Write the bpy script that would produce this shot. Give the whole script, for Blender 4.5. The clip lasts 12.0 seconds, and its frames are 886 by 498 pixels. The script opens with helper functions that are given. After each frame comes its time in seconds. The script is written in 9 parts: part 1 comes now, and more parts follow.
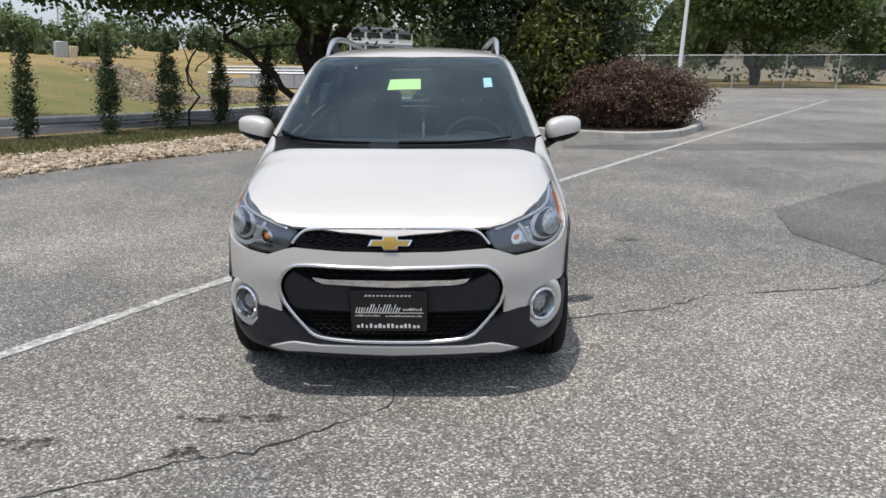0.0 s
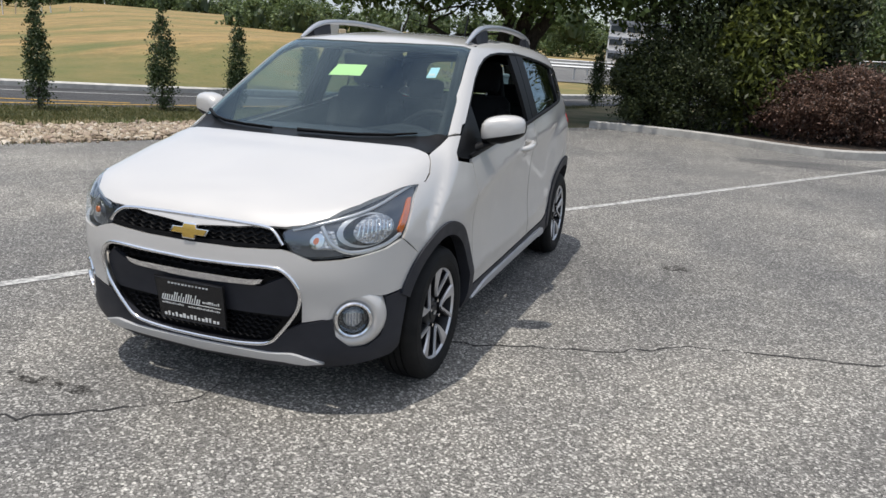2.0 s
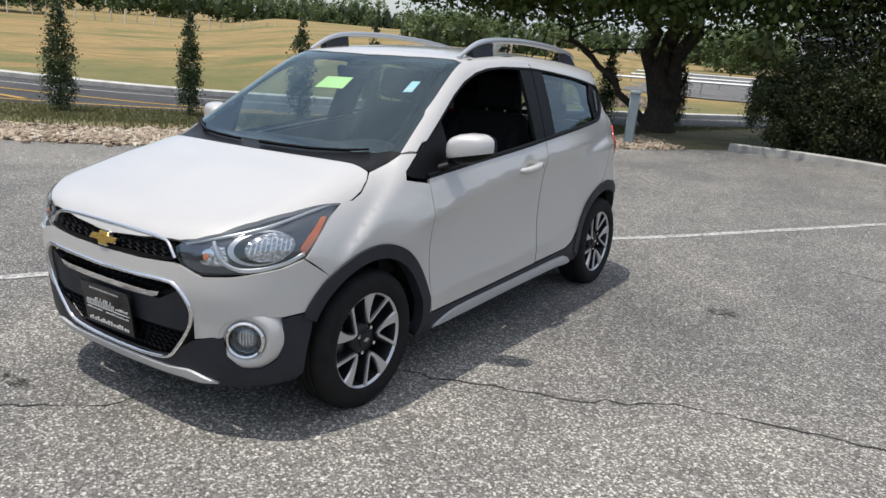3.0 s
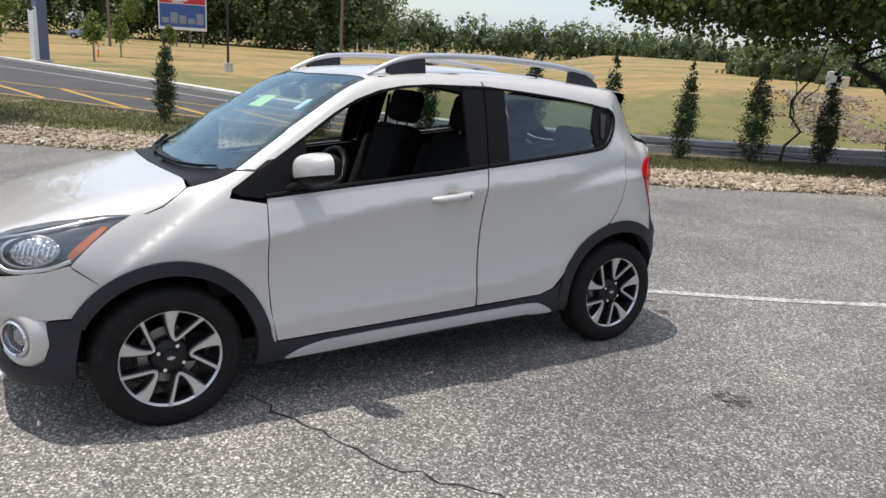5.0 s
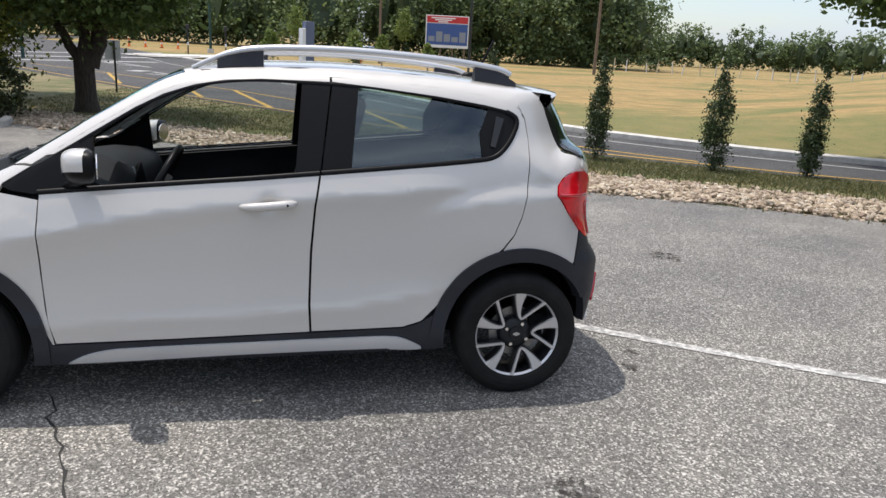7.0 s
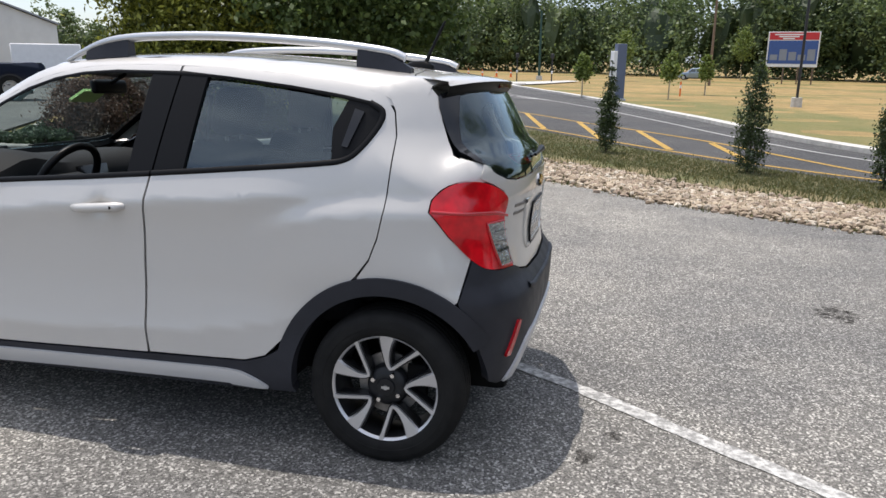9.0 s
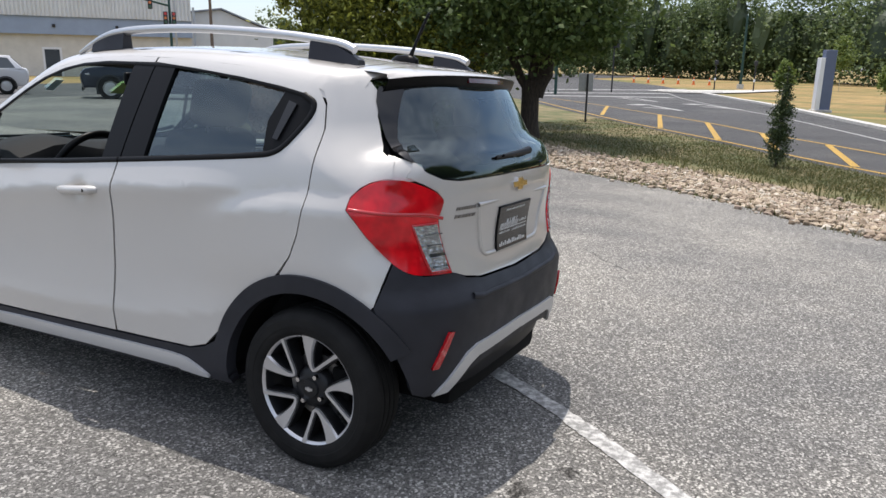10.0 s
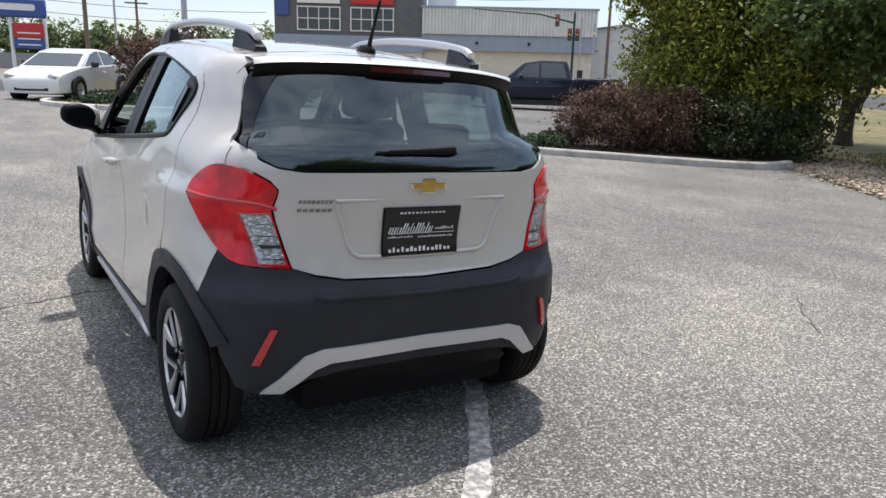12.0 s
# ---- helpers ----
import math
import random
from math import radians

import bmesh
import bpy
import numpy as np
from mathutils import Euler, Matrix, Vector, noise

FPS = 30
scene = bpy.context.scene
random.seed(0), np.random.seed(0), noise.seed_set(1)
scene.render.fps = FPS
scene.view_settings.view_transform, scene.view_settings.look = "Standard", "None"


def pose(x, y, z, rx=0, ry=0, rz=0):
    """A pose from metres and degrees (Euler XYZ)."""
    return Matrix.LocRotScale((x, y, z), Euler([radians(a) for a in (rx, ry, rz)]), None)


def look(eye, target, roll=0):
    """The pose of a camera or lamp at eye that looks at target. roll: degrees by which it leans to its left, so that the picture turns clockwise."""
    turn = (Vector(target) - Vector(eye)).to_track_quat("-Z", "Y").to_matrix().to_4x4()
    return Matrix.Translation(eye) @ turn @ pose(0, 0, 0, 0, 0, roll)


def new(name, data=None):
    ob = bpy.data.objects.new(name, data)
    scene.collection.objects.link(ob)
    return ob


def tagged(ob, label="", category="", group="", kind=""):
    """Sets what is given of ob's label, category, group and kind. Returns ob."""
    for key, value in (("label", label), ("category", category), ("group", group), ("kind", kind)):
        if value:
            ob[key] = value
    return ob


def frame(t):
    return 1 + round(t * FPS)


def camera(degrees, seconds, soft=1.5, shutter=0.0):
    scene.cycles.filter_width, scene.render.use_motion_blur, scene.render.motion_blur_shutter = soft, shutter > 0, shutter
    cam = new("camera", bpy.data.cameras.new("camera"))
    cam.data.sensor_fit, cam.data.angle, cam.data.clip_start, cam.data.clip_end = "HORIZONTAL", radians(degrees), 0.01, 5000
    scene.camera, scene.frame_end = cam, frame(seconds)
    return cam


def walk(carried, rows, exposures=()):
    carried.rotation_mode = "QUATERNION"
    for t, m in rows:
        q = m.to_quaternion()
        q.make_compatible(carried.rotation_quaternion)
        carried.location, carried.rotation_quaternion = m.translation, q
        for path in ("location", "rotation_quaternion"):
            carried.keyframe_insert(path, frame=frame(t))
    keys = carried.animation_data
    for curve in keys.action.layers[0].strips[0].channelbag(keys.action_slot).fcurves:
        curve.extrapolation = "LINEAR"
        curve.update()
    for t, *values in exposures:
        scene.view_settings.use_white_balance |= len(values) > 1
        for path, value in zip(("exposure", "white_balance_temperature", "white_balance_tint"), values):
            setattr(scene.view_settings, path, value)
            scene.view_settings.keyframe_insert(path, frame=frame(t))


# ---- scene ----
cam = camera(61.4, 12.0)
PATH = [
    (0, (0.26, -4.691, 1.375), (0.224, -2.751, 0.892), 0.0),
    (0.5, (0.602, -4.612, 1.383), (0.453, -2.679, 0.89), 0.5),
    (1, (1.008, -4.435, 1.385), (0.708, -2.523, 0.881), 1.3),
    (1.5, (1.445, -4.281, 1.38), (0.976, -2.405, 0.869), 2.2),
    (2, (1.809, -4.052, 1.386), (1.147, -2.236, 0.87), 2.8),
    (2.5, (2.147, -3.714, 1.42), (1.281, -1.985, 0.907), 3.2),
    (3, (2.54, -3.423, 1.425), (1.485, -1.8, 0.923), 3.4),
    (3.2, (2.671, -3.293, 1.42), (1.543, -1.717, 0.924), 3.4),
    (4.8, (3.586, -1.965, 1.431), (1.986, -0.86, 0.965), 3.1),
    (5, (3.657, -1.778, 1.436), (2.01, -0.74, 0.979), 2.8),
    (5.5, (3.811, -1.308, 1.424), (2.072, -0.43, 0.97), 2.4),
    (6, (3.879, -0.844, 1.417), (2.068, -0.121, 0.97), 2.4),
    (6.5, (3.886, -0.343, 1.418), (2.022, 0.23, 0.974), 2.5),
    (7, (3.875, 0.134, 1.429), (1.972, 0.554, 0.98), 2.8),
    (7.2, (3.831, 0.319, 1.426), (1.916, 0.671, 0.968), 3.1),
    (8.8, (3.247, 1.784, 1.341), (1.324, 1.435, 0.919), 1.9),
    (9, (3.167, 1.946, 1.343), (1.26, 1.51, 0.926), 1.6),
    (9.5, (3.005, 2.358, 1.35), (1.165, 1.694, 0.933), 2.1),
    (10, (2.712, 2.711, 1.33), (0.974, 1.815, 0.912), 2.5),
    (10.5, (2.406, 3.062, 1.333), (0.798, 1.95, 0.91), 3.1),
    (11, (2.099, 3.369, 1.344), (0.651, 2.057, 0.917), 3.7),
    (11.5, (1.708, 3.605, 1.346), (0.449, 2.111, 0.92), 3.9),
    (12, (1.338, 3.837, 1.338), (0.282, 2.195, 0.903), 3.9),
]
# The car park falls gently towards the road; the car stands on that slope.
SLOPE = pose(0, 0, 0, -0.37, -2.475, 0)
walk(cam, [(t, SLOPE @ look(eye, target, roll)) for t, eye, target, roll in PATH], exposures=[(0.0, -0.08, 6600, 11), (3.0, -0.08, 6600, 11), (5.0, 0.09, 6700, 12), (12.0, 0.20, 6650, 13)])

# ---- world, sun ----
SUN_TO = (SLOPE.to_3x3() @ Vector((-0.150, -0.225, 1.0))).normalized()
world = bpy.data.worlds.new("sky")
scene.world = world
world.use_nodes = True
wn = world.node_tree
wn.nodes.clear()
sky = wn.nodes.new("ShaderNodeTexSky")
sky.sky_type = "NISHITA"
sky.sun_disc = False
sky.sun_elevation = math.asin(SUN_TO.z)
sky.sun_rotation = math.atan2(SUN_TO.x, SUN_TO.y)
sky.air_density, sky.dust_density, sky.ozone_density = 1.0, 0.8, 1.8
# thin bright cloud over the blue
geo = wn.nodes.new("ShaderNodeTexCoord")
cl_map = wn.nodes.new("ShaderNodeMapping")
cl_map.inputs["Scale"].default_value = (1.2, 1.2, 4.0)
cl_noise = wn.nodes.new("ShaderNodeTexNoise")
cl_noise.inputs["Scale"].default_value = 2.2
cl_noise.inputs["Detail"].default_value = 3
cl_noise.inputs["Roughness"].default_value = 0.62
cl_ramp = wn.nodes.new("ShaderNodeMapRange")
cl_ramp.inputs["From Min"].default_value = 0.22
cl_ramp.inputs["From Max"].default_value = 0.80
cl_ramp.inputs["To Max"].default_value = 0.85
cl_mix = wn.nodes.new("ShaderNodeMixRGB")
cl_sep = wn.nodes.new("ShaderNodeSeparateXYZ")
cl_col = wn.nodes.new("ShaderNodeMixRGB")
cl_col.inputs["Color1"].default_value = (3.6, 4.45, 5.8, 1)
cl_col.inputs["Color2"].default_value = (12.5, 12.8, 13.2, 1)
wn.links.new(geo.outputs["Generated"], cl_sep.inputs["Vector"])
wn.links.new(cl_sep.outputs["Z"], cl_col.inputs["Fac"])
wn.links.new(cl_col.outputs["Color"], cl_mix.inputs["Color2"])
bg = wn.nodes.new("ShaderNodeBackground")
bg.inputs["Strength"].default_value = 0.15
wo = wn.nodes.new("ShaderNodeOutputWorld")
wn.links.new(geo.outputs["Generated"], cl_map.inputs["Vector"])
wn.links.new(cl_map.outputs["Vector"], cl_noise.inputs["Vector"])
wn.links.new(cl_noise.outputs["Fac"], cl_ramp.inputs["Value"])
wn.links.new(cl_ramp.outputs["Result"], cl_mix.inputs["Fac"])
wn.links.new(sky.outputs["Color"], cl_mix.inputs["Color1"])
wn.links.new(cl_mix.outputs["Color"], bg.inputs["Color"])
wn.links.new(bg.outputs["Background"], wo.inputs["Surface"])
sun_data = bpy.data.lights.new("sun", "SUN")
sun_data.energy, sun_data.angle, sun_data.color = 3.6, radians(0.53), (1.0, 0.965, 0.90)
sun_ob = new("sun", sun_data)
sun_ob.matrix_world = look((0, 0, 0), -SUN_TO)


# ---- materials ----
class Mat:
    """A node material with a principled surface and a few short-hands."""

    def __init__(self, name, color, rough=0.5, metal=0.0, spec=0.5):
        self.m = bpy.data.materials.new(name)
        self.m.use_nodes = True
        self.t = self.m.node_tree
        self.b = self.t.nodes["Principled BSDF"]
        self.set("Base Color", (*color, 1))
        self.set("Roughness", rough)
        self.set("Metallic", metal)
        self.set("Specular IOR Level", spec)

    def set(self, key, value):
        self.b.inputs[key].default_value = value
        return self

    def node(self, kind, **kw):
        n = self.t.nodes.new(kind)
        for k, v in kw.items():
            n.inputs[k.replace("_", " ")].default_value = v
        return n

    def link(self, a, b):
        self.t.links.new(a, b)

    def coords(self, scale=(1, 1, 1)):
        c = self.node("ShaderNodeTexCoord")
        mp = self.node("ShaderNodeMapping", Scale=scale)
        self.link(c.outputs["Object"], mp.inputs["Vector"])
        return mp.outputs["Vector"]

    def noise(self, scale, detail=4.0, rough=0.55, vec=None, stretch=(1, 1, 1)):
        n = self.node("ShaderNodeTexNoise", Scale=scale, Detail=detail, Roughness=rough)
        self.link(vec or self.coords(stretch), n.inputs["Vector"])
        return n.outputs["Fac"]

    def ramp(self, fac, stops):
        r = self.node("ShaderNodeValToRGB")
        el = r.color_ramp.elements
        while len(el) < len(stops):
            el.new(0.5)
        for e, (p, c) in zip(el, stops):
            e.position, e.color = p, (*c, 1) if len(c) == 3 else c
        self.link(fac, r.inputs["Fac"])
        return r.outputs["Color"]

    def mix(self, fac, a, b, mode="MIX"):
        n = self.node("ShaderNodeMixRGB")
        n.blend_type = mode
        for key, v in (("Fac", fac), ("Color1", a), ("Color2", b)):
            if isinstance(v, (int, float)):
                n.inputs[key].default_value = v
            elif isinstance(v, tuple):
                n.inputs[key].default_value = (*v, 1)
            else:
                self.link(v, n.inputs[key])
        return n.outputs["Color"]

    def rng(self, fac, a, b, lo=0.0, hi=1.0):
        n = self.node("ShaderNodeMapRange", From_Min=a, From_Max=b, To_Min=lo, To_Max=hi)
        self.link(fac, n.inputs["Value"])
        return n.outputs["Result"]

    def color(self, out):
        self.link(out, self.b.inputs["Base Color"])
        return self

    def rough(self, out):
        self.link(out, self.b.inputs["Roughness"])
        return self

    def bump(self, out, strength=0.3, dist=0.01):
        n = self.node("ShaderNodeBump", Strength=strength, Distance=dist)
        self.link(out, n.inputs["Height"])
        self.link(n.outputs["Normal"], self.b.inputs["Normal"])
        return self

    def random(self):
        return self.node("ShaderNodeObjectInfo").outputs["Random"]

    def island(self):
        return self.node("ShaderNodeNewGeometry").outputs["Random Per Island"]


def simple(name, color, rough=0.5, metal=0.0, spec=0.5, grain=0.0, scale=60.0):
    k = Mat(name, color, rough, metal, spec)
    if grain:
        lo = tuple(c * (1 - grain) for c in color)
        hi = tuple(min(1, c * (1 + grain)) for c in color)
        f = k.noise(scale, 3)
        k.color(k.ramp(f, [(0.3, lo), (0.7, hi)]))
        k.bump(k.noise(scale * 3, 2), 0.15, 0.002)
    return k.m


def glass(name, tint, gloss=(1, 1, 1), base=0.08, rough=0.0):
    """Thin pane: lets the light straight through, tinted, and mirrors more at a flat angle."""
    m = bpy.data.materials.new(name)
    m.use_nodes = True
    t = m.node_tree
    t.nodes.clear()
    tr = t.nodes.new("ShaderNodeBsdfTransparent")
    tr.inputs["Color"].default_value = (*tint, 1)
    gl = t.nodes.new("ShaderNodeBsdfGlossy")
    gl.inputs["Roughness"].default_value = rough
    gl.inputs["Color"].default_value = (*gloss, 1)
    lw = t.nodes.new("ShaderNodeLayerWeight")
    lw.inputs["Blend"].default_value = 0.5
    pw = t.nodes.new("ShaderNodeMath")
    pw.operation = "POWER"
    pw.inputs[1].default_value = 4.5
    rm = t.nodes.new("ShaderNodeMapRange")
    rm.inputs["To Min"].default_value = base
    mx = t.nodes.new("ShaderNodeMixShader")
    out = t.nodes.new("ShaderNodeOutputMaterial")
    t.links.new(lw.outputs["Facing"], pw.inputs[0])
    t.links.new(pw.outputs["Value"], rm.inputs["Value"])
    t.links.new(rm.outputs["Result"], mx.inputs["Fac"])
    t.links.new(tr.outputs["BSDF"], mx.inputs[1])
    t.links.new(gl.outputs["BSDF"], mx.inputs[2])
    t.links.new(mx.outputs["Shader"], out.inputs["Surface"])
    return m


def paint_material():
    k = Mat("pearl_paint", (0.60, 0.57, 0.535), 0.38, 0.15)
    k.set("Coat Weight", 1.0).set("Coat Roughness", 0.04)
    fl = k.noise(2600, 1)
    k.color(k.ramp(fl, [(0.25, (0.475, 0.456, 0.430)), (0.75, (0.60, 0.578, 0.546))]))
    k.rough(k.rng(k.noise(7, 4), 0.3, 0.7, 0.33, 0.44))
    return k.m


def plastic_material():
    k = Mat("grey_plastic", (0.020, 0.0205, 0.024), 0.5, spec=0.25)
    k.color(k.ramp(k.noise(6, 5), [(0.3, (0.019, 0.020, 0.0245)), (0.7, (0.029, 0.030, 0.037))]))
    k.bump(k.noise(900, 2), 0.25, 0.0006)
    k.rough(k.rng(k.noise(9, 4), 0.3, 0.7, 0.42, 0.58))
    return k.m


PAINT = paint_material()
PLASTIC = plastic_material()
GLOSS_BLACK = simple("gloss_black", (0.010, 0.010, 0.011), 0.12)
SATIN_BLACK = simple("satin_black", (0.0060, 0.0060, 0.0066), 0.40, spec=0.13)
HOUSING = simple("lamp_housing", (0.085, 0.090, 0.100), 0.18, 0.55)
DARK = simple("dark_inner", (0.003, 0.003, 0.003), 0.9, spec=0.2)
CHROME = simple("chrome", (0.80, 0.80, 0.81), 0.08, 1.0)
SATIN_SILVER = simple("satin_silver", (0.55, 0.555, 0.56), 0.32, 0.85, grain=0.04, scale=200)
SILVER_PAINT = simple("silver_paint", (0.60, 0.60, 0.60), 0.34, 0.35, grain=0.03, scale=300)
GOLD = simple("gold_badge", (0.62, 0.40, 0.10), 0.26, 0.75, grain=0.10, scale=400)
ALLOY = simple("machined_alloy", (0.58, 0.58, 0.59), 0.32, 0.75, grain=0.03, scale=400)
ALLOY_DARK = simple("dark_alloy", (0.016, 0.0165, 0.018), 0.4, 0.3, spec=0.35)
STEEL = simple("brake_steel", (0.25, 0.24, 0.23), 0.4, 0.9, grain=0.2, scale=40)


def red_lens_material():
    """Red plastic over fine moulded prisms."""
    k = Mat("red_lens", (0.56, 0.006, 0.014), 0.16, spec=0.35).set("Coat Weight", 0.5).set("Coat Roughness", 0.03)
    w = k.node("ShaderNodeTexWave", Scale=38.0, Distortion=0.6)
    k.link(k.coords((0.25, 0.25, 1.0)), w.inputs["Vector"])
    big = k.noise(9, 3)
    k.color(k.mix(k.rng(big, 0.38, 0.62), (0.40, 0.003, 0.008), (0.80, 0.007, 0.016)))
    k.bump(w.outputs["Fac"], 0.25, 0.002)
    return k.m


def prism_material():
    """Bright reflector plastic, moulded into small facets."""
    k = Mat("lamp_prisms", (0.62, 0.62, 0.62), 0.16, 0.75)
    v = k.node("ShaderNodeTexVoronoi", Scale=55.0)
    k.link(k.coords((1.0, 1.0, 2.2)), v.inputs["Vector"])
    k.color(k.ramp(v.outputs["Distance"], [(0.1, (0.82, 0.82, 0.81)), (0.6, (0.36, 0.36, 0.37))]))
    k.bump(v.outputs["Distance"], 0.8, 0.006)
    return k.m


RED_LENS = red_lens_material()
RED_DEEP = Mat("deep_red_lens", (0.46, 0.008, 0.014), 0.08).set("Coat Weight", 1.0).m
BRAKE_RED = Mat("brake_red_lens", (0.085, 0.006, 0.008), 0.10).set("Coat Weight", 0.6).m
LAMP_WHITE = prism_material()
AMBER = Mat("amber_lens", (0.55, 0.13, 0.02), 0.12).set("Coat Weight", 1.0).m
WIND_GLASS = glass("windscreen_glass", (0.68, 0.79, 0.77), (0.74, 0.93, 1.0), 0.085)
CLEAR_GLASS = glass("clear_glass", (0.86, 0.90, 0.89))
TINT_GLASS = glass("tinted_glass", (0.52, 0.63, 0.62), (0.82, 0.95, 1.0), 0.10)
LENS_GLASS = glass("lens_glass", (0.92, 0.94, 0.95), (0.85, 0.93, 1.0), 0.09)
FABRIC = simple("seat_fabric", (0.008, 0.0083, 0.0092), 0.9, spec=0.2, grain=0.3, scale=300)
TRIM = simple("cabin_trim", (0.011, 0.0113, 0.0122), 0.7, spec=0.2, grain=0.15, scale=200)
PALE_TRIM = simple("pale_trim", (0.22, 0.22, 0.21), 0.7, grain=0.08, scale=100)


def tyre_material():
    k = Mat("tyre_rubber", (0.018, 0.018, 0.018), 0.75, spec=0.25)
    k.color(k.ramp(k.noise(14, 5), [(0.3, (0.0045, 0.0045, 0.0045)), (0.75, (0.012, 0.0117, 0.011))]))
    k.bump(k.noise(300, 2), 0.3, 0.001)
    return k.m


RUBBER = tyre_material()
GREEN_PAPER = simple("green_paper", (0.55, 0.80, 0.30), 0.7)
BLUE_STICKER = simple("blue_sticker", (0.45, 0.72, 0.80), 0.6)
WHITE_PAPER = simple("white_print", (0.72, 0.72, 0.70), 0.6)


# ---- mesh helpers ----
def thing(name, label, category, m=None, group="", kind=""):
    ob = new(name)
    ob.empty_display_size = 0.1
    if m is not None:
        ob.matrix_basis = m
    return tagged(ob, label, category, group, kind)


def mesh_object(name, me, material, parent=None, label=""):
    ob = new(name, me)
    if material is not None and not me.materials:
        me.materials.append(material)
    if parent is not None:
        ob.parent = parent
    if label:
        ob["label"] = label
    return ob


def part(name, bm, material, parent, label="", smooth=True, angle=40):
    me = bpy.data.meshes.new(name)
    bmesh.ops.recalc_face_normals(bm, faces=bm.faces)
    if smooth:
        for f in bm.faces:
            f.smooth = True
        for e in bm.edges:
            if len(e.link_faces) == 2 and e.calc_face_angle(0) > radians(angle):
                e.smooth = False
    bm.to_mesh(me)
    bm.free()
    return mesh_object(name, me, material, parent, label)


def raw(name, verts, faces, material, parent=None, label="", smooth=True):
    me = bpy.data.meshes.new(name)
    me.from_pydata([tuple(map(float, v)) for v in verts], [], [tuple(f) for f in faces])
    if smooth:
        me.polygons.foreach_set("use_smooth", [True] * len(me.polygons))
    me.update()
    return mesh_object(name, me, material, parent, label)


def box(bm, size, m, bevel=0.0, seg=2):
    r = bmesh.ops.create_cube(bm, size=1, matrix=m @ Matrix.Diagonal((*size, 1)))
    if bevel:
        es = list({e for v in r["verts"] for e in v.link_edges})
        bmesh.ops.bevel(bm, geom=es, offset=bevel, segments=seg, affect="EDGES", profile=0.6)
    return bm


def cyl(bm, r1, r2, depth, m, seg=24):
    bmesh.ops.create_cone(bm, cap_ends=True, segments=seg, radius1=r1, radius2=r2, depth=depth, matrix=m)
    return bm


def tube(bm, pts, radii, seg=10, squash=1.0, caps=True):
    """A swept round bar along pts; radii one number or one per point."""
    pts = [Vector(p) for p in pts]
    if not hasattr(radii, "__len__"):
        radii = [radii] * len(pts)
    rings = []
    for i, p in enumerate(pts):
        d = (pts[min(i + 1, len(pts) - 1)] - pts[max(i - 1, 0)]).normalized()
        side = d.cross(Vector((0, 0, 1)))
        if side.length < 1e-3:
            side = Vector((1, 0, 0))
        side.normalize()
        up = side.cross(d)
        rings.append([bm.verts.new(p + radii[i] * (math.cos(a) * side + squash * math.sin(a) * up)) for a in [2 * math.pi * k / seg for k in range(seg)]])
    for a, b in zip(rings, rings[1:]):
        for k in range(seg):
            bm.faces.new((a[k], a[(k + 1) % seg], b[(k + 1) % seg], b[k]))
    if caps:
        bm.faces.new(rings[0])
        bm.faces.new(rings[-1])
    return bm


def lathe(bm, profile, m=Matrix(), seg=48):
    """Turns (radius, height) pairs round the local z axis."""
    rings = []
    for r, h in profile:
        if r < 1e-5:
            rings.append([bm.verts.new(m @ Vector((0, 0, h)))])
        else:
            rings.append([bm.verts.new(m @ Vector((r * math.cos(a), r * math.sin(a), h))) for a in [2 * math.pi * k / seg for k in range(seg)]])
    for a, b in zip(rings, rings[1:]):
        for k in range(seg):
            q = [a[k % len(a)], a[(k + 1) % len(a)], b[(k + 1) % len(b)], b[k % len(b)]]
            q = list(dict.fromkeys(q))
            if len(q) > 2:
                bm.faces.new(q)
    return bm


def curve_of(keys):
    """A smooth curve through (place, value) keys, with no overshoot."""
    k = np.array(keys, float)
    x, y = k[:, 0], k[:, 1]
    d = np.diff(y) / np.diff(x)
    m = np.zeros(len(x))
    m[0], m[-1] = d[0], d[-1]
    for i in range(1, len(x) - 1):
        m[i] = 0 if d[i - 1] * d[i] <= 0 else 2 * d[i - 1] * d[i] / (d[i - 1] + d[i])

    def at(v):
        v = np.clip(np.asarray(v, float), x[0], x[-1])
        i = np.clip(np.searchsorted(x, v) - 1, 0, len(x) - 2)
        h = x[i + 1] - x[i]
        s = (v - x[i]) / h
        return (y[i] * (1 + 2 * s) * (1 - s) ** 2 + m[i] * h * s * (1 - s) ** 2 + y[i + 1] * s * s * (3 - 2 * s) + m[i + 1] * h * s * s * (s - 1))

    return at


def smooth_line(pts, closed=False, n=6, sharp=()):
    """A rounded line through points; indices in sharp stay corners."""
    P = [Vector((*p, 0)[:3]) for p in pts]
    out = []
    N = len(P)
    for i in range(N if closed else N - 1):
        p1, p2 = P[i], P[(i + 1) % N]
        p0 = P[i - 1] if (closed or i > 0) else p1
        p3 = P[(i + 2) % N] if (closed or i + 2 < N) else p2
        d = (p2 - p1).length
        t1 = (p2 - p0) * (d / max((p2 - p1).length + (p1 - p0).length, 1e-6)) if i not in sharp else (p2 - p1)
        t2 = (p3 - p1) * (d / max((p3 - p2).length + d, 1e-6)) if (i + 1) % N not in sharp else (p2 - p1)
        for k in range(n):
            s = k / n
            out.append(p1 * ((1 + 2 * s) * (1 - s) ** 2) + t1 * (s * (1 - s) ** 2) + p2 * (s * s * (3 - 2 * s)) + t2 * (s * s * (s - 1)))
    if not closed:
        out.append(P[-1])
    return out


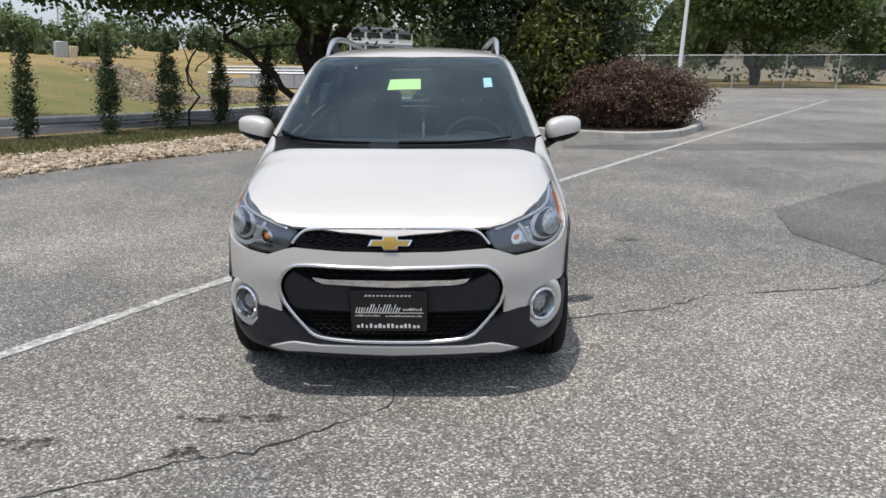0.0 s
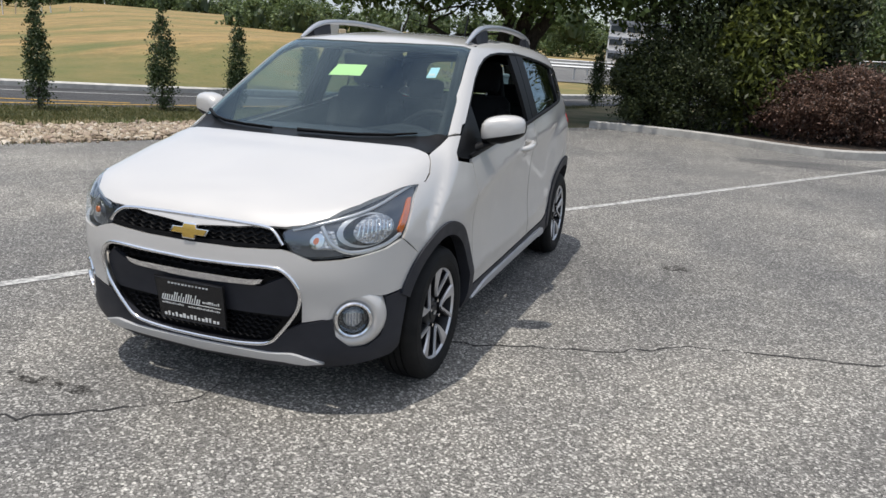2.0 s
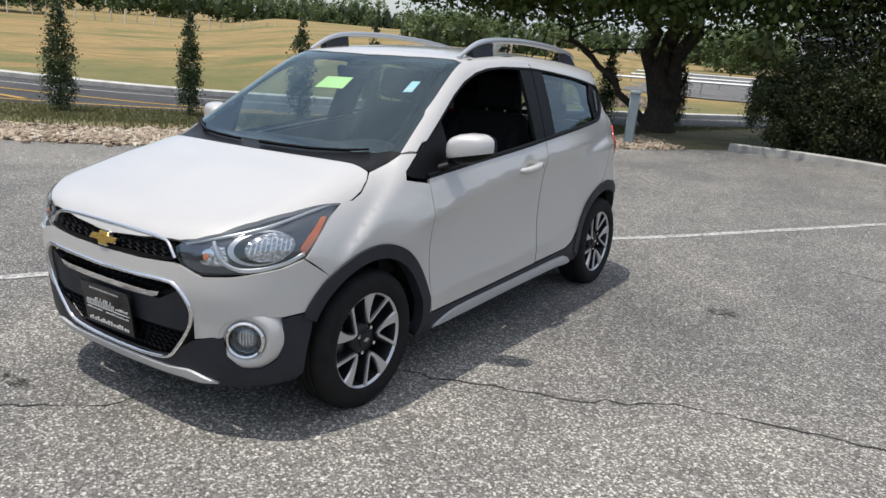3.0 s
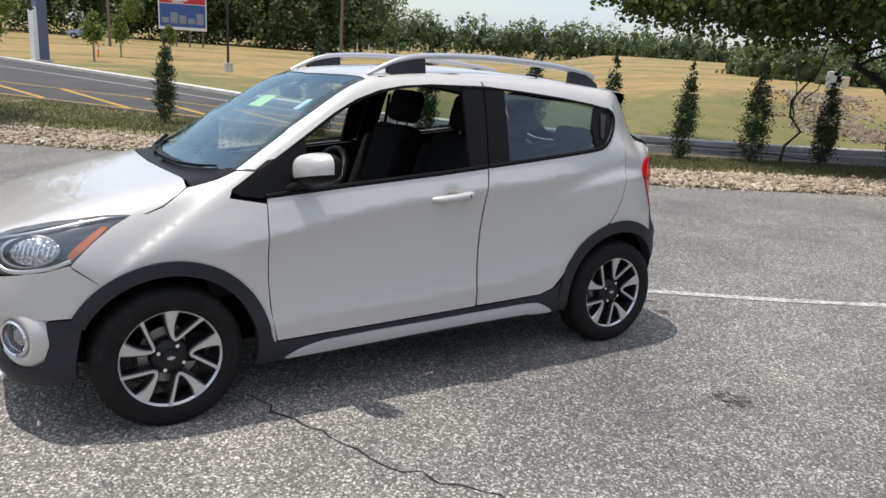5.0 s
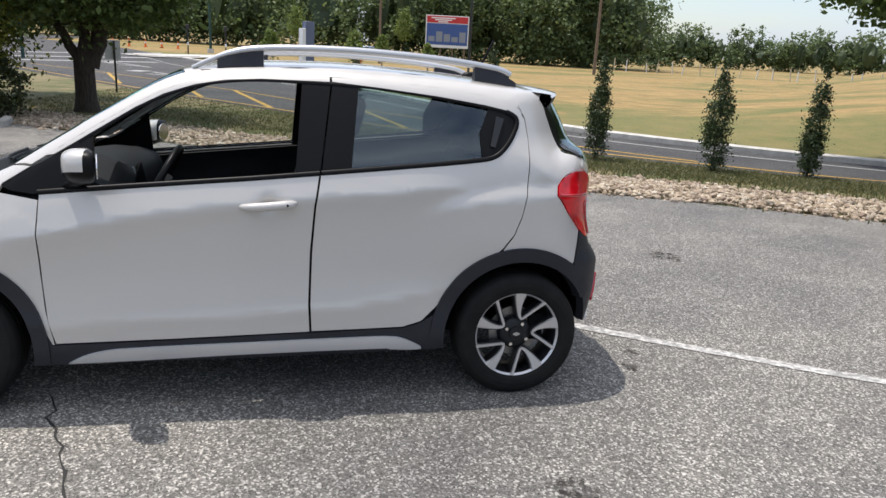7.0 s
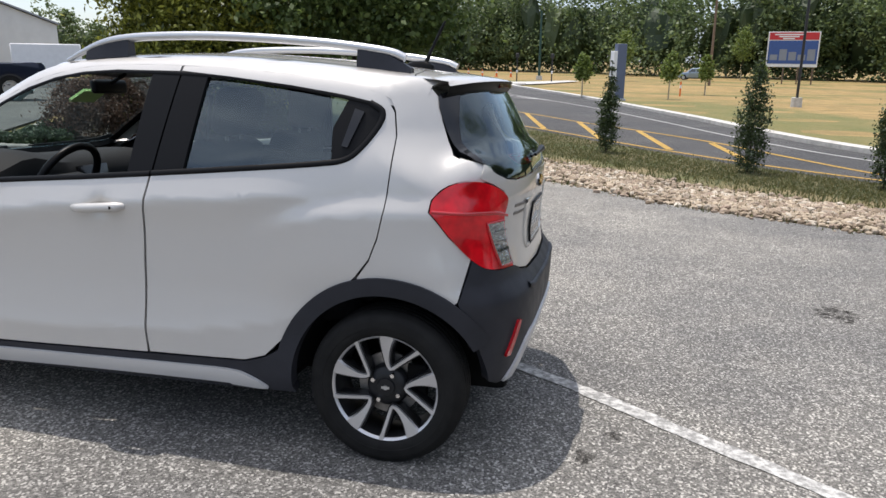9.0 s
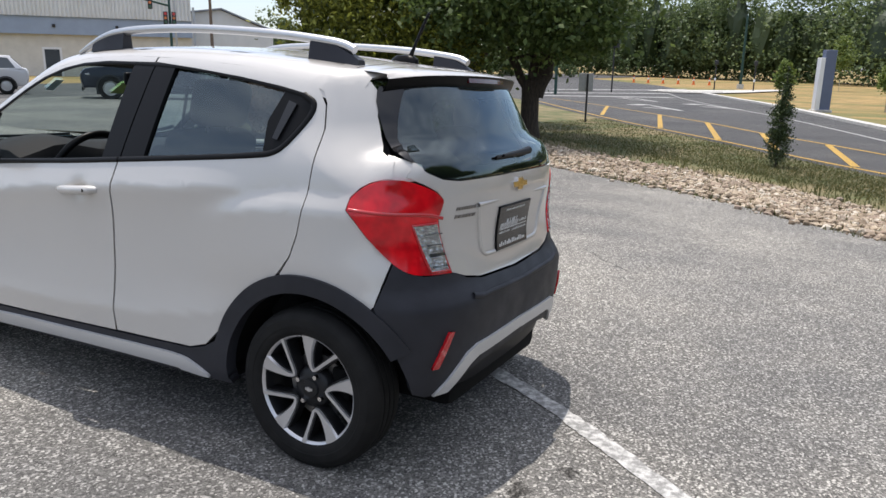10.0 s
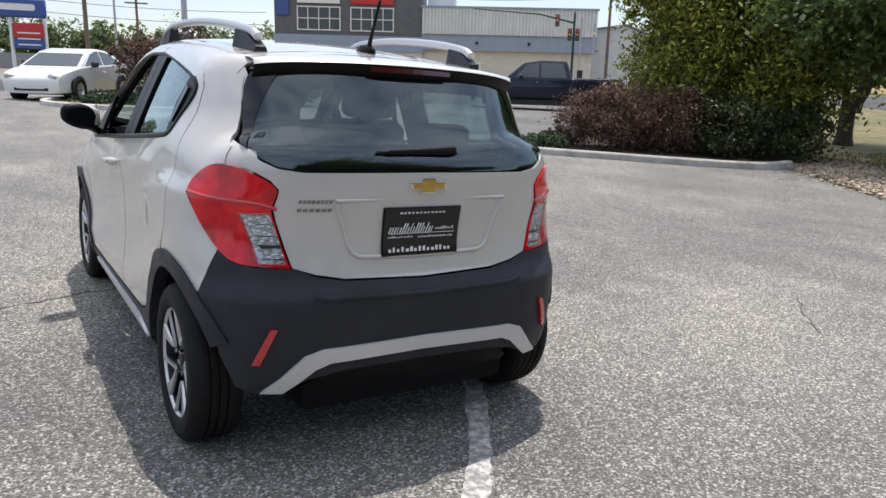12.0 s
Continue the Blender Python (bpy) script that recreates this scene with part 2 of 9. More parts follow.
def flat_fill(outline, step):
    """The area in a closed 2D outline as points and faces on a grid of that step."""
    bm = bmesh.new()
    vs = [bm.verts.new((p[0], p[1], 0)) for p in outline]
    bm.faces.new(vs)
    bm.normal_update()
    bmesh.ops.triangulate(bm, faces=bm.faces[:])
    lo = [min(p[i] for p in outline) for i in (0, 1)]
    hi = [max(p[i] for p in outline) for i in (0, 1)]
    for ax in (0, 1):
        n = int((hi[ax] - lo[ax]) / step)
        for k in range(1, n + 1):
            c = [0, 0, 0]
            c[ax] = lo[ax] + (hi[ax] - lo[ax]) * k / (n + 1)
            no = [0, 0, 0]
            no[ax] = 1
            bmesh.ops.bisect_plane(bm, geom=bm.verts[:] + bm.edges[:] + bm.faces[:], plane_co=c, plane_no=no, dist=1e-6)
    bmesh.ops.remove_doubles(bm, verts=bm.verts, dist=1e-5)
    bmesh.ops.triangulate(bm, faces=[f for f in bm.faces if len(f.verts) > 4])
    bm.normal_update()
    flip = [f for f in bm.faces if f.normal.z < 0]
    bmesh.ops.reverse_faces(bm, faces=flip)
    bm.verts.index_update()
    ab = np.array([v.co[:2] for v in bm.verts])
    faces = [[v.index for v in f.verts] for f in bm.faces]
    rim = []
    for e in bm.edges:
        if len(e.link_faces) == 1:
            f = e.link_faces[0]
            for lp in f.loops:
                if lp.edge == e:
                    rim.append((lp.vert.index, lp.link_loop_next.vert.index))
    bm.free()
    return ab, faces, rim


# ---- the car's shape: a smooth solid, cut into panels ----
def smax(a, b, r):
    h = np.clip(0.5 + 0.5 * (a - b) / r, 0, 1)
    return b + (a - b) * h + r * h * (1 - h)


def smin(a, b, r):
    return -smax(-a, -b, r)


def step01(v):
    v = np.clip(v, 0, 1)
    return v * v * (3 - 2 * v)


SIDE = curve_of([(0.10, 0.66), (0.20, 0.735), (0.30, 0.766), (0.38, 0.768), (0.48, 0.764), (0.62, 0.758), (0.78, 0.759), (0.88, 0.760), (0.96, 0.758), (1.05, 0.752), (1.5, 0.74)])
NOSE = curve_of([(0.10, -1.68), (0.18, -1.77), (0.26, -1.815), (0.34, -1.825), (0.45, -1.838), (0.58, -1.858), (0.66, -1.852), (0.74, -1.836), (0.80, -1.80), (0.90, -1.70), (1.1, -1.5)])
TAIL = curve_of([(0.10, 1.50), (0.22, 1.60), (0.34, 1.645), (0.50, 1.672), (0.60, 1.675), (0.64, 1.655), (0.68, 1.628), (0.80, 1.615), (0.92, 1.627), (0.98, 1.632), (1.03, 1.630), (1.10, 1.608), (1.20, 1.566), (1.36, 1.475), (1.5, 1.38)])
DECK = curve_of([(-2.2, 0.60), (-1.86, 0.735), (-1.78, 0.785), (-1.65, 0.838), (-1.45, 0.895), (-1.3, 0.934), (-1.2, 0.956), (-1.1, 0.980), (-1.0, 0.996), (-0.85, 1.008), (-0.4, 1.015), (0.3, 1.045), (1.0, 1.10), (1.6, 1.16), (2.0, 1.2)])
ROOF = curve_of([(-0.9, 1.30), (-0.34, 1.428), (0.0, 1.466), (0.35, 1.476), (0.75, 1.462), (1.15, 1.428), (1.45, 1.385), (1.8, 1.31)])


def belt(y):
    return 0.992 + 0.093 * np.asarray(y)


side_line = curve_of([(-1.3, 0.66), (-0.906, 0.735), (-0.276, 0.863), (0.3, 0.925), (1.2, 0.985)])
low_line = curve_of([(-1.0, 0.37), (-0.6, 0.385), (0.3, 0.425), (0.7, 0.48), (1.1, 0.60)])


def shape(p):
    """Signed distance, roughly, to the car's skin; p is (n, 3)."""
    x, y, z = np.abs(p[:, 0]), p[:, 1], p[:, 2]
    hw = SIDE(z)
    # creases along the doors, the swelling over the rear wheel and the arched crease on the wing
    for line, a, w in ((side_line(y), 0.032, 0.09), (low_line(y), 0.011, 0.06)):
        hw = hw + a * np.exp(-np.sqrt((z - line) ** 2 + 0.006 ** 2) / w) * step01((y + 1.15) / 0.4) * step01((1.10 - y) / 0.5)
    ry = (y - 1.22) / 0.50
    hz = 0.955 - 0.10 * np.clip(-ry, 0, 2) ** 2
    hw = hw + 0.024 * step01((hz - z + 0.04) / 0.08) * step01((z - 0.45) / 0.3) * step01(1.35 - np.abs(ry)) * step01((y - 0.55) / 0.35)
    fz = 0.905 - 1.2 * (y + 1.1) ** 2
    hw = hw + 0.020 * step01((fz - z + 0.02) / 0.035) * step01((z - 0.42) / 0.3) * step01((0.42 - np.abs(y + 1.16)) / 0.25)
    hw = hw - 0.024 * np.exp(-((y - 0.078) / 0.046) ** 2 - ((z - 0.888) / 0.036) ** 2)
    n_f = 4.0
    n_r = 4.4 - 1.0 * step01((z - 0.58) / 0.32)
    yc = -1.0
    qf = np.clip((yc - y) / (yc - NOSE(z)), 0, None)
    yr = 0.97
    qr = np.clip((y - yr) / (TAIL(z) - yr), 0, None)
    wall_f = ((x / hw) ** n_f + qf ** n_f) ** (1 / n_f) - 1
    wall_r = ((x / hw) ** n_r + qr ** n_r) ** (1 / n_r) - 1
    wall = np.where(y < 0, wall_f, wall_r) * hw
    # bonnet, with a soft crown
    crown = 0.012 * (x / 0.7) ** 2 + 0.070 * (x / 0.7) ** 14
    deck = (z - DECK(y) + crown) * 0.96
    # cabin: side glass, windscreen, roof and tailgate
    dz = z - belt(y)
    glass_side = (x - (0.752 - 0.36 * dz - 0.16 * dz * np.abs(dz)) + 0.09 * np.clip(y - 0.7, 0, 2) ** 2 + 0.02 * np.clip(-y, 0, 2)) * 0.92
    screen = (-(y - (-1.06 + 1.50 * (z - 0.955) + 0.18 * (z - 0.955) ** 2 + 0.13 * x ** 2))) * 0.56
    roof = z - ROOF(y) + 0.11 * x ** 2
    hatch = (y - (1.628 - 0.33 * (z - 1.03) - 0.55 * np.clip(z - 1.03, 0, 1) ** 2 - (0.306 * x ** 2 + 1.0 * x ** 4) * (0.45 + 0.55 * step01((z - 0.92) / 0.30)))) * 0.9
    top = smin(deck, smax(smax(screen, roof, 0.04), hatch, 0.04), 0.03)
    return smax(smax(wall, glass_side, 0.02), top, 0.075 - 0.03 * step01((-0.9 - y) / 0.3))


def cast(o, d, off=0.0, far=1.2):
    """Where rays meet the skin moved out by off."""
    n = len(o)
    lo = np.zeros(n)
    hi = np.full(n, far)
    ts = np.linspace(0, far, 28)
    found = np.zeros(n, bool)
    for a, b in zip(ts, ts[1:]):
        v = shape(o + d * b) - off
        hit = ~found & (v <= 0)
        lo[hit], hi[hit] = a, b
        found |= hit
    for _ in range(15):
        mid = (lo + hi) / 2
        inside = shape(o + d * mid[:, None]) - off <= 0
        hi = np.where(inside & found, mid, hi)
        lo = np.where(~inside & found, mid, lo)
    return o + d * ((lo + hi) / 2)[:, None]


def skin_normal(p):
    e = 2e-3
    g = np.stack([shape(p + np.eye(3)[i] * e) - shape(p - np.eye(3)[i] * e) for i in range(3)], 1)
    return g / np.maximum(np.linalg.norm(g, axis=1), 1e-9)[:, None]


def on_side(ab, off=0.0):
    """(y, z) of the left side."""
    o = np.stack([np.full(len(ab), 1.15), ab[:, 0], ab[:, 1]], 1)
    return cast(o, np.array([[-1.0, 0, 0]] * len(ab)), off)


def on_top(ab, off=0.0):
    """(x, y) from above."""
    o = np.stack([ab[:, 0], ab[:, 1], np.full(len(ab), 1.7)], 1)
    return cast(o, np.array([[0, 0, -1.0]] * len(ab)), off)


def end_table(yc, sign):
    xs = np.concatenate([np.linspace(0, 0.5, 60), np.linspace(0.5, 0.80, 400)[1:]])
    z = np.full(len(xs), 0.55)
    o = np.stack([xs, np.full(len(xs), sign * 2.2), z], 1)
    pts = cast(o, np.array([[0, -sign, 0.0]] * len(xs)), 0.0, 2.2)
    ok = np.abs(pts[:, 1]) > 0.75
    pts = pts[ok]
    u = np.concatenate([[0], np.cumsum(np.linalg.norm(np.diff(pts, axis=0), axis=1))])
    return u, pts[:, 0], pts[:, 1]


FU, FX, FY = end_table(-0.9, -1)
RU, RX, RY = end_table(0.8, 1)


def u_front(x):
    """Way round the nose from the middle to the place of that x."""
    return float(np.interp(abs(x), FX, FU) * (1 if x >= 0 else -1))


def way_round(p, U, X, Y, yc):
    a = np.arctan2(np.abs(p[0]), abs(p[1] - yc))
    return float(np.interp(a, np.arctan2(X, np.abs(Y - yc)), U) * (1 if p[0] >= 0 else -1))


def fx(x, z):
    """Outline point on the nose at that x and height."""
    p = cast(np.array([[x, -2.2, z]]), np.array([[0, 1.0, 0]]), 0.0, 2.0)[0]
    return (way_round(p, FU, FX, FY, -0.9), z)


def fy(y, z):
    """Outline point on the nose's flank at that y and height."""
    return (way_round(on_side(np.array([[y, z]]))[0], FU, FX, FY, -0.9), z)


def rx(x, z):
    p = cast(np.array([[x, 2.2, z]]), np.array([[0, -1.0, 0]]), 0.0, 2.0)[0]
    return (way_round(p, RU, RX, RY, 0.8), z)


def rp(x, y, z):
    """Outline point on the tail above that spot of the plan."""
    return (way_round((x, y), RU, RX, RY, 0.8), z)


def fp(x, y, z):
    return (way_round((x, y), FU, FX, FY, -0.9), z)


def ry(y, z):
    return (way_round(on_side(np.array([[y, z]]))[0], RU, RX, RY, 0.8), z)


def around(ab, off, U, X, Y, yc):
    u = np.abs(ab[:, 0])
    s = np.where(ab[:, 0] < 0, -1.0, 1.0)
    x = np.interp(u, U, X) * s
    y = np.interp(u, U, Y)
    d = np.stack([x, y - yc, np.zeros(len(x))], 1)
    d /= np.linalg.norm(d, axis=1)[:, None]
    c = np.stack([np.zeros(len(x)), np.full(len(x), yc), ab[:, 1]], 1)
    return cast(c + d * 1.6, -d, off, 1.55)


def on_nose(ab, off=0.0):
    return around(ab, off, FU, FX, FY, -0.9)


def on_tail(ab, off=0.0):
    return around(ab, off, RU, RX, RY, 0.8)


def panel(name, outline, onto, material, parent, label="", off=0.0, deep=0.014, step=0.03, mirror=False, round_off=0.0):
    """A curved panel: the area of a flat outline laid on the car's skin, with an edge of that depth."""
    ab, faces, rim = flat_fill(outline, step)
    top = onto(ab, off)
    nor = skin_normal(top)
    low = top - nor * deep
    n = len(top)
    ring = sorted({i for e in rim for i in e})
    at = {v: k for k, v in enumerate(ring)}
    m = len(ring)
    verts = np.concatenate([top, top[ring] - nor[ring] * 0.0, low[ring]])
    fs = [list(f) for f in faces]
    # faces turn outward
    f0 = max(faces, key=len)
    a, b, c = (top[i] for i in f0[:3])
    if np.dot(np.cross(b - a, c - a), nor[f0[0]]) < 0:
        fs = [f[::-1] for f in fs]
        rim = [(j, i) for i, j in rim]
    wall_n = np.zeros((m, 3))
    for i, j in rim:
        d = np.cross(top[j] - top[i], nor[i])
        d /= max(np.linalg.norm(d), 1e-9)
        wall_n[at[i]] += d
        wall_n[at[j]] += d
    wall_n /= np.maximum(np.linalg.norm(wall_n, axis=1), 1e-9)[:, None]
    for i, j in rim:
        fs.append([n + at[j], n + at[i], n + m + at[i], n + m + at[j]])
    normals = np.concatenate([nor, wall_n, wall_n])
    if mirror:
        verts = verts * np.array([-1, 1, 1])
        normals = normals * np.array([-1, 1, 1])
        fs = [f[::-1] for f in fs]
    me = bpy.data.meshes.new(name)
    me.from_pydata([tuple(map(float, v)) for v in verts], [], fs)
    me.polygons.foreach_set("use_smooth", [True] * len(me.polygons))
    me.update()
    me.normals_split_custom_set_from_vertices([tuple(map(float, v)) for v in normals])
    return mesh_object(name, me, material, parent, label)


def both(name, outline, onto, material, parent, label="", **kw):
    return [panel(name, outline, onto, material, parent, label, mirror=side, **kw) for side in (False, True)]


def arc(cy, cz, r, a0, a1, n):
    return [(cy + r * math.cos(radians(a0 + (a1 - a0) * k / n)), cz + r * math.sin(radians(a0 + (a1 - a0) * k / n))) for k in range(n + 1)]


def flat(pts):
    return [(p[0], p[1]) for p in pts]


def ribbon_on(name, line, onto, width, material, parent, label="", high=0.006, off=0.0, mirror=False):
    """A raised moulding of that width along a flat line on the skin."""
    pts = [Vector((p[0], p[1], 0)) for p in line]
    left, right = [], []
    for i, p in enumerate(pts):
        d = (pts[min(i + 1, len(pts) - 1)] - pts[max(i - 1, 0)]).normalized()
        nrm = Vector((-d.y, d.x, 0))
        left.append(p + nrm * width / 2)
        right.append(p - nrm * width / 2)
    n = len(pts)
    mid = onto(np.array(flat(pts)), off)
    L = onto(np.array(flat(left)), off)
    R = onto(np.array(flat(right)), off)
    nn = skin_normal(mid)
    verts = np.concatenate([L, L * 0.75 + mid * 0.25 + nn * high * 0.8, mid + nn * high, R * 0.75 + mid * 0.25 + nn * high * 0.8, R])
    faces = []
    for i in range(n - 1):
        for k in range(4):
            faces.append((k * n + i, (k + 1) * n + i, (k + 1) * n + i + 1, k * n + i + 1))
    if mirror:
        verts = verts * np.array([-1, 1, 1])
    bm = bmesh.new()
    vs = [bm.verts.new(tuple(map(float, v))) for v in verts]
    for f in faces:
        try:
            bm.faces.new([vs[i] for i in f])
        except ValueError:
            pass
    return part(name, bm, material, parent, label, angle=70)


# ---- the small car ----
car = thing("car", "pearl white small five-door hatchback with grey plastic cladding and roof rails", "car", SLOPE.copy())
HF, HR, HZ = -1.1925, 1.1925, 0.285
uf = u_front


def mirrored(pts):
    """Closed outline from its right half, which runs from top middle to bottom middle."""
    return pts + [(-a, b) for a, b in reversed(pts) if abs(a) > 1e-6]


def wing_edge(x, y):
    """Outline point of the wing beside that spot of the bonnet."""
    p = on_top(np.array([[x, y]]))[0]
    return (y, float(p[2]) + (0.772 - x) * 0.6235)


def build_body():
    body = car
    # front wings
    wing = [(-0.768, 0.300), (-0.795, 0.45), (-0.804, 0.60), (-0.806, 0.75), (-0.799, 0.903), (-0.945, 0.940), (-0.930, 0.985), (-0.872, 1.030)]
    wing += [wing_edge(*p) for p in ((0.694, -0.832), (0.662, -0.902), (0.650, -0.97), (0.646, -1.088), (0.672, -1.132), (0.693, -1.19), (0.699, -1.25))] + [(-1.294, 0.918), (-1.375, 0.866), (-1.458, 0.790), (-1.528, 0.716), (-1.415, 0.606)]
    wing += arc(HF, HZ, 0.392, 124, 3, 20)
    both("front_wing", wing, shoulder(0.772, -0.85, -0.53), PAINT, body, step=0.028)
    # bonnet
    half = [(0, -1.842), (0.20, -1.832), (0.345, -1.815), (0.390, -1.810), (0.455, -1.790), (0.526, -1.744), (0.598, -1.640), (0.640, -1.520), (0.666, -1.405), (0.694, -1.300), (0.696, -1.25), (0.688, -1.19), (0.667, -1.13), (0.641, -1.092), (0.55, -1.084), (0.45, -1.094), (0.25, -1.108), (0, -1.116)]
    panel("bonnet", mirrored(half), on_top, PAINT, body, step=0.035, deep=0.02)
    # roof with the windscreen pillars
    half = [(0, -0.338), (0.25, -0.320), (0.44, -0.285), (0.530, -0.262), (0.575, -0.50), (0.618, -0.70), (0.657, -0.897), (0.690, -0.828), (0.674, -0.755), (0.640, -0.60), (0.608, -0.45), (0.580, -0.28), (0.565, -0.10), (0.570, 0.15), (0.585, 0.40), (0.606, 0.70), (0.628, 0.98), (0.640, 1.10)]
    half += [(0.640, 1.168), (0.612, 1.235), (0.575, 1.280), (0.535, 1.290), (0.45, 1.330), (0.30, 1.385), (0, 1.41)]
    panel("roof", mirrored(half), on_top, PAINT, body, step=0.04, deep=0.012)
    # doors
    door = [(-0.762, 0.303), (-0.3, 0.313), (0.246, 0.330), (0.240, 0.45), (0.246, 0.68), (0.262, 0.88), (0.282, 1.005), (-0.25, 0.957), (-0.794, 0.907), (-0.801, 0.75), (-0.797, 0.55), (-0.785, 0.40)]
    for side in (False, True):
        d = panel("front_door", door, on_side, PAINT, body, mirror=side, step=0.028)
        frame = [(0.330, 1.424), (0.15, 1.427), (0, 1.419), (-0.12, 1.404), (-0.215, 1.388), (-0.32, 1.351), (-0.43, 1.302), (-0.54, 1.249), (-0.65, 1.182), (-0.74, 1.113), (-0.782, 1.055)]
        frame += [(-0.745, 1.062), (-0.66, 1.116), (-0.56, 1.181), (-0.45, 1.252), (-0.34, 1.310), (-0.22, 1.352), (-0.1, 1.375), (0.05, 1.386), (0.330, 1.386)]
        panel("door_frame", frame, on_side, PAINT, d, mirror=side, step=0.025)
        rear = [(0.256, 0.332), (0.50, 0.338), (0.655, 0.343), (0.735, 0.368), (0.785, 0.418)] + arc(HR, HZ, 0.412, 157, 108, 10)
        rear += [(1.088, 0.700), (1.135, 0.762), (1.165, 0.84), (1.186, 0.94), (1.197, 1.07), (1.200, 1.18), (1.186, 1.262), (1.150, 1.318), (1.09, 1.345), (0.95, 1.368), (0.70, 1.398), (0.50, 1.415), (0.340, 1.424)]
        rear += [(0.340, 1.387), (0.55, 1.370), (0.80, 1.345), (1.0, 1.318), (1.11, 1.297), (1.148, 1.265), (1.150, 1.235), (1.125, 1.185), (1.085, 1.130), (1.045, 1.096), (0.99, 1.080), (0.6, 1.040), (0.291, 1.008), (0.271, 0.88), (0.256, 0.68), (0.250, 0.45)]
        panel("rear_door", rear, on_side, PAINT, body, mirror=side, step=0.028)
        quarter = [(1.095, 0.694), (1.139, 0.757), (1.169, 0.837), (1.190, 0.937), (1.202, 1.07), (1.204, 1.185), (1.190, 1.268), (1.158, 1.328), (1.17, 1.338), (1.290, 1.322), (1.308, 1.316), (1.318, 1.282), (1.339, 1.228), (1.364, 1.166), (1.389, 1.120), (1.447, 1.096)]
        quarter += [(1.460, 1.040), (1.431, 1.037), (1.394, 1.025), (1.368, 1.008), (1.341, 0.976), (1.336, 0.935), (1.364, 0.903), (1.404, 0.848), (1.478, 0.772), (1.446, 0.626)] + arc(HR, HZ, 0.392, 54, 104, 12)
        panel("rear_quarter", quarter, on_side, PAINT, body, mirror=side, step=0.025)
        panel("pillar_filler", [(1.13, 1.30), (1.335, 1.235), (1.328, 1.300), (1.29, 1.345), (1.22, 1.375), (1.13, 1.372)], on_side, PAINT, body, mirror=side, off=-0.004, deep=0.004, step=0.02)
        panel("pillar_filler", [rp(0.610, 1.41, 1.112), rp(0.560, 1.50, 1.085), rp(0.548, 1.51, 1.040), rp(0.60, 1.47, 1.030), rp(0.66, 1.40, 1.020)], on_tail, PAINT, body, mirror=side, off=-0.004, deep=0.004, step=0.02)
        # black surrounds and pillars, set a little in
        panel("centre_pillar", [(0.185, 1.000), (0.285, 1.010), (0.335, 1.386), (0.215, 1.386)], on_side, SATIN_BLACK, body, mirror=side, off=-0.004, deep=0.02)
        panel("centre_pillar", [(0.293, 1.011), (0.415, 1.022), (0.452, 1.378), (0.342, 1.386)], on_side, SATIN_BLACK, body, mirror=side, off=-0.004, deep=0.02)
        sail = [(-0.945, 0.944), (-0.90, 0.921), (-0.82, 0.910), (-0.60, 0.930), (-0.600, 1.005), (-0.605, 1.152), (-0.70, 1.086), (-0.79, 1.030), (-0.88, 0.985)]
        panel("mirror_sail", sail, on_side, SATIN_BLACK, body, mirror=side, off=-0.003, deep=0.02)
        ribbon_on("waist_moulding", [(-0.80, 0.916), (-0.5, 0.944), (0, 0.987), (0.285, 1.014)], on_side, 0.022, SATIN_BLACK, body, high=0.008, off=-0.002, mirror=side)
        low = smooth_line([(0.292, 1.015), (0.6, 1.045), (0.985, 1.086), (1.045, 1.103), (1.085, 1.136), (1.125, 1.190), (1.148, 1.240), (1.143, 1.268), (1.10, 1.293)], n=5)
        ribbon_on("waist_moulding", low, on_side, 0.022, SATIN_BLACK, body, high=0.007, off=-0.002, mirror=side)
        top = smooth_line([(1.10, 1.293), (0.95, 1.319), (0.7, 1.352), (0.45, 1.374), (0.06, 1.381), (-0.1, 1.369), (-0.22, 1.345), (-0.34, 1.302), (-0.45, 1.245), (-0.56, 1.174), (-0.66, 1.11)], n=5)
        ribbon_on("window_seal", top, on_side, 0.016, SATIN_BLACK, body, high=0.004, off=-0.004, mirror=side)
        pod = smooth_line([(0.985, 1.088), (1.045, 1.104), (1.085, 1.138), (1.123, 1.190), (1.145, 1.240), (1.138, 1.270), (1.10, 1.289), (1.02, 1.305)], n=4)
        pod = flat(pod) + [(0.975, 1.20)]
        p = panel("handle_pod", pod, on_side, SATIN_BLACK, body, mirror=side, off=-0.005, deep=0.01)
        panel("pull_handle", [(1.018, 1.145), (1.040, 1.140), (1.085, 1.262), (1.050, 1.272)], on_side, GLOSS_BLACK, p, mirror=side, off=0.004, deep=0.012, step=0.02)
    # dark liner behind the panel gaps
    for side in (False, True):
        liner = [(-0.80, 0.26), (0.70, 0.29)] + arc(HR, HZ, 0.43, 160, 100, 8) + [(1.30, 0.80), (1.33, 1.02), (1.02, 1.075), (0.29, 1.0), (-0.80, 0.90), (-1.30, 0.86), (-1.40, 0.66)] + arc(HF, HZ, 0.43, 118, 0, 14)
        panel("liner", liner, on_side, DARK, body, mirror=side, off=-0.018, deep=0.004, step=0.05)
    # sills
    for side in (False, True):
        sill = [(-0.80, 0.20), (-0.2, 0.205), (0.45, 0.218), (0.85, 0.23), (0.80, 0.40)] + [(0.735, 0.360), (0.66, 0.337), (0.50, 0.331), (0.24, 0.323), (-0.30, 0.306), (-0.775, 0.295), (-0.80, 0.36)]
        s = panel("sill_cladding", sill, on_side, PLASTIC, body, "dark grey plastic sill cladding", mirror=side, off=0.004, deep=0.04)
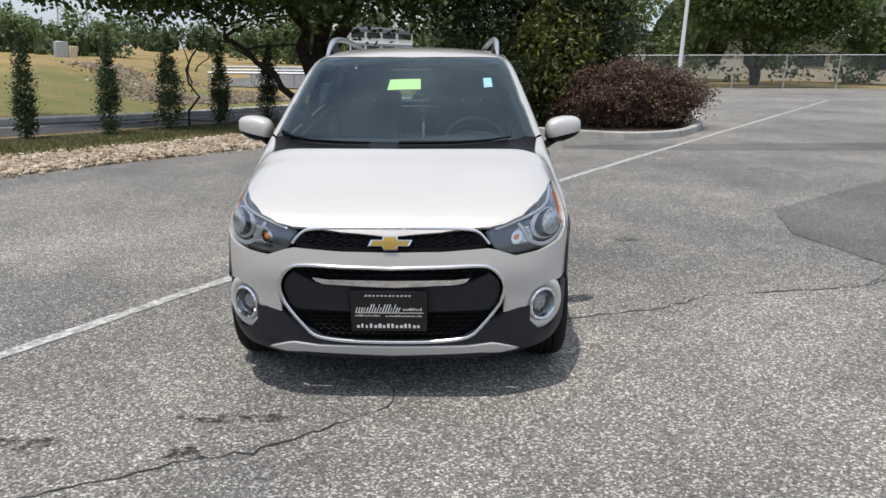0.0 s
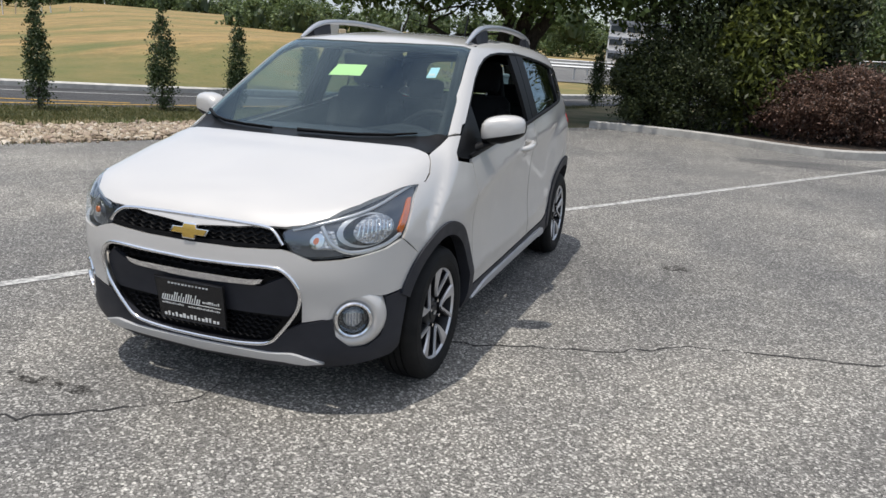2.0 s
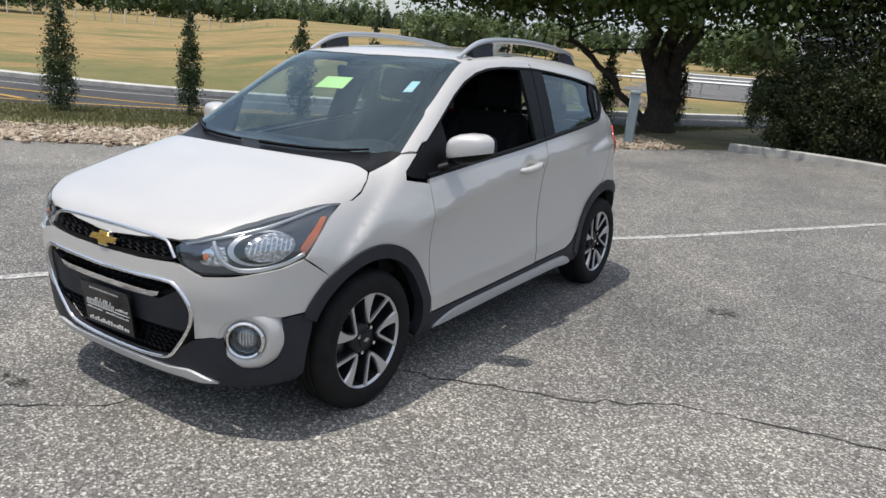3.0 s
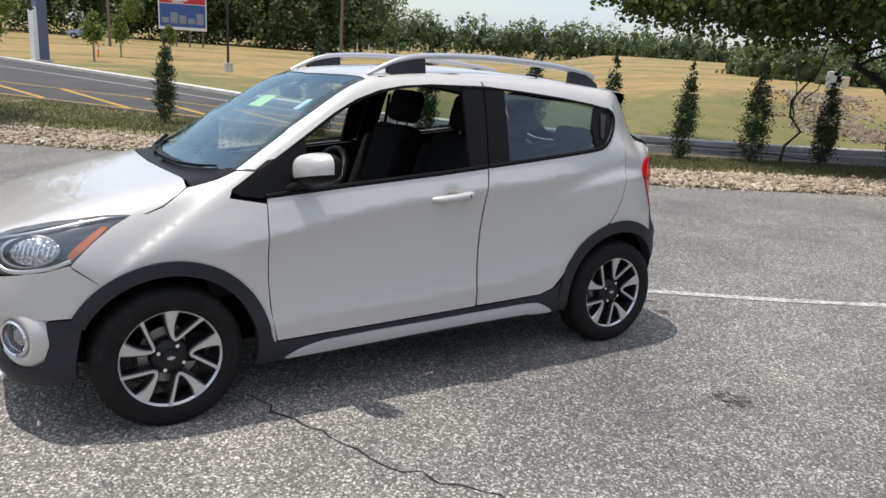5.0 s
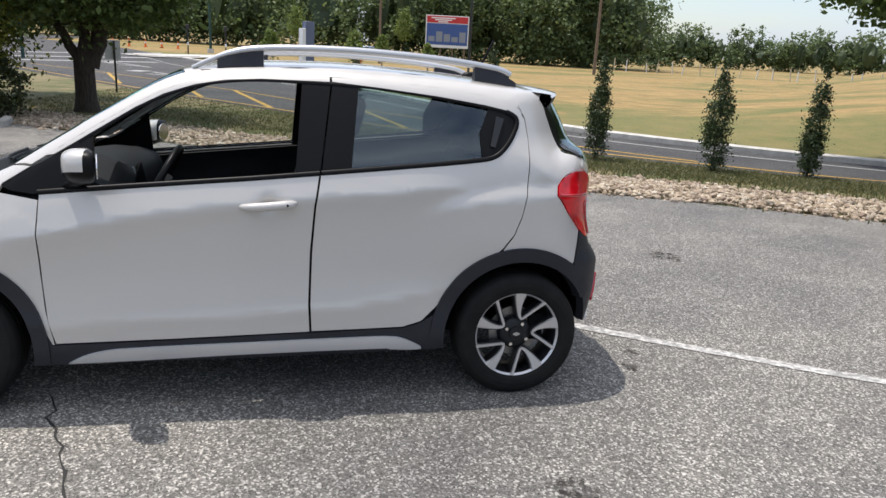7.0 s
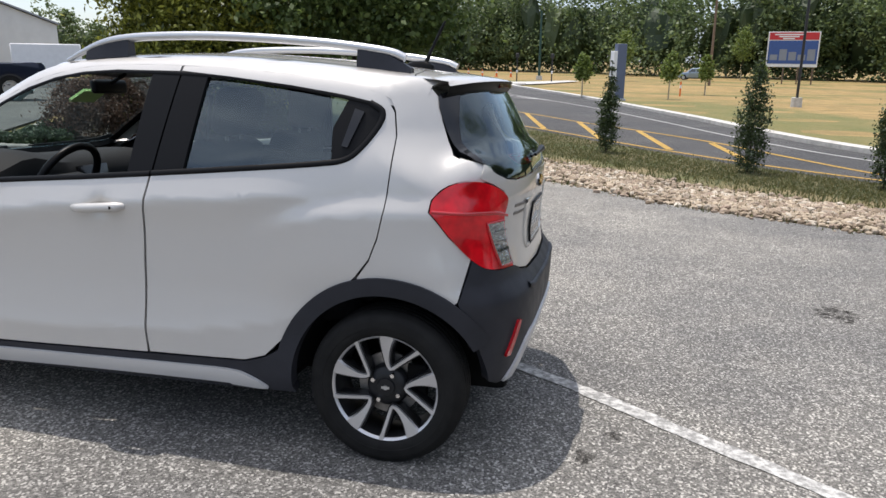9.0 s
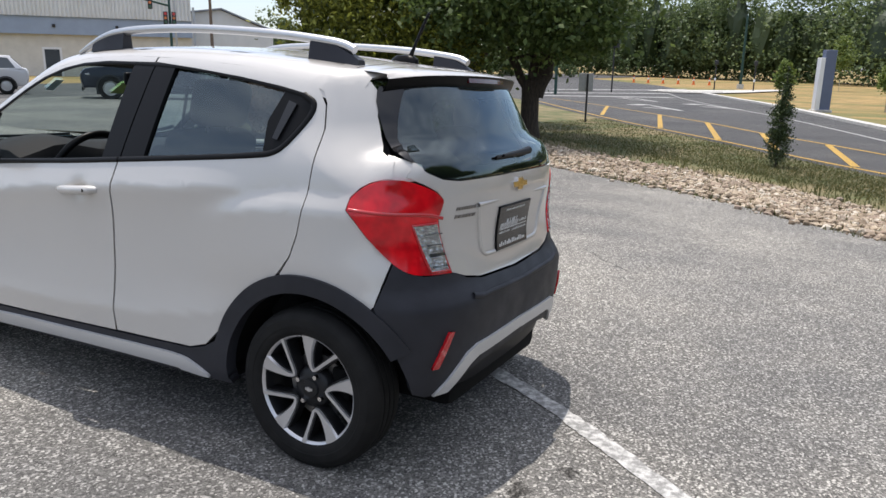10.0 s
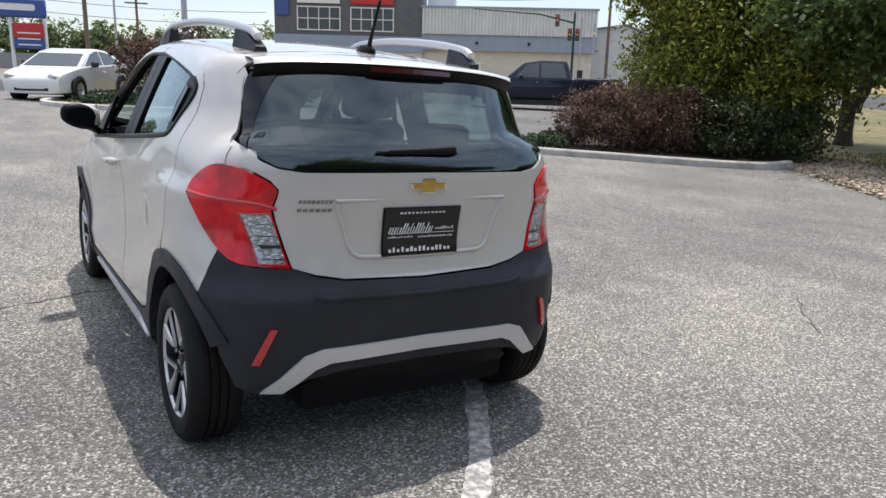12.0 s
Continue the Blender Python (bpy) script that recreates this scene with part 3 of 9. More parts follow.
        strip = flat(smooth_line([(-0.725, 0.208), (-0.64, 0.250), (-0.52, 0.272), (0, 0.288), (0.45, 0.300), (0.62, 0.298), (0.69, 0.272), (0.742, 0.234), (0.60, 0.236), (0.585, 0.242), (0, 0.232), (-0.5, 0.214)], closed=True, n=4, sharp=(0, 8)))
        panel("sill_strip", strip, on_side, SILVER_PAINT, s, "silver strip", mirror=side, off=0.016, deep=0.018, step=0.03)
    # arch cladding
    for side in (False, True):
        for hy, a0, a1, b0, b1, r0, r1 in ((HF, -14, 152, -12, 152, 0.404, 0.346), (HR, 27, 186, 27, 178, 0.416, 0.352)):
            ring = arc(hy, HZ, r0, b0, b1, 34) + arc(hy, HZ, r1, a1, a0, 34)
            panel("arch_cladding", ring, on_side, PLASTIC, body, "dark grey plastic wheel arch cladding", mirror=side, off=0.010, deep=0.05, step=0.025)


def shoulder(xr, dx, dz):
    d = np.array([dx, 0.0, dz])
    d /= np.linalg.norm(d)

    def onto(ab, off=0.0):
        o = np.stack([np.full(len(ab), xr), ab[:, 0], ab[:, 1]], 1) - d * 0.5
        return cast(o, np.array([d] * len(ab)), off)

    return onto


def build_front():
    front = car
    # painted bumper, with its notch for the lower grille
    half = [(0, 0.652), fx(0.2, 0.655), fx(0.385, 0.668), fx(0.42, 0.660), fx(0.50, 0.632), fx(0.60, 0.640), fx(0.70, 0.664), fy(-1.535, 0.688), fy(-1.42, 0.602), fy(-1.455, 0.560), fy(-1.500, 0.494)]
    half += [fx(0.715, 0.489), fx(0.702, 0.486), fx(0.675, 0.492), fx(0.63, 0.496), fx(0.575, 0.476), fx(0.550, 0.442), fx(0.543, 0.414), fx(0.452, 0.392)]
    half += [fx(0.458, 0.47), fx(0.445, 0.535), fx(0.415, 0.578), fx(0.375, 0.598), fx(0.2, 0.594), (0, 0.588)]
    right = half[:-1]
    outline = right + [(0, 0.588)] + [(-a, b) for a, b in reversed(right[1:])]
    panel("bumper", outline, on_nose, PAINT, front, step=0.025)
    # lower cladding
    half = [(0, 0.262), fx(0.2, 0.268), fx(0.29, 0.283), fx(0.345, 0.318), fx(0.448, 0.386), fx(0.558, 0.412), fx(0.566, 0.342), fx(0.607, 0.292), fx(0.655, 0.290), fx(0.690, 0.325), fx(0.703, 0.385), fx(0.702, 0.478), fx(0.716, 0.482), fy(-1.500, 0.487)]
    half += [fy(-1.508, 0.43), fy(-1.528, 0.34), fy(-1.53, 0.25), fx(0.70, 0.225), fx(0.60, 0.21), fx(0.50, 0.198), fx(0.3, 0.178), (0, 0.172)]
    panel("lower_bumper", mirrored(half), on_nose, PLASTIC, front, "dark grey plastic lower bumper", step=0.025, off=0.002, deep=0.03)
    # silver skid strip
    half = [(0, 0.243), fx(0.3, 0.248), fx(0.40, 0.258), fx(0.425, 0.254), fx(0.515, 0.222), fx(0.44, 0.208), fx(0.40, 0.210), fx(0.36, 0.214), (0, 0.196)]
    panel("skid_strip", mirrored(half), on_nose, SILVER_PAINT, front, "silver skid strip", off=0.012, deep=0.02)
    # lower grille: dark insert, chrome rim, bars of mesh
    half = [(0, 0.590), fx(0.2, 0.596), fx(0.372, 0.600), fx(0.412, 0.579), fx(0.444, 0.533), fx(0.457, 0.47), fx(0.450, 0.39), fx(0.35, 0.315), fx(0.29, 0.282), fx(0.2, 0.266), (0, 0.260)]
    g = panel("lower_grille", mirrored(half), on_nose, SATIN_BLACK, front, "black lower grille with a chrome rim", off=-0.030, deep=0.01)
    rim = smooth_line([(0, 0.588), fx(0.2, 0.594), fx(0.372, 0.598), fx(0.415, 0.577), fx(0.446, 0.533), fx(0.452, 0.49), fx(0.43, 0.425), fx(0.345, 0.316), fx(0.315, 0.293), fx(0.27, 0.280), fx(0.15, 0.268), (0, 0.265)], n=5)
    rim = flat(rim) + [(-p[0], p[1]) for p in reversed(rim)][1:]
    ribbon_on("chrome_rim", rim, on_nose, 0.015, CHROME, g, high=0.009, off=0.0)
    half = [(0, 0.536), fx(0.25, 0.540), fx(0.315, 0.548), fx(0.300, 0.530), fx(0.270, 0.520), (0, 0.505)]
    panel("chrome_bar", mirrored(half), on_nose, CHROME, g, off=-0.002, deep=0.02)
    half = [(0, 0.502), fx(0.30, 0.515), fx(0.40, 0.565), fx(0.437, 0.53), fx(0.445, 0.49), fx(0.425, 0.43), fx(0.40, 0.405), (0, 0.392)]
    panel("grille_insert", mirrored(half), on_nose, PLASTIC, g, off=-0.012, deep=0.02)
    for z, w in [(0.578, 0.36), (0.561, 0.385), (0.376, 0.375), (0.357, 0.36), (0.338, 0.34), (0.319, 0.32), (0.300, 0.29)]:
        line = [(uf(w) * k / 36.0, z + 0.004 * (1 if (k // 2) % 2 else -1)) for k in range(-36, 37)]
        ribbon_on("grille_bar", line, on_nose, 0.007, SATIN_BLACK, g, high=0.014, off=-0.030)
    # upper grille
    half = [(0, 0.752), fx(0.2, 0.750), fx(0.325, 0.744), fx(0.36, 0.730), fx(0.395, 0.690), fx(0.395, 0.680), fx(0.2, 0.662), (0, 0.657)]
    g = panel("upper_grille", mirrored(half), on_nose, SATIN_BLACK, front, "black upper grille with a chrome rim", off=-0.022, deep=0.01)
    rim = smooth_line([(0, 0.744), fx(0.2, 0.743), fx(0.325, 0.737), fx(0.357, 0.723), fx(0.392, 0.684)], n=5)
    rim = [(-p[0], p[1]) for p in reversed(rim)] + flat(rim)[1:]
    ribbon_on("chrome_rim", rim, on_nose, 0.012, CHROME, g, high=0.008, off=-0.004)
    for z, w in [(0.722, 0.34), (0.707, 0.35), (0.692, 0.36), (0.677, 0.36)]:
        line = [(uf(w) * k / 30.0, z + 0.004 * (1 if (k // 2) % 2 else -1)) for k in range(-30, 31)]
        ribbon_on("grille_bar", line, on_nose, 0.006, SATIN_BLACK, g, high=0.012, off=-0.022)
    half = [(0, 0.668), fx(0.25, 0.674), fx(0.385, 0.686), fx(0.372, 0.672), fx(0.2, 0.658), (0, 0.652)]
    panel("grille_lip", mirrored(half), on_nose, SATIN_BLACK, g, off=-0.004, deep=0.015)
    badge(front, on_nose, 0.0, 0.692, 0.088, 0.029, 0.006)
    for s in (1, -1):
        fog_lamp(front, s)
        headlight(front, s)


def badge(parent, onto, a, z, w, h, off):
    """A plain cross-shaped badge, gold in a chrome edge."""
    def cross(w, h, k):
        q = [(-w, -h * 0.42), (-w * 0.86, h * 0.42), (-w * k - 0.004, h * 0.42), (-w * k, h), (w * k, h), (w * k + 0.004, h * 0.42), (w, h * 0.42), (w * 0.86, -h * 0.42), (w * k + 0.004, -h * 0.42), (w * k, -h), (-w * k, -h), (-w * k - 0.004, -h * 0.42)]
        return [(a + x, z + y) for x, y in q]
    b = panel("badge", cross(w, h, 0.31), onto, CHROME, parent, "gold badge with a chrome edge", off=off, deep=0.02, step=0.02)
    panel("badge_face", cross(w * 0.88, h * 0.84, 0.31), onto, GOLD, parent, "gold badge face", off=off + 0.003, deep=0.004, step=0.02)


def fog_lamp(parent, s):
    c = on_nose(np.array([[uf(0.628), 0.405]]))[0]
    n = skin_normal(c[None])[0]
    n = (n * np.array([0.78, 1.0, 0.5]))
    n /= np.linalg.norm(n)
    c = c - n * 0.003
    m = Matrix.Translation((s * c[0], c[1], c[2])) @ Vector((s * n[0], n[1], n[2])).to_track_quat("Z", "Y").to_matrix().to_4x4()
    bm = lathe(bmesh.new(), [(0.140, -0.060), (0.124, -0.024), (0.110, -0.008), (0.097, 0.000), (0.085, 0.002), (0.076, -0.004), (0.068, -0.014), (0.066, -0.03)], m, 48)
    f = part("fog_lamp", bm, PAINT, parent, "round fog lamp with a chrome ring", angle=60)
    bm = lathe(bmesh.new(), [(0.072, -0.020), (0.070, 0.004), (0.065, 0.009), (0.059, 0.006), (0.056, -0.010)], m, 48)
    part("chrome_ring", bm, CHROME, f)
    bm = lathe(bmesh.new(), [(0.058, -0.006), (0.050, -0.022), (0.040, -0.026), (0.036, -0.020), (0.034, -0.03)], m, 40)
    part("black_ring", bm, GLOSS_BLACK, f)
    bm = lathe(bmesh.new(), [(0.036, -0.022), (0.030, -0.034), (0.015, -0.042), (0, -0.044)], m, 32)
    part("reflector", bm, LAMP_WHITE, f)
    bm = bmesh.new()
    for k in range(-2, 3):
        box(bm, (0.004, 0.060 - 0.010 * abs(k), 0.005), m @ pose(0.011 * k, 0, -0.020))
    part("flute", bm, CHROME, f)
    bm = lathe(bmesh.new(), [(0.056, -0.010), (0.045, -0.002), (0.025, 0.003), (0, 0.005)], m, 40)
    part("lens", bm, LENS_GLASS, f)


def headlight(parent, s):
    mir = s < 0
    ol = [fx(0.385, 0.724)]
    # the upper edge runs along the bonnet's
    for x, y in ((0.445, -1.776), (0.512, -1.732), (0.580, -1.630), (0.620, -1.512), (0.645, -1.40), (0.690, -1.300)):
        ol.append(fp(x, y, float(on_top(np.array([[x, y]]))[0, 2]) - 0.001))
    ol += [fp(0.732, -1.378, 0.832), fp(0.738, -1.478, 0.745), fp(0.727, -1.532, 0.694), fp(0.712, -1.585, 0.668), fp(0.68, -1.656, 0.660), fx(0.609, 0.652), fx(0.52, 0.643), fx(0.441, 0.650), fx(0.405, 0.684)]
    ol = flat(smooth_line(ol, closed=True, n=3, sharp=(0, 6)))
    h = panel("headlight", ol, lambda ab, off=0.0: on_nose(ab, off), HOUSING, parent, "headlight with a smoked housing and clear lens", off=-0.022, deep=0.004, mirror=mir, step=0.03)
    # chrome bowl
    def disc(name, x, z, rx, rz, off, mat, dz=0.0):
        o = [(uf(x) + rx * math.cos(t) + 0.25 * rz * math.sin(t), z + rz * math.sin(t)) for t in [2 * math.pi * k / 24 for k in range(24)]]
        return panel(name, o, on_nose, mat, h, off=off, deep=0.03, mirror=mir, step=0.02)
    disc("lamp_ring", 0.664, 0.735, 0.120, 0.060, -0.018, SATIN_SILVER)
    disc("lamp_well", 0.670, 0.736, 0.108, 0.054, -0.016, GLOSS_BLACK)
    disc("lamp_bowl", 0.682, 0.738, 0.092, 0.050, -0.014, LAMP_WHITE)
    for k in range(9):
        u0 = uf(0.678) - 0.072 + k * 0.018
        z0 = 0.700 + 0.0012 * (k - 4) ** 2
        panel("lamp_flute", [(u0, z0), (u0 + 0.005, z0 - 0.001), (u0 + 0.017, 1.474 - z0), (u0 + 0.012, 1.476 - z0)], on_nose, CHROME, h, off=-0.011, deep=0.006, mirror=mir, step=0.03)
    panel("lamp_well", [fx(0.500, 0.672), fx(0.585, 0.672), fx(0.560, 0.742), fx(0.515, 0.738)], on_nose, LAMP_WHITE, h, off=-0.016, deep=0.006, mirror=mir, step=0.02)
    disc("signal_lamp", 0.515, 0.702, 0.026, 0.028, -0.014, CHROME)
    disc("signal_bulb", 0.512, 0.704, 0.010, 0.012, -0.010, AMBER)
    panel("side_lamp", [fy(-1.538, 0.700), fy(-1.47, 0.757), fy(-1.395, 0.822), fy(-1.42, 0.822), fy(-1.50, 0.766), fy(-1.545, 0.724)], on_nose, AMBER, h, off=-0.012, deep=0.02, mirror=mir, step=0.02)
    line = smooth_line([fx(0.52, 0.752), fx(0.56, 0.690), fx(0.62, 0.660), fx(0.70, 0.676), fy(-1.535, 0.705)], n=5)
    ribbon_on("bezel", line, on_nose, 0.016, SATIN_SILVER, h, high=0.006, off=-0.016, mirror=mir)
    line = smooth_line([fx(0.42, 0.735), fx(0.53, 0.766), fx(0.62, 0.794), fy(-1.48, 0.836), fy(-1.34, 0.860)], n=5)
    ribbon_on("bezel", line, on_nose, 0.008, SATIN_SILVER, h, high=0.005, off=-0.014, mirror=mir)
    lens = panel("lens", ol, on_nose, LENS_GLASS, h, off=-0.002, deep=0.012, mirror=mir, step=0.03)
    lens.visible_shadow = False


def build_rear():
    rear = car
    lamp = [ry(1.339, 0.935), ry(1.344, 0.975), ry(1.371, 1.006), ry(1.396, 1.023), ry(1.432, 1.035), rp(0.615, 1.462, 1.036), rp(0.563, 1.507, 1.016), rp(0.524, 1.533, 0.993), rp(0.502, 1.546, 0.968), rp(0.508, 1.547, 0.945)]
    lamp += [rp(0.518, 1.539, 0.906), rp(0.510, 1.544, 0.859), rp(0.492, 1.569, 0.776), rp(0.476, 1.589, 0.716), rp(0.585, 1.551, 0.722), rp(0.636, 1.512, 0.734), ry(1.476, 0.770), ry(1.406, 0.849), ry(1.366, 0.904)]
    lamp = flat(smooth_line(lamp, closed=True, n=3, sharp=(0, 13)))
    for mir in (False, True):
        t = panel("tail_light", lamp, on_tail, RED_LENS, rear, "red tail light with a clear lower lens", off=0.006, deep=0.05, mirror=mir, step=0.025)
        clear = [rp(0.524, 1.537, 0.893), rp(0.600, 1.488, 0.890), rp(0.581, 1.519, 0.805), rp(0.566, 1.553, 0.730), rp(0.489, 1.585, 0.728), rp(0.512, 1.545, 0.850)]
        panel("lens_backing", clear, on_tail, LAMP_WHITE, t, mirror=mir, off=0.008, deep=0.006)
        for k, dz in enumerate((0.004, 0.010, 0.003, 0.003)):
            zz = 0.744 + 0.037 * k
            x0, x1 = 0.496 + 0.006 * k, 0.560 + 0.006 * k
            panel("lens_band", [rx(x0, zz), rx(x1, zz), rx(x1 + 0.002, zz + dz), rx(x0 + 0.002, zz + dz)], on_tail, HOUSING, t, mirror=mir, off=0.010, deep=0.004)
        edge = smooth_line([rp(0.524, 1.537, 0.893), rp(0.600, 1.488, 0.890), rp(0.581, 1.519, 0.805), rp(0.566, 1.553, 0.730), rp(0.489, 1.585, 0.728)], n=3, sharp=(1, 3))
        ribbon_on("lens_edge", edge, on_tail, 0.008, RED_DEEP, t, high=0.006, off=0.008, mirror=mir)
        panel("clear_lens", clear, on_tail, LENS_GLASS, t, mirror=mir, off=0.014, deep=0.004)
        crease = smooth_line([ry(1.345, 0.938), ry(1.44, 0.930), rx(0.58, 0.922), rx(0.52, 0.908)], n=5)
        ribbon_on("lens_ridge", crease, on_tail, 0.012, RED_DEEP, t, high=0.004, off=0.006, mirror=mir)
        refl = [rx(0.578, 0.402), rx(0.602, 0.402), rx(0.582, 0.458), rx(0.552, 0.528), rx(0.530, 0.528), rx(0.558, 0.458)]
        panel("reflector", refl, on_tail, RED_DEEP, rear, "slim red reflector", mirror=mir, off=0.014, deep=0.012)
    # tailgate
    half = [(0, 1.030), rp(0.351, 1.603, 1.028), rp(0.431, 1.578, 1.027), rp(0.502, 1.546, 1.036), rp(0.549, 1.516, 1.058), rp(0.578, 1.475, 1.088), rp(0.606, 1.468, 1.046), rp(0.598, 1.48, 1.040), rp(0.560, 1.507, 1.022), rp(0.520, 1.533, 0.998), rp(0.497, 1.546, 0.970), rp(0.503, 1.547, 0.945), rp(0.513, 1.539, 0.906), rp(0.505, 1.544, 0.859), rp(0.487, 1.569, 0.776), rp(0.470, 1.589, 0.716), rx(0.40, 0.692), rx(0.30, 0.674), (0, 0.664)]
    gate = panel("tailgate", mirrored(half), on_tail, PAINT, rear, step=0.022)
    # number plate recess: a framed step
    ribbon_on("recess_lip", [(-0.36, 0.938), (0.36, 0.938)], on_tail, 0.014, PAINT, gate, high=0.012)
    line = smooth_line([(-0.355, 0.930), (-0.325, 0.84), (-0.295, 0.765), (-0.25, 0.742), (0.25, 0.742), (0.295, 0.765), (0.325, 0.84), (0.355, 0.930)], n=4, sharp=(0, 7))
    ribbon_on("recess_lip", line, on_tail, 0.016, PAINT, gate, high=0.007)
    badge(gate, on_tail, 0.0, 0.985, 0.078, 0.026, 0.010)
    # lettering of the model name as plain bars
    for z, x0, x1, n in ((0.928, 0.350, 0.462, 8), (0.900, 0.350, 0.468, 6)):
        for k in range(n):
            a = x0 + (x1 - x0) * k / n
            b = a + (x1 - x0) / n * 0.72
            panel("name_bar", [rx(a, z), rx(b, z), rx(b - 0.003, z + 0.011), rx(a - 0.003, z + 0.011)], on_tail, STEEL, gate, off=0.003, deep=0.004, step=0.05)
    # glass, spoiler
    half = [(0, 1.362), rx(0.30, 1.356), rx(0.44, 1.335), rx(0.485, 1.30), rx(0.520, 1.235), rx(0.550, 1.165), rp(0.578, 1.478, 1.098), rp(0.549, 1.516, 1.064), rp(0.502, 1.546, 1.042), rp(0.431, 1.578, 1.033), rp(0.351, 1.603, 1.034), (0, 1.036)]
    w = panel("rear_window", mirrored(half), on_tail, TINT_GLASS, rear, "tinted rear window with a black border", off=-0.002, deep=0.006, step=0.03)
    w.visible_shadow = False
    inner = smooth_line([(0, 1.300), rx(0.30, 1.296), rx(0.385, 1.270), rx(0.415, 1.20), rx(0.430, 1.13), rx(0.40, 1.088), rx(0.30, 1.072), (0, 1.066)], n=4, sharp=(0, 7))
    for mir in (False, True):
        panel("black_border", half + flat(inner)[::-1], on_tail, DARK, w, mirror=mir, off=-0.010, deep=0.003, step=0.03)
    sp = new("spoiler")
    sp.parent = rear
    top, lip, nx = [], [], 24
    for k in range(nx + 1):
        x = -0.53 + 1.06 * k / nx
        e = abs(x / 0.53) ** 6
        zr = [float(ROOF(y)) - 0.11 * x * x for y in (1.24, 1.34)]
        ye, ze = 1.485 - 0.36 * x * x - 0.03 * e, 1.388 - 0.055 * x * x - 0.012 * e
        top.append([(x, 1.24, zr[0] - 0.004), (x, 1.30, 0.5 * (zr[0] + zr[1]) + 0.005 - 0.006 * e), (x, 0.5 * (1.34 + ye), 0.5 * (zr[1] + ze) + 0.006), (x, ye - 0.006, ze + 0.001), (x, ye, ze - 0.004)])
        lip.append([(x, ye - 0.001, ze - 0.003), (x, ye - 0.003, ze - 0.012), (x, ye - 0.012, ze - 0.034), (x, ye - 0.030, ze - 0.052), (x, 1.32 - 0.30 * x * x, ze - 0.085)])
    for nm, rows, mat, lab in (("spoiler_top", top, PAINT, "pearl white spoiler top"), ("spoiler_lip", lip, SATIN_BLACK, "black spoiler lip")):
        m = len(rows[0])
        raw(nm, [p for r in rows for p in r], [(i * m + j, (i + 1) * m + j, (i + 1) * m + j + 1, i * m + j + 1) for i in range(nx) for j in range(m - 1)], mat, sp, lab)
    bm = bmesh.new()
    for k in range(8):
        x = -0.14 + 0.04 * k
        box(bm, (0.0405, 0.010, 0.020), pose(x, 1.478 - 0.36 * x * x, 1.368 - 0.055 * x * x, 12, 0, math.degrees(-0.72 * x)))
    part("brake_light", bm, BRAKE_RED, sp, "red high brake light")
    for mir in (False, True):
        fin = [rx(0.44, 1.350), rp(0.530, 1.318, 1.330), rp(0.541, 1.316, 1.316), rp(0.554, 1.322, 1.283), rp(0.564, 1.343, 1.228), rp(0.571, 1.372, 1.166), rp(0.575, 1.400, 1.128), rp(0.580, 1.440, 1.106), rp(0.578, 1.475, 1.094), rx(0.545, 1.165), rx(0.515, 1.235), rx(0.478, 1.30)]
        panel("spoiler_fin", fin, on_tail, GLOSS_BLACK, sp, mirror=mir, off=0.002, deep=0.008, step=0.02)
    # black plastic bumper
    half = [(0, 0.658), rx(0.30, 0.668), rx(0.40, 0.686), rx(0.46, 0.712), rx(0.54, 0.716), rp(0.585, 1.551, 0.717), rp(0.636, 1.512, 0.731), rp(0.659, 1.481, 0.756), ry(1.482, 0.768), ry(1.446, 0.622), ry(1.470, 0.56), ry(1.500, 0.50), ry(1.525, 0.43), ry(1.545, 0.36), ry(1.55, 0.315), rx(0.60, 0.295), rx(0.52, 0.29), rx(0.42, 0.335), rx(0.3, 0.355), (0, 0.36)]
    bp = panel("rear_bumper", mirrored(half), on_tail, PLASTIC, rear, "dark grey plastic rear bumper", off=0.004, deep=0.04, step=0.025)
    half = [(0, 0.452), rx(0.38, 0.445), rx(0.44, 0.425), rx(0.515, 0.345), rx(0.57, 0.293), rx(0.50, 0.290), rx(0.455, 0.325), rx(0.40, 0.372), rx(0.35, 0.392), (0, 0.400)]
    panel("skid_strip", mirrored(half), on_tail, SILVER_PAINT, bp, "silver skid strip", off=0.014, deep=0.02, step=0.03)
    half = [(0, 0.360), rx(0.35, 0.352), rx(0.45, 0.29), rx(0.40, 0.235), (0, 0.225)]
    panel("valance", mirrored(half), on_tail, SATIN_BLACK, bp, off=-0.03, deep=0.04)
    ribbon_on("bumper_step", [(-0.42, 0.628), (-0.36, 0.618), (0, 0.612), (0.36, 0.618), (0.42, 0.628)], on_tail, 0.020, PLASTIC, bp, high=0.010, off=0.004)
    # rear wiper
    bm = bmesh.new()
    pts = on_tail(np.array([[k * 0.034 - 0.11, 1.108 - 0.001 * k] for k in range(9)]), 0.022)
    tube(bm, [tuple(p) for p in pts], [0.016, 0.014, 0.012, 0.010, 0.009, 0.008, 0.008, 0.007, 0.006], 8)
    pts = on_tail(np.array([[k * 0.042 - 0.13, 1.096] for k in range(9)]), 0.008)
    tube(bm, [tuple(p) for p in pts], 0.006, 6)
    part("rear_wiper", bm, SATIN_BLACK, rear, "black rear wiper")


build_body()
build_front()
build_rear()


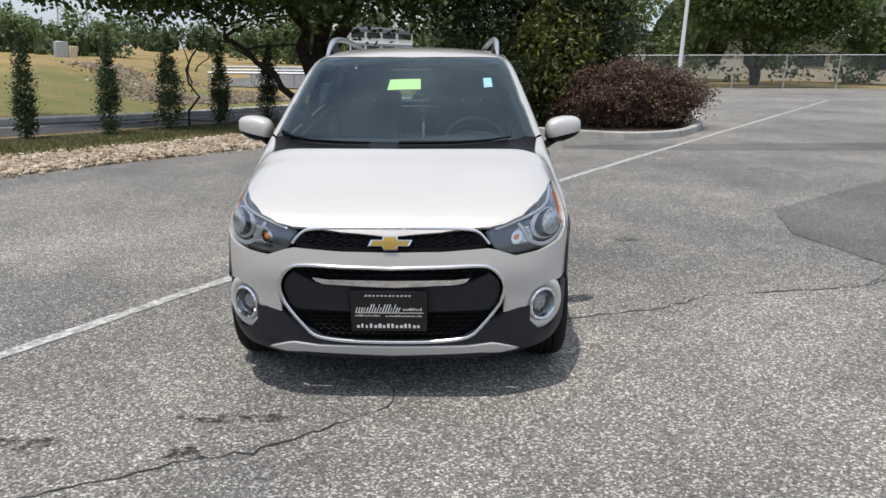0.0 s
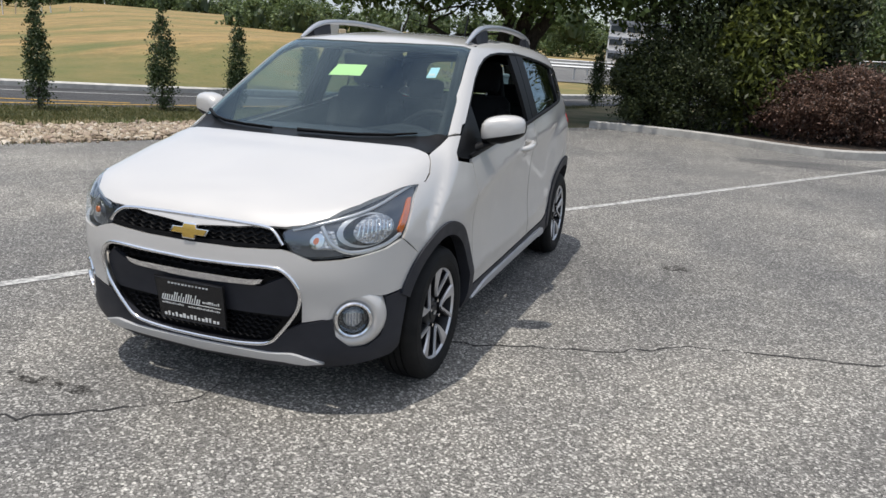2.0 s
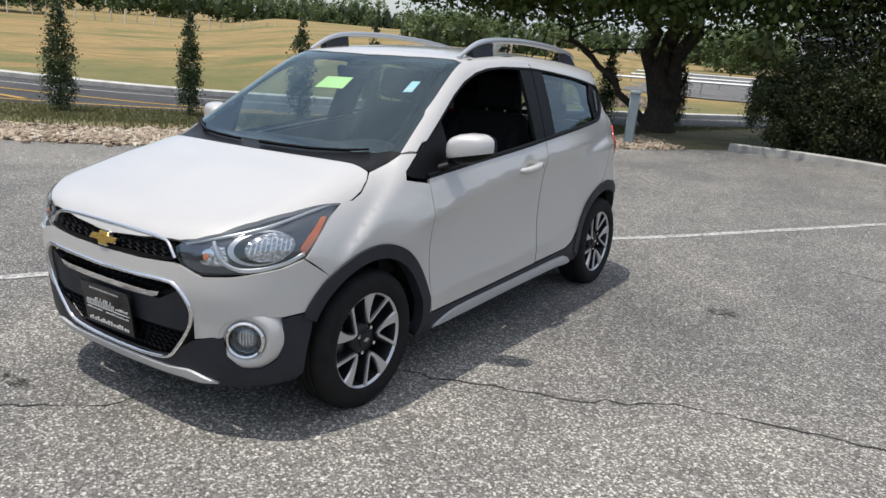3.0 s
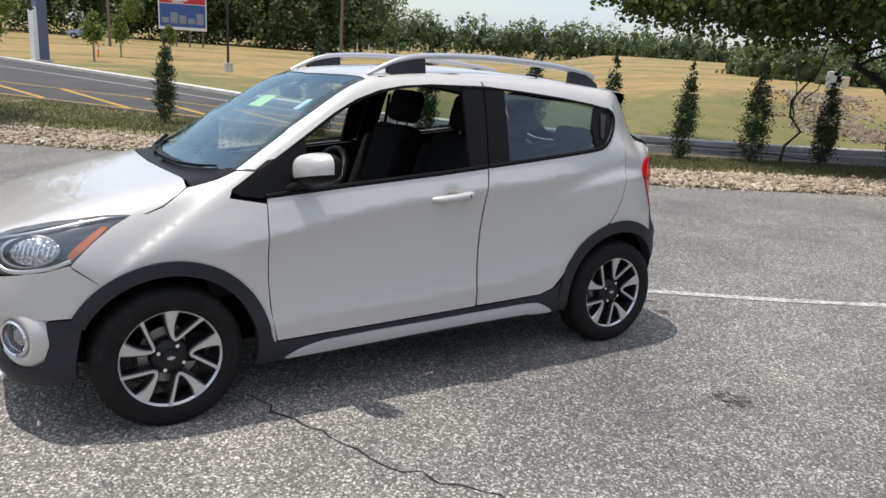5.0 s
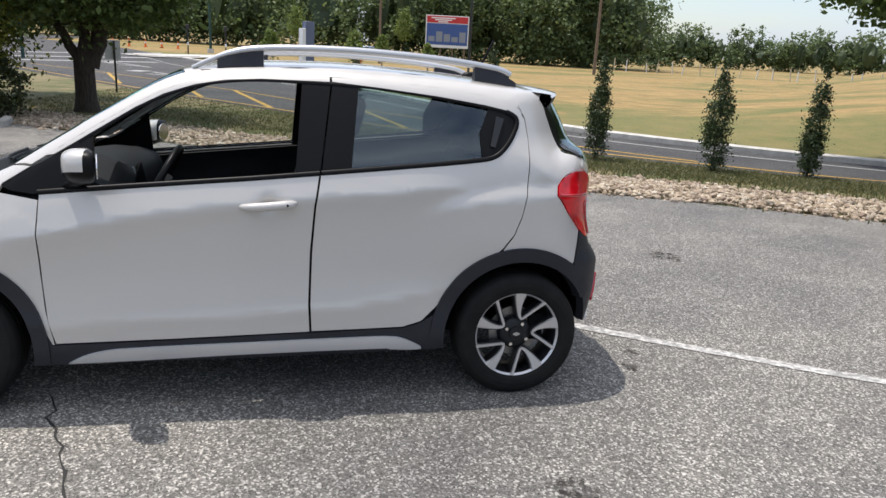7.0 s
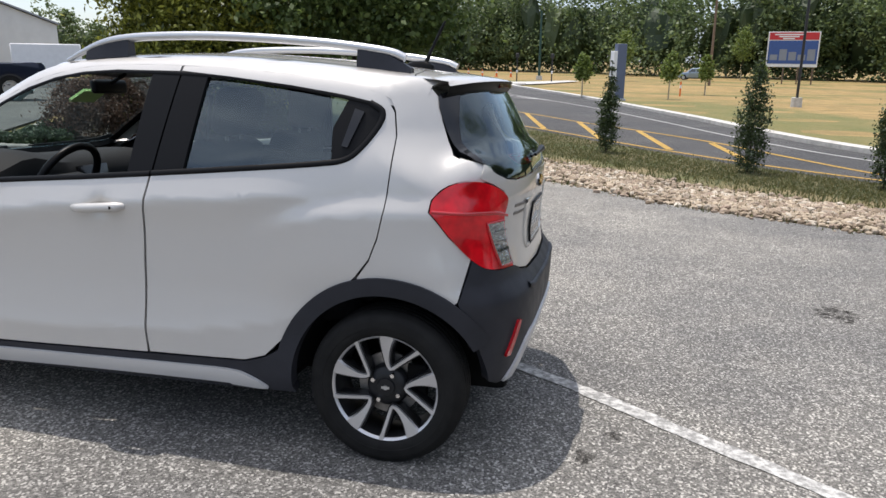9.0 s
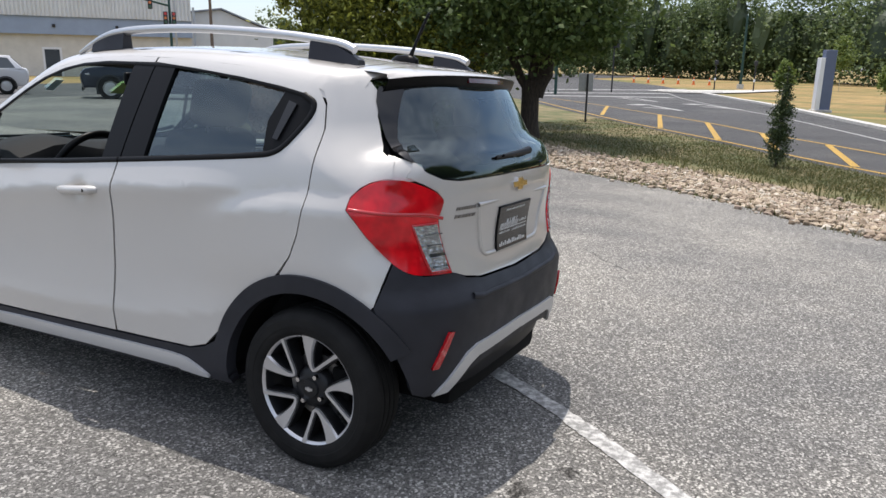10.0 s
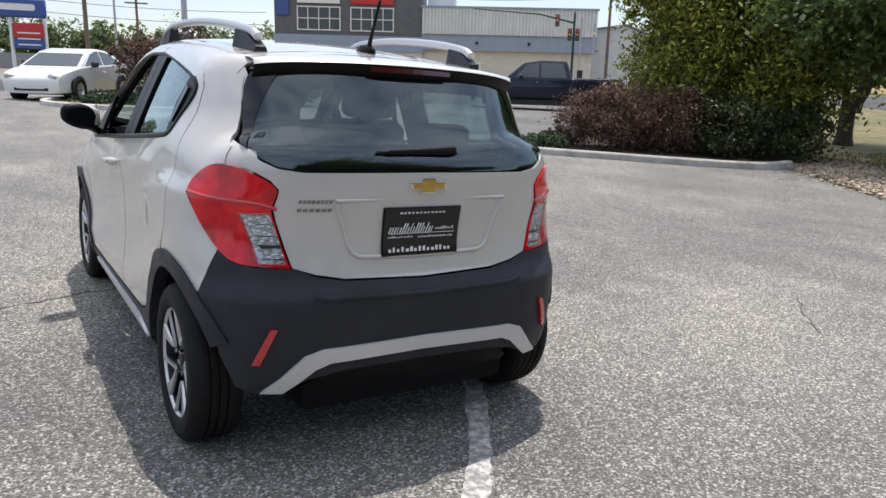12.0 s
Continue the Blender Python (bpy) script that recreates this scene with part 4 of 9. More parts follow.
def build_wheel(hy, s):
    """One alloy wheel; its axle runs along x, the outer face to the side s."""
    w = new("wheel")
    w.parent = car
    w.matrix_basis = pose(s * 0.676, hy, HZ) @ (Matrix() if s > 0 else Matrix.Rotation(math.pi, 4, "Z"))
    ax = Matrix.Rotation(radians(90), 4, "Y")
    tyre = [(0.198, -0.088), (0.215, -0.092), (0.250, -0.0935), (0.272, -0.086), (0.284, -0.074), (0.2885, -0.055)]
    for c in (-0.045, -0.015, 0.015, 0.045):
        tyre += [(0.2905, c - 0.011), (0.2915, c), (0.2905, c + 0.011), (0.282, c + 0.0125), (0.282, c + 0.0175)]
    tyre = tyre[:-2] + [(0.2885, 0.060), (0.284, 0.074), (0.272, 0.086), (0.262, 0.0895), (0.260, 0.0915), (0.250, 0.0935), (0.232, 0.0940), (0.230, 0.0925), (0.215, 0.092), (0.203, 0.086), (0.198, 0.080)]
    t = part("tyre", lathe(bmesh.new(), tyre, ax, 72), RUBBER, w, "black tyre", angle=30)
    rim = part("rim", lathe(bmesh.new(), [(0.198, -0.085), (0.185, -0.07), (0.178, 0.0), (0.186, 0.062), (0.192, 0.074)], ax, 64), ALLOY_DARK, w, "two-tone alloy rim")
    part("rim_lip", lathe(bmesh.new(), [(0.190, 0.072), (0.194, 0.079), (0.2035, 0.083), (0.208, 0.080), (0.206, 0.074)], ax, 72), ALLOY, w)
    part("brake_disc", lathe(bmesh.new(), [(0.0, 0.0), (0.118, 0.0), (0.118, 0.012), (0.07, 0.012), (0.068, 0.03), (0, 0.03)], ax, 40), STEEL, w)
    bm = bmesh.new()
    box(bm, (0.045, 0.075, 0.13), pose(0.005, 0.105, 0.02), 0.012)
    part("caliper", bm, DARK, w)
    part("hub", lathe(bmesh.new(), [(0.080, 0.020), (0.074, 0.044), (0.066, 0.052), (0.034, 0.055), (0.031, 0.062), (0.0, 0.064)], ax, 40), ALLOY_DARK, w)
    for k in range(4):
        a = radians(90 * k + 62)
        part("wheel_nut", cyl(bmesh.new(), 0.0105, 0.0085, 0.020, pose(0.060, 0.054 * math.cos(a), 0.054 * math.sin(a), 0, 90, 0), 6), CHROME, w, smooth=False)
    bm = bmesh.new()
    box(bm, (0.004, 0.030, 0.009), pose(0.067, 0, 0))
    box(bm, (0.005, 0.011, 0.016), pose(0.067, 0, 0))
    part("cap_badge", bm, SATIN_SILVER, w, smooth=False)

    def at(r, a, x):
        return Vector((x, r * math.cos(radians(a)), r * math.sin(radians(a))))

    for k in range(5):
        a0 = 72 * k
        # a looped spoke: one broad arm, widening to the rim, and one slim arm
        path = [(0.200, a0 + 88, 0.066), (0.186, a0 + 88.5, 0.057), (0.165, a0 + 89, 0.045), (0.140, a0 + 89, 0.033), (0.115, a0 + 88, 0.023), (0.096, a0 + 86, 0.0175), (0.083, a0 + 82, 0.015), (0.076, a0 + 76, 0.014), (0.081, a0 + 70, 0.0135), (0.100, a0 + 63.5, 0.0135), (0.125, a0 + 58.5, 0.0135), (0.150, a0 + 55, 0.014), (0.176, a0 + 52.5, 0.015), (0.200, a0 + 50.5, 0.020)]
        for name, mat, grow, x0, x1 in (("spoke", ALLOY, 0.0, 0.070, 0.0), ("spoke_back", ALLOY_DARK, 0.010, 0.060, 0.020)):
            bm = bmesh.new()
            rows = []
            for i, (r, a, wd) in enumerate(path):
                p = at(r, a, 0)
                d = (at(*path[min(i + 1, len(path) - 1)][:2], 0) - at(*path[max(i - 1, 0)][:2], 0)).normalized()
                n = Vector((0, -d.z, d.y))
                lift = 0.012 * (max(r, 0.085) - 0.09) / 0.11
                hw = (wd + grow) / 2
                if name == "spoke":
                    rows.append([bm.verts.new(p + n * q * hw + Vector((x, 0, 0))) for q, x in ((-1, x0 - 0.008 + lift), (-0.8, x0 + lift), (0.8, x0 + lift), (1, x0 - 0.008 + lift))])
                else:
                    rows.append([bm.verts.new(p + n * q * hw + Vector((x, 0, 0))) for q, x in ((-1, x1), (-1, x0 + lift), (1, x0 + lift), (1, x1))])
            for A, B in zip(rows, rows[1:]):
                for q in range(3):
                    bm.faces.new((A[q], A[q + 1], B[q + 1], B[q]))
            part(name, bm, mat, w, angle=35)
    return w


def build_wells():
    for hy in (HF, HR):
        for s in (1, -1):
            bm = bmesh.new()
            rows = []
            for k in range(25):
                a = radians(2 + 176 * k / 24)
                r = 0.362
                turn = math.degrees(a) if hy > 0 else 180 - math.degrees(a)
                wide = 0.60 + 0.145 * float(step01(np.array((turn - 20) / 35)))
                rows.append([bm.verts.new((s * x, hy + r * math.cos(a), HZ + r * math.sin(a))) for x in (wide, 0.42)] + [bm.verts.new((s * 0.42, hy, HZ))])
            for A, B in zip(rows, rows[1:]):
                bm.faces.new((A[0], A[1], B[1], B[0]))
                bm.faces.new((A[1], A[2], B[1]))
            part("wheel_well", bm, DARK, car)
    bm = bmesh.new()
    box(bm, (1.36, 1.46, 0.10), pose(0, 0.02, 0.235), 0.03)
    box(bm, (0.86, 3.30, 0.12), pose(0, -0.06, 0.25), 0.04)
    part("floor_pan", bm, DARK, car)
    bm = bmesh.new()
    tube(bm, [(-0.30, 0.9, 0.25), (-0.34, 1.3, 0.235), (-0.36, 1.58, 0.25)], 0.026, 14)
    cyl(bm, 0.085, 0.085, 0.42, pose(-0.30, 1.36, 0.27, 0, 90, 0), 20)
    part("exhaust", bm, STEEL, car, "grey steel exhaust")
    bm = bmesh.new()
    box(bm, (1.1, 0.10, 0.07), pose(0, HR, 0.25), 0.02)
    part("rear_axle", bm, DARK, car)


def build_mirror(s):
    bm = bmesh.new()
    n_u, n_v = 20, 14
    rows = []
    for j in range(n_v + 1):
        v = -math.pi / 2 + math.pi * j / n_v
        row = []
        for i in range(n_u):
            u = 2 * math.pi * i / n_u
            def pw(c, e):
                return math.copysign(abs(c) ** e, c)
            X = 0.100 * pw(math.cos(v), 0.55) * pw(math.cos(u), 0.7)
            Z = 0.068 * pw(math.cos(v), 0.55) * pw(math.sin(u), 0.62)
            Y = pw(math.sin(v), 0.75) * (0.085 if v < 0 else 0.040)
            Z *= 1.0 - 0.30 * max(0.0, (X * s) / 0.1) * (0.5 if Z > 0 else 0.8)
            Z += 0.012 * (X * s) / 0.1
            row.append(bm.verts.new((X + s * 0.832, Y - 0.600 + 0.03 * (X * s) / 0.1, Z + 1.035)))
        rows.append(row)
    for A, B in zip(rows, rows[1:]):
        for i in range(n_u):
            bm.faces.new((A[i], A[(i + 1) % n_u], B[(i + 1) % n_u], B[i]))
    bmesh.ops.remove_doubles(bm, verts=bm.verts, dist=1e-4)
    for co, no in (((s * 0.83, 0, 1.005), (-s * 0.2, 0, 1)), ((0, -0.585, 0), (0, 1, 0))):
        bmesh.ops.bisect_plane(bm, geom=bm.verts[:] + bm.edges[:] + bm.faces[:], plane_co=co, plane_no=no, dist=1e-6)
    m = part("door_mirror", bm, PAINT, car, "white door mirror on a black foot")
    me = m.data
    me.materials.append(SATIN_BLACK)
    for f in me.polygons:
        c = f.center
        if c.z < 1.005 + 0.2 * (abs(c.x) - 0.83) or c.y > -0.585:
            f.material_index = 1
    bm = bmesh.new()
    tube(bm, [(s * 0.705, -0.690, 0.940), (s * 0.745, -0.655, 0.958), (s * 0.80, -0.61, 0.985)], [0.034, 0.030, 0.030], 12, 0.62)
    part("mirror_foot", bm, SATIN_BLACK, m)
    bm = bmesh.new()
    cyl(bm, 0.060, 0.060, 0.004, pose(s * 0.835, -0.5565, 1.035, 90, 0, s * 12) @ Matrix.Diagonal((1.25, 0.82, 1, 1)), 24)
    part("mirror_glass", bm, CHROME, m)


def build_trim():
    # door handles
    for s in (1, -1):
        for y0, z0, name in ((0.075, 0.886, "door_handle"),):
            mid = on_side(np.array([[y0, z0]]))[0]
            mid[0] += 0.014
            pts = [(y0 - 0.112, -0.004), (y0 - 0.095, 0.012), (y0 - 0.06, 0.026), (y0, 0.030), (y0 + 0.06, 0.026), (y0 + 0.092, 0.020), (y0 + 0.110, 0.0)]
            bm = bmesh.new()
            tube(bm, [(s * (mid[0] + q), y, z0 - 0.004 + 0.008 * (y - y0) / 0.1) for y, q in pts], [0.011, 0.015, 0.018, 0.019, 0.0195, 0.019, 0.013], 12, 0.95)
            hd = part(name, bm, PAINT, car, "white door handle")
            bm = bmesh.new()
            cyl(bm, 0.006, 0.006, 0.004, pose(s * (mid[0] + 0.040), y0 + 0.078, z0 + 0.002, 0, 90, 0), 12)
            part("lock", bm, DARK, hd)
    # roof rails
    for s in (1, -1):
        line = [(-0.238, 1.418), (-0.17, 1.450), (-0.09, 1.482), (0.0, 1.503), (0.15, 1.516), (0.40, 1.521), (0.65, 1.514), (0.88, 1.500), (1.03, 1.484), (1.12, 1.470), (1.165, 1.452)]
        sm = smooth_line(line, n=4)
        bm = bmesh.new()
        X = curve_of([(-0.24, 0.492), (0.3, 0.490), (0.8, 0.478), (1.2, 0.452)])
        tube(bm, [(s * float(X(p.x)), p.x, p.y) for p in sm], [0.009 + 0.009 * min(1, 4 * i / len(sm)) for i in range(len(sm))], 12, 0.9)
        r = part("roof_rail", bm, SATIN_SILVER, car, "silver roof rail on black feet")
        for ys in ([-0.135, -0.10, -0.04, 0.01, 0.055], [0.99, 1.03, 1.10, 1.15, 1.192]):
            bm = bmesh.new()
            rows = []
            for y in ys:
                ztop = float(np.interp(y, [p.x for p in sm], [p.y for p in sm])) - 0.010
                if y > 1.13:
                    ztop = 1.452 - (y - 1.13) * 0.55
                zb = float(on_top(np.array([[X(y), y]]))[0, 2]) - 0.006
                ztop = max(ztop, zb + 0.004)
                if y > 0.02 and y < 0.1:
                    ztop = max(zb + 0.004, ztop)
                xx = float(X(y))
                rows.append([bm.verts.new((s * (xx + dx), y, zz)) for dx, zz in ((-0.026, zb), (-0.018, ztop), (0.018, ztop), (0.028, zb))])
            for A, B in zip(rows, rows[1:]):
                for q in range(3):
                    bm.faces.new((A[q], A[q + 1], B[q + 1], B[q]))
            bm.faces.new(rows[0])
            bm.faces.new(rows[-1])
            part("rail_foot", bm, PLASTIC, r, "black rail foot", angle=30)
        line = [(s * 0.525, -0.20), (s * 0.528, 0.2), (s * 0.525, 0.7), (s * 0.50, 1.15)]
        ribbon_on("roof_groove", line, on_top, 0.010, SATIN_BLACK, r, high=0.0015)
    # aerial
    bm = bmesh.new()
    lathe(bm, [(0.034, -0.012), (0.032, 0.012), (0.022, 0.026), (0.0, 0.031)], pose(0, 1.10, 1.432) @ Matrix.Diagonal((0.9, 1.9, 1, 1)), 24)
    a = part("aerial", bm, SATIN_BLACK, car, "black roof aerial")
    bm = bmesh.new()
    tube(bm, [(0, 1.125, 1.452), (0, 1.145, 1.50), (0, 1.18, 1.575), (0, 1.205, 1.625)], [0.010, 0.0065, 0.0055, 0.005], 10)
    for k in range(16):
        f = 0.2 + 0.75 * k / 16
        cyl(bm, 0.0068, 0.0068, 0.003, pose(0, 1.145 + 0.06 * f, 1.50 + 0.125 * f, -25, 0, 0), 10)
    part("whip", bm, SATIN_BLACK, a)
    # shut lines across the roof to the tailgate
    line = smooth_line([(-0.53, 1.225), (-0.48, 1.213), (-0.35, 1.205), (-0.30, 1.195), (0.30, 1.195), (0.35, 1.205), (0.48, 1.213), (0.53, 1.225)], n=4)
    ribbon_on("shut_line", line, on_top, 0.005, DARK, car, high=0.0008)
    # windscreen
    half = [(0, -0.340), (0.25, -0.322), (0.44, -0.287), (0.527, -0.264), (0.572, -0.50), (0.615, -0.70), (0.653, -0.892), (0.61, -0.905), (0.56, -0.935), (0.45, -0.966), (0.25, -0.996), (0, -1.008)]
    ws = panel("windscreen", mirrored(half), on_top, WIND_GLASS, car, "green-tinted windscreen", off=-0.004, deep=0.004, step=0.04)
    ws.visible_shadow = False
    edge = [(0, -0.362), (0.25, -0.344), (0.43, -0.312), (0.500, -0.300), (0.545, -0.50), (0.590, -0.70), (0.628, -0.895)]
    edge = smooth_line(edge, n=4, sharp=(3,))
    edge = [(-p[0], p[1]) for p in reversed(edge)] + flat(edge)[1:]
    ribbon_on("black_border", edge, on_top, 0.045, SATIN_BLACK, ws, high=0.0005, off=-0.012)
    half = [(0, -1.008), (0.25, -0.996), (0.45, -0.966), (0.56, -0.935), (0.61, -0.905), (0.651, -0.892), (0.642, -0.97), (0.632, -1.073), (0.55, -1.074), (0.45, -1.084), (0.25, -1.098), (0, -1.106)]
    panel("cowl_panel", mirrored(half), on_top, SATIN_BLACK, ws, "black cowl panel", off=-0.006, deep=0.03)
    for pts in ([(-0.02, -1.055), (0.12, -1.050), (0.27, -1.035), (0.42, -0.995), (0.53, -0.95)], [(-0.62, -0.90), (-0.56, -0.945), (-0.46, -0.995), (-0.32, -1.03), (-0.16, -1.05)]):
        bm = bmesh.new()
        base = on_top(np.array(pts), 0.012)
        tube(bm, [tuple(p) for p in base], [0.009, 0.007, 0.006, 0.005, 0.004], 8)
        base = on_top(np.array([(x - 0.01, y + 0.012) for x, y in pts]), 0.003)
        tube(bm, [tuple(p) for p in base], 0.0045, 6)
        part("wiper", bm, SATIN_BLACK, ws, "black wiper")
    # side glass: the driver's window is wound down
    side_win = smooth_line([(0.40, 1.028), (0.6, 1.05), (0.985, 1.09), (1.045, 1.105), (1.12, 1.19), (1.145, 1.25), (1.10, 1.288), (0.95, 1.316), (0.7, 1.349), (0.44, 1.372)], closed=True, n=3, sharp=(0, 9))
    for mir in (False, True):
        g = panel("rear_side_window", flat(side_win), on_side, TINT_GLASS, car, "tinted rear side window", off=-0.014, deep=0.004, mirror=mir, step=0.05)
        g.visible_shadow = False
    fw = [(-0.60, 0.94), (0.22, 1.01), (0.235, 1.37), (0.05, 1.38), (-0.1, 1.365), (-0.22, 1.34), (-0.34, 1.298), (-0.45, 1.24), (-0.60, 1.14)]
    g = panel("front_side_window", fw, on_side, CLEAR_GLASS, car, "clear front side window", off=-0.014, deep=0.004, mirror=True, step=0.05)
    g.visible_shadow = False
    # stickers on the windscreen
    panel("sticker", [(-0.115, -0.605), (0.065, -0.600), (0.060, -0.515), (-0.105, -0.520)], on_top, GREEN_PAPER, ws, "pale green paper sticker", off=-0.010, deep=0.001)
    st = panel("sticker", [(0.405, -0.565), (0.452, -0.555), (0.446, -0.480), (0.402, -0.488)], on_top, BLUE_STICKER, ws, "small pale blue sticker", off=-0.010, deep=0.001)
    panel("sticker_print", [(0.412, -0.552), (0.443, -0.546), (0.440, -0.53), (0.411, -0.536)], on_top, WHITE_PAPER, ws, off=-0.0085, deep=0.001)


def build_cabin():
    # dashboard
    prof = [(-1.00, 0.90), (-0.92, 0.965), (-0.78, 0.992), (-0.66, 0.985), (-0.585, 0.955), (-0.555, 0.90), (-0.565, 0.78), (-0.62, 0.60), (-0.95, 0.50)]
    bm = bmesh.new()
    rows = []
    for k in range(17):
        x = -0.655 + 1.31 * k / 16
        hump = 0.045 * math.exp(-((x - 0.36) / 0.15) ** 2)
        rows.append([bm.verts.new((x, y - 0.06 * (x / 0.65) ** 2 * (1 if y < -0.8 else -0.3), z - 0.025 * (x / 0.65) ** 4 + (hump if 0.93 < z else 0))) for y, z in prof])
    for A, B in zip(rows, rows[1:]):
        for q in range(len(prof) - 1):
            bm.faces.new((A[q], A[q + 1], B[q + 1], B[q]))
    bm.faces.new(rows[0])
    bm.faces.new(rows[-1])
    dash = part("dashboard", bm, TRIM, car, "dark grey dashboard")
    bm = bmesh.new()
    box(bm, (0.22, 0.02, 0.15), pose(-0.02, -0.556, 0.865, 12), 0.01)
    part("centre_screen", bm, GLOSS_BLACK, dash)
    bm = bmesh.new()
    box(bm, (0.16, 0.62, 0.20), pose(0, -0.28, 0.45), 0.03)
    box(bm, (0.06, 0.06, 0.20), pose(0, -0.42, 0.62, -15), 0.02)
    part("console", bm, TRIM, car)
    # steering wheel
    m = pose(0.36, -0.40, 0.905, 62, 0, 0)
    bm = bmesh.new()
    ring = [m @ Vector((0.178 * math.cos(a), 0.178 * math.sin(a), 0)) for a in [2 * math.pi * k / 40 for k in range(41)]]
    tube(bm, ring, 0.0165, 10, caps=False)
    sw = part("steering_wheel", bm, SATIN_BLACK, car, "black steering wheel")
    bm = bmesh.new()
    box(bm, (0.17, 0.11, 0.05), m @ pose(0, -0.015, -0.01), 0.02)
    box(bm, (0.33, 0.035, 0.02), m @ pose(0, 0, -0.005), 0.008)
    box(bm, (0.045, 0.16, 0.02), m @ pose(0, -0.09, -0.005), 0.008)
    part("spokes", bm, TRIM, sw)
    bm = bmesh.new()
    tube(bm, [m @ Vector((0, 0, -0.02)), m @ Vector((0, 0.01, -0.26))], 0.035, 12)
    part("column", bm, TRIM, sw)
    # seats
    def seat(x):
        e = new("seat")
        e.parent = car
        e["label"] = "black cloth front seat"
        bm = bmesh.new()
        box(bm, (0.48, 0.50, 0.16), pose(x, 0.02, 0.52, 6), 0.06, 3)
        box(bm, (0.10, 0.46, 0.10), pose(x - 0.21, 0.02, 0.58, 6), 0.045, 3)
        box(bm, (0.10, 0.46, 0.10), pose(x + 0.21, 0.02, 0.58, 6), 0.045, 3)
        part("cushion", bm, FABRIC, e)
        bm = bmesh.new()
        box(bm, (0.44, 0.14, 0.60), pose(x, 0.30, 0.84, -20), 0.06, 3)
        box(bm, (0.09, 0.16, 0.48), pose(x - 0.20, 0.275, 0.82, -20), 0.04, 3)
        box(bm, (0.09, 0.16, 0.48), pose(x + 0.20, 0.275, 0.82, -20), 0.04, 3)
        part("backrest", bm, FABRIC, e)
        bm = bmesh.new()
        box(bm, (0.27, 0.11, 0.19), pose(x, 0.435, 1.235, -14), 0.05, 4)
        part("headrest", bm, FABRIC, e)
        bm = bmesh.new()
        for d in (-0.06, 0.06):
            tube(bm, [(x + d, 0.40, 1.06), (x + d, 0.425, 1.20)], 0.007, 8)
        part("headrest_post", bm, STEEL, e)

    seat(0.355)
    seat(-0.355)
    e = new("rear_seat")
    e.parent = car
    e["label"] = "black cloth rear bench"
    bm = bmesh.new()
    box(bm, (1.16, 0.44, 0.18), pose(0, 0.80, 0.53, 6), 0.06, 3)
    part("cushion", bm, FABRIC, e)
    bm = bmesh.new()
    for x in (-0.29, 0.29):
        box(bm, (0.56, 0.13, 0.50), pose(x, 1.10, 0.79, -18), 0.05, 3)
    part("backrest", bm, FABRIC, e)
    for x in (-0.30, 0.30):
        bm = bmesh.new()
        box(bm, (0.26, 0.10, 0.15), pose(x, 1.20, 1.095, -10), 0.045, 4)
        part("headrest", bm, FABRIC, e)
    bm = bmesh.new()
    box(bm, (1.10, 0.34, 0.02), pose(0, 1.36, 0.98), 0.008)
    part("parcel_shelf", bm, TRIM, car)
    # headliner, pillars' inner side, door cards
    half = [(0, -0.37), (0.44, -0.32), (0.50, -0.26), (0.53, 0.1), (0.55, 0.6), (0.56, 1.05), (0.50, 1.22), (0.40, 1.30), (0, 1.34)]
    panel("headliner", mirrored(half), on_top, PALE_TRIM, car, off=-0.028, deep=0.006, step=0.06)
    for mir in (False, True):
        card = [(-0.80, 0.34), (0.70, 0.36), (0.85, 0.62), (1.05, 0.78), (1.15, 1.06), (0.99, 1.07), (0.29, 1.0), (-0.80, 0.895)]
        panel("door_card", card, on_side, TRIM, car, mirror=mir, off=-0.07, deep=0.01, step=0.08)
        panel("pillar_trim", [(0.99, 1.03), (1.40, 1.03), (1.40, 1.10), (1.33, 1.20), (1.29, 1.29), (1.15, 1.315), (1.155, 1.24), (1.09, 1.13), (1.04, 1.09)], on_side, TRIM, car, mirror=mir, off=-0.035, deep=0.004, step=0.05)
    bm = bmesh.new()
    box(bm, (0.235, 0.035, 0.065), pose(0, -0.425, 1.315, 8), 0.018, 3)
    tube(bm, [(0, -0.42, 1.33), (0, -0.335, 1.375)], 0.010, 8)
    part("cabin_mirror", bm, SATIN_BLACK, car, "black cabin mirror")
    for s in (1, -1):
        bm = bmesh.new()
        tube(bm, [(s * 0.50, 0.40, 1.30), (s * 0.55, 0.38, 1.0), (s * 0.60, 0.34, 0.5)], 0.016, 6, 0.3)
        part("seat_belt", bm, TRIM, car)


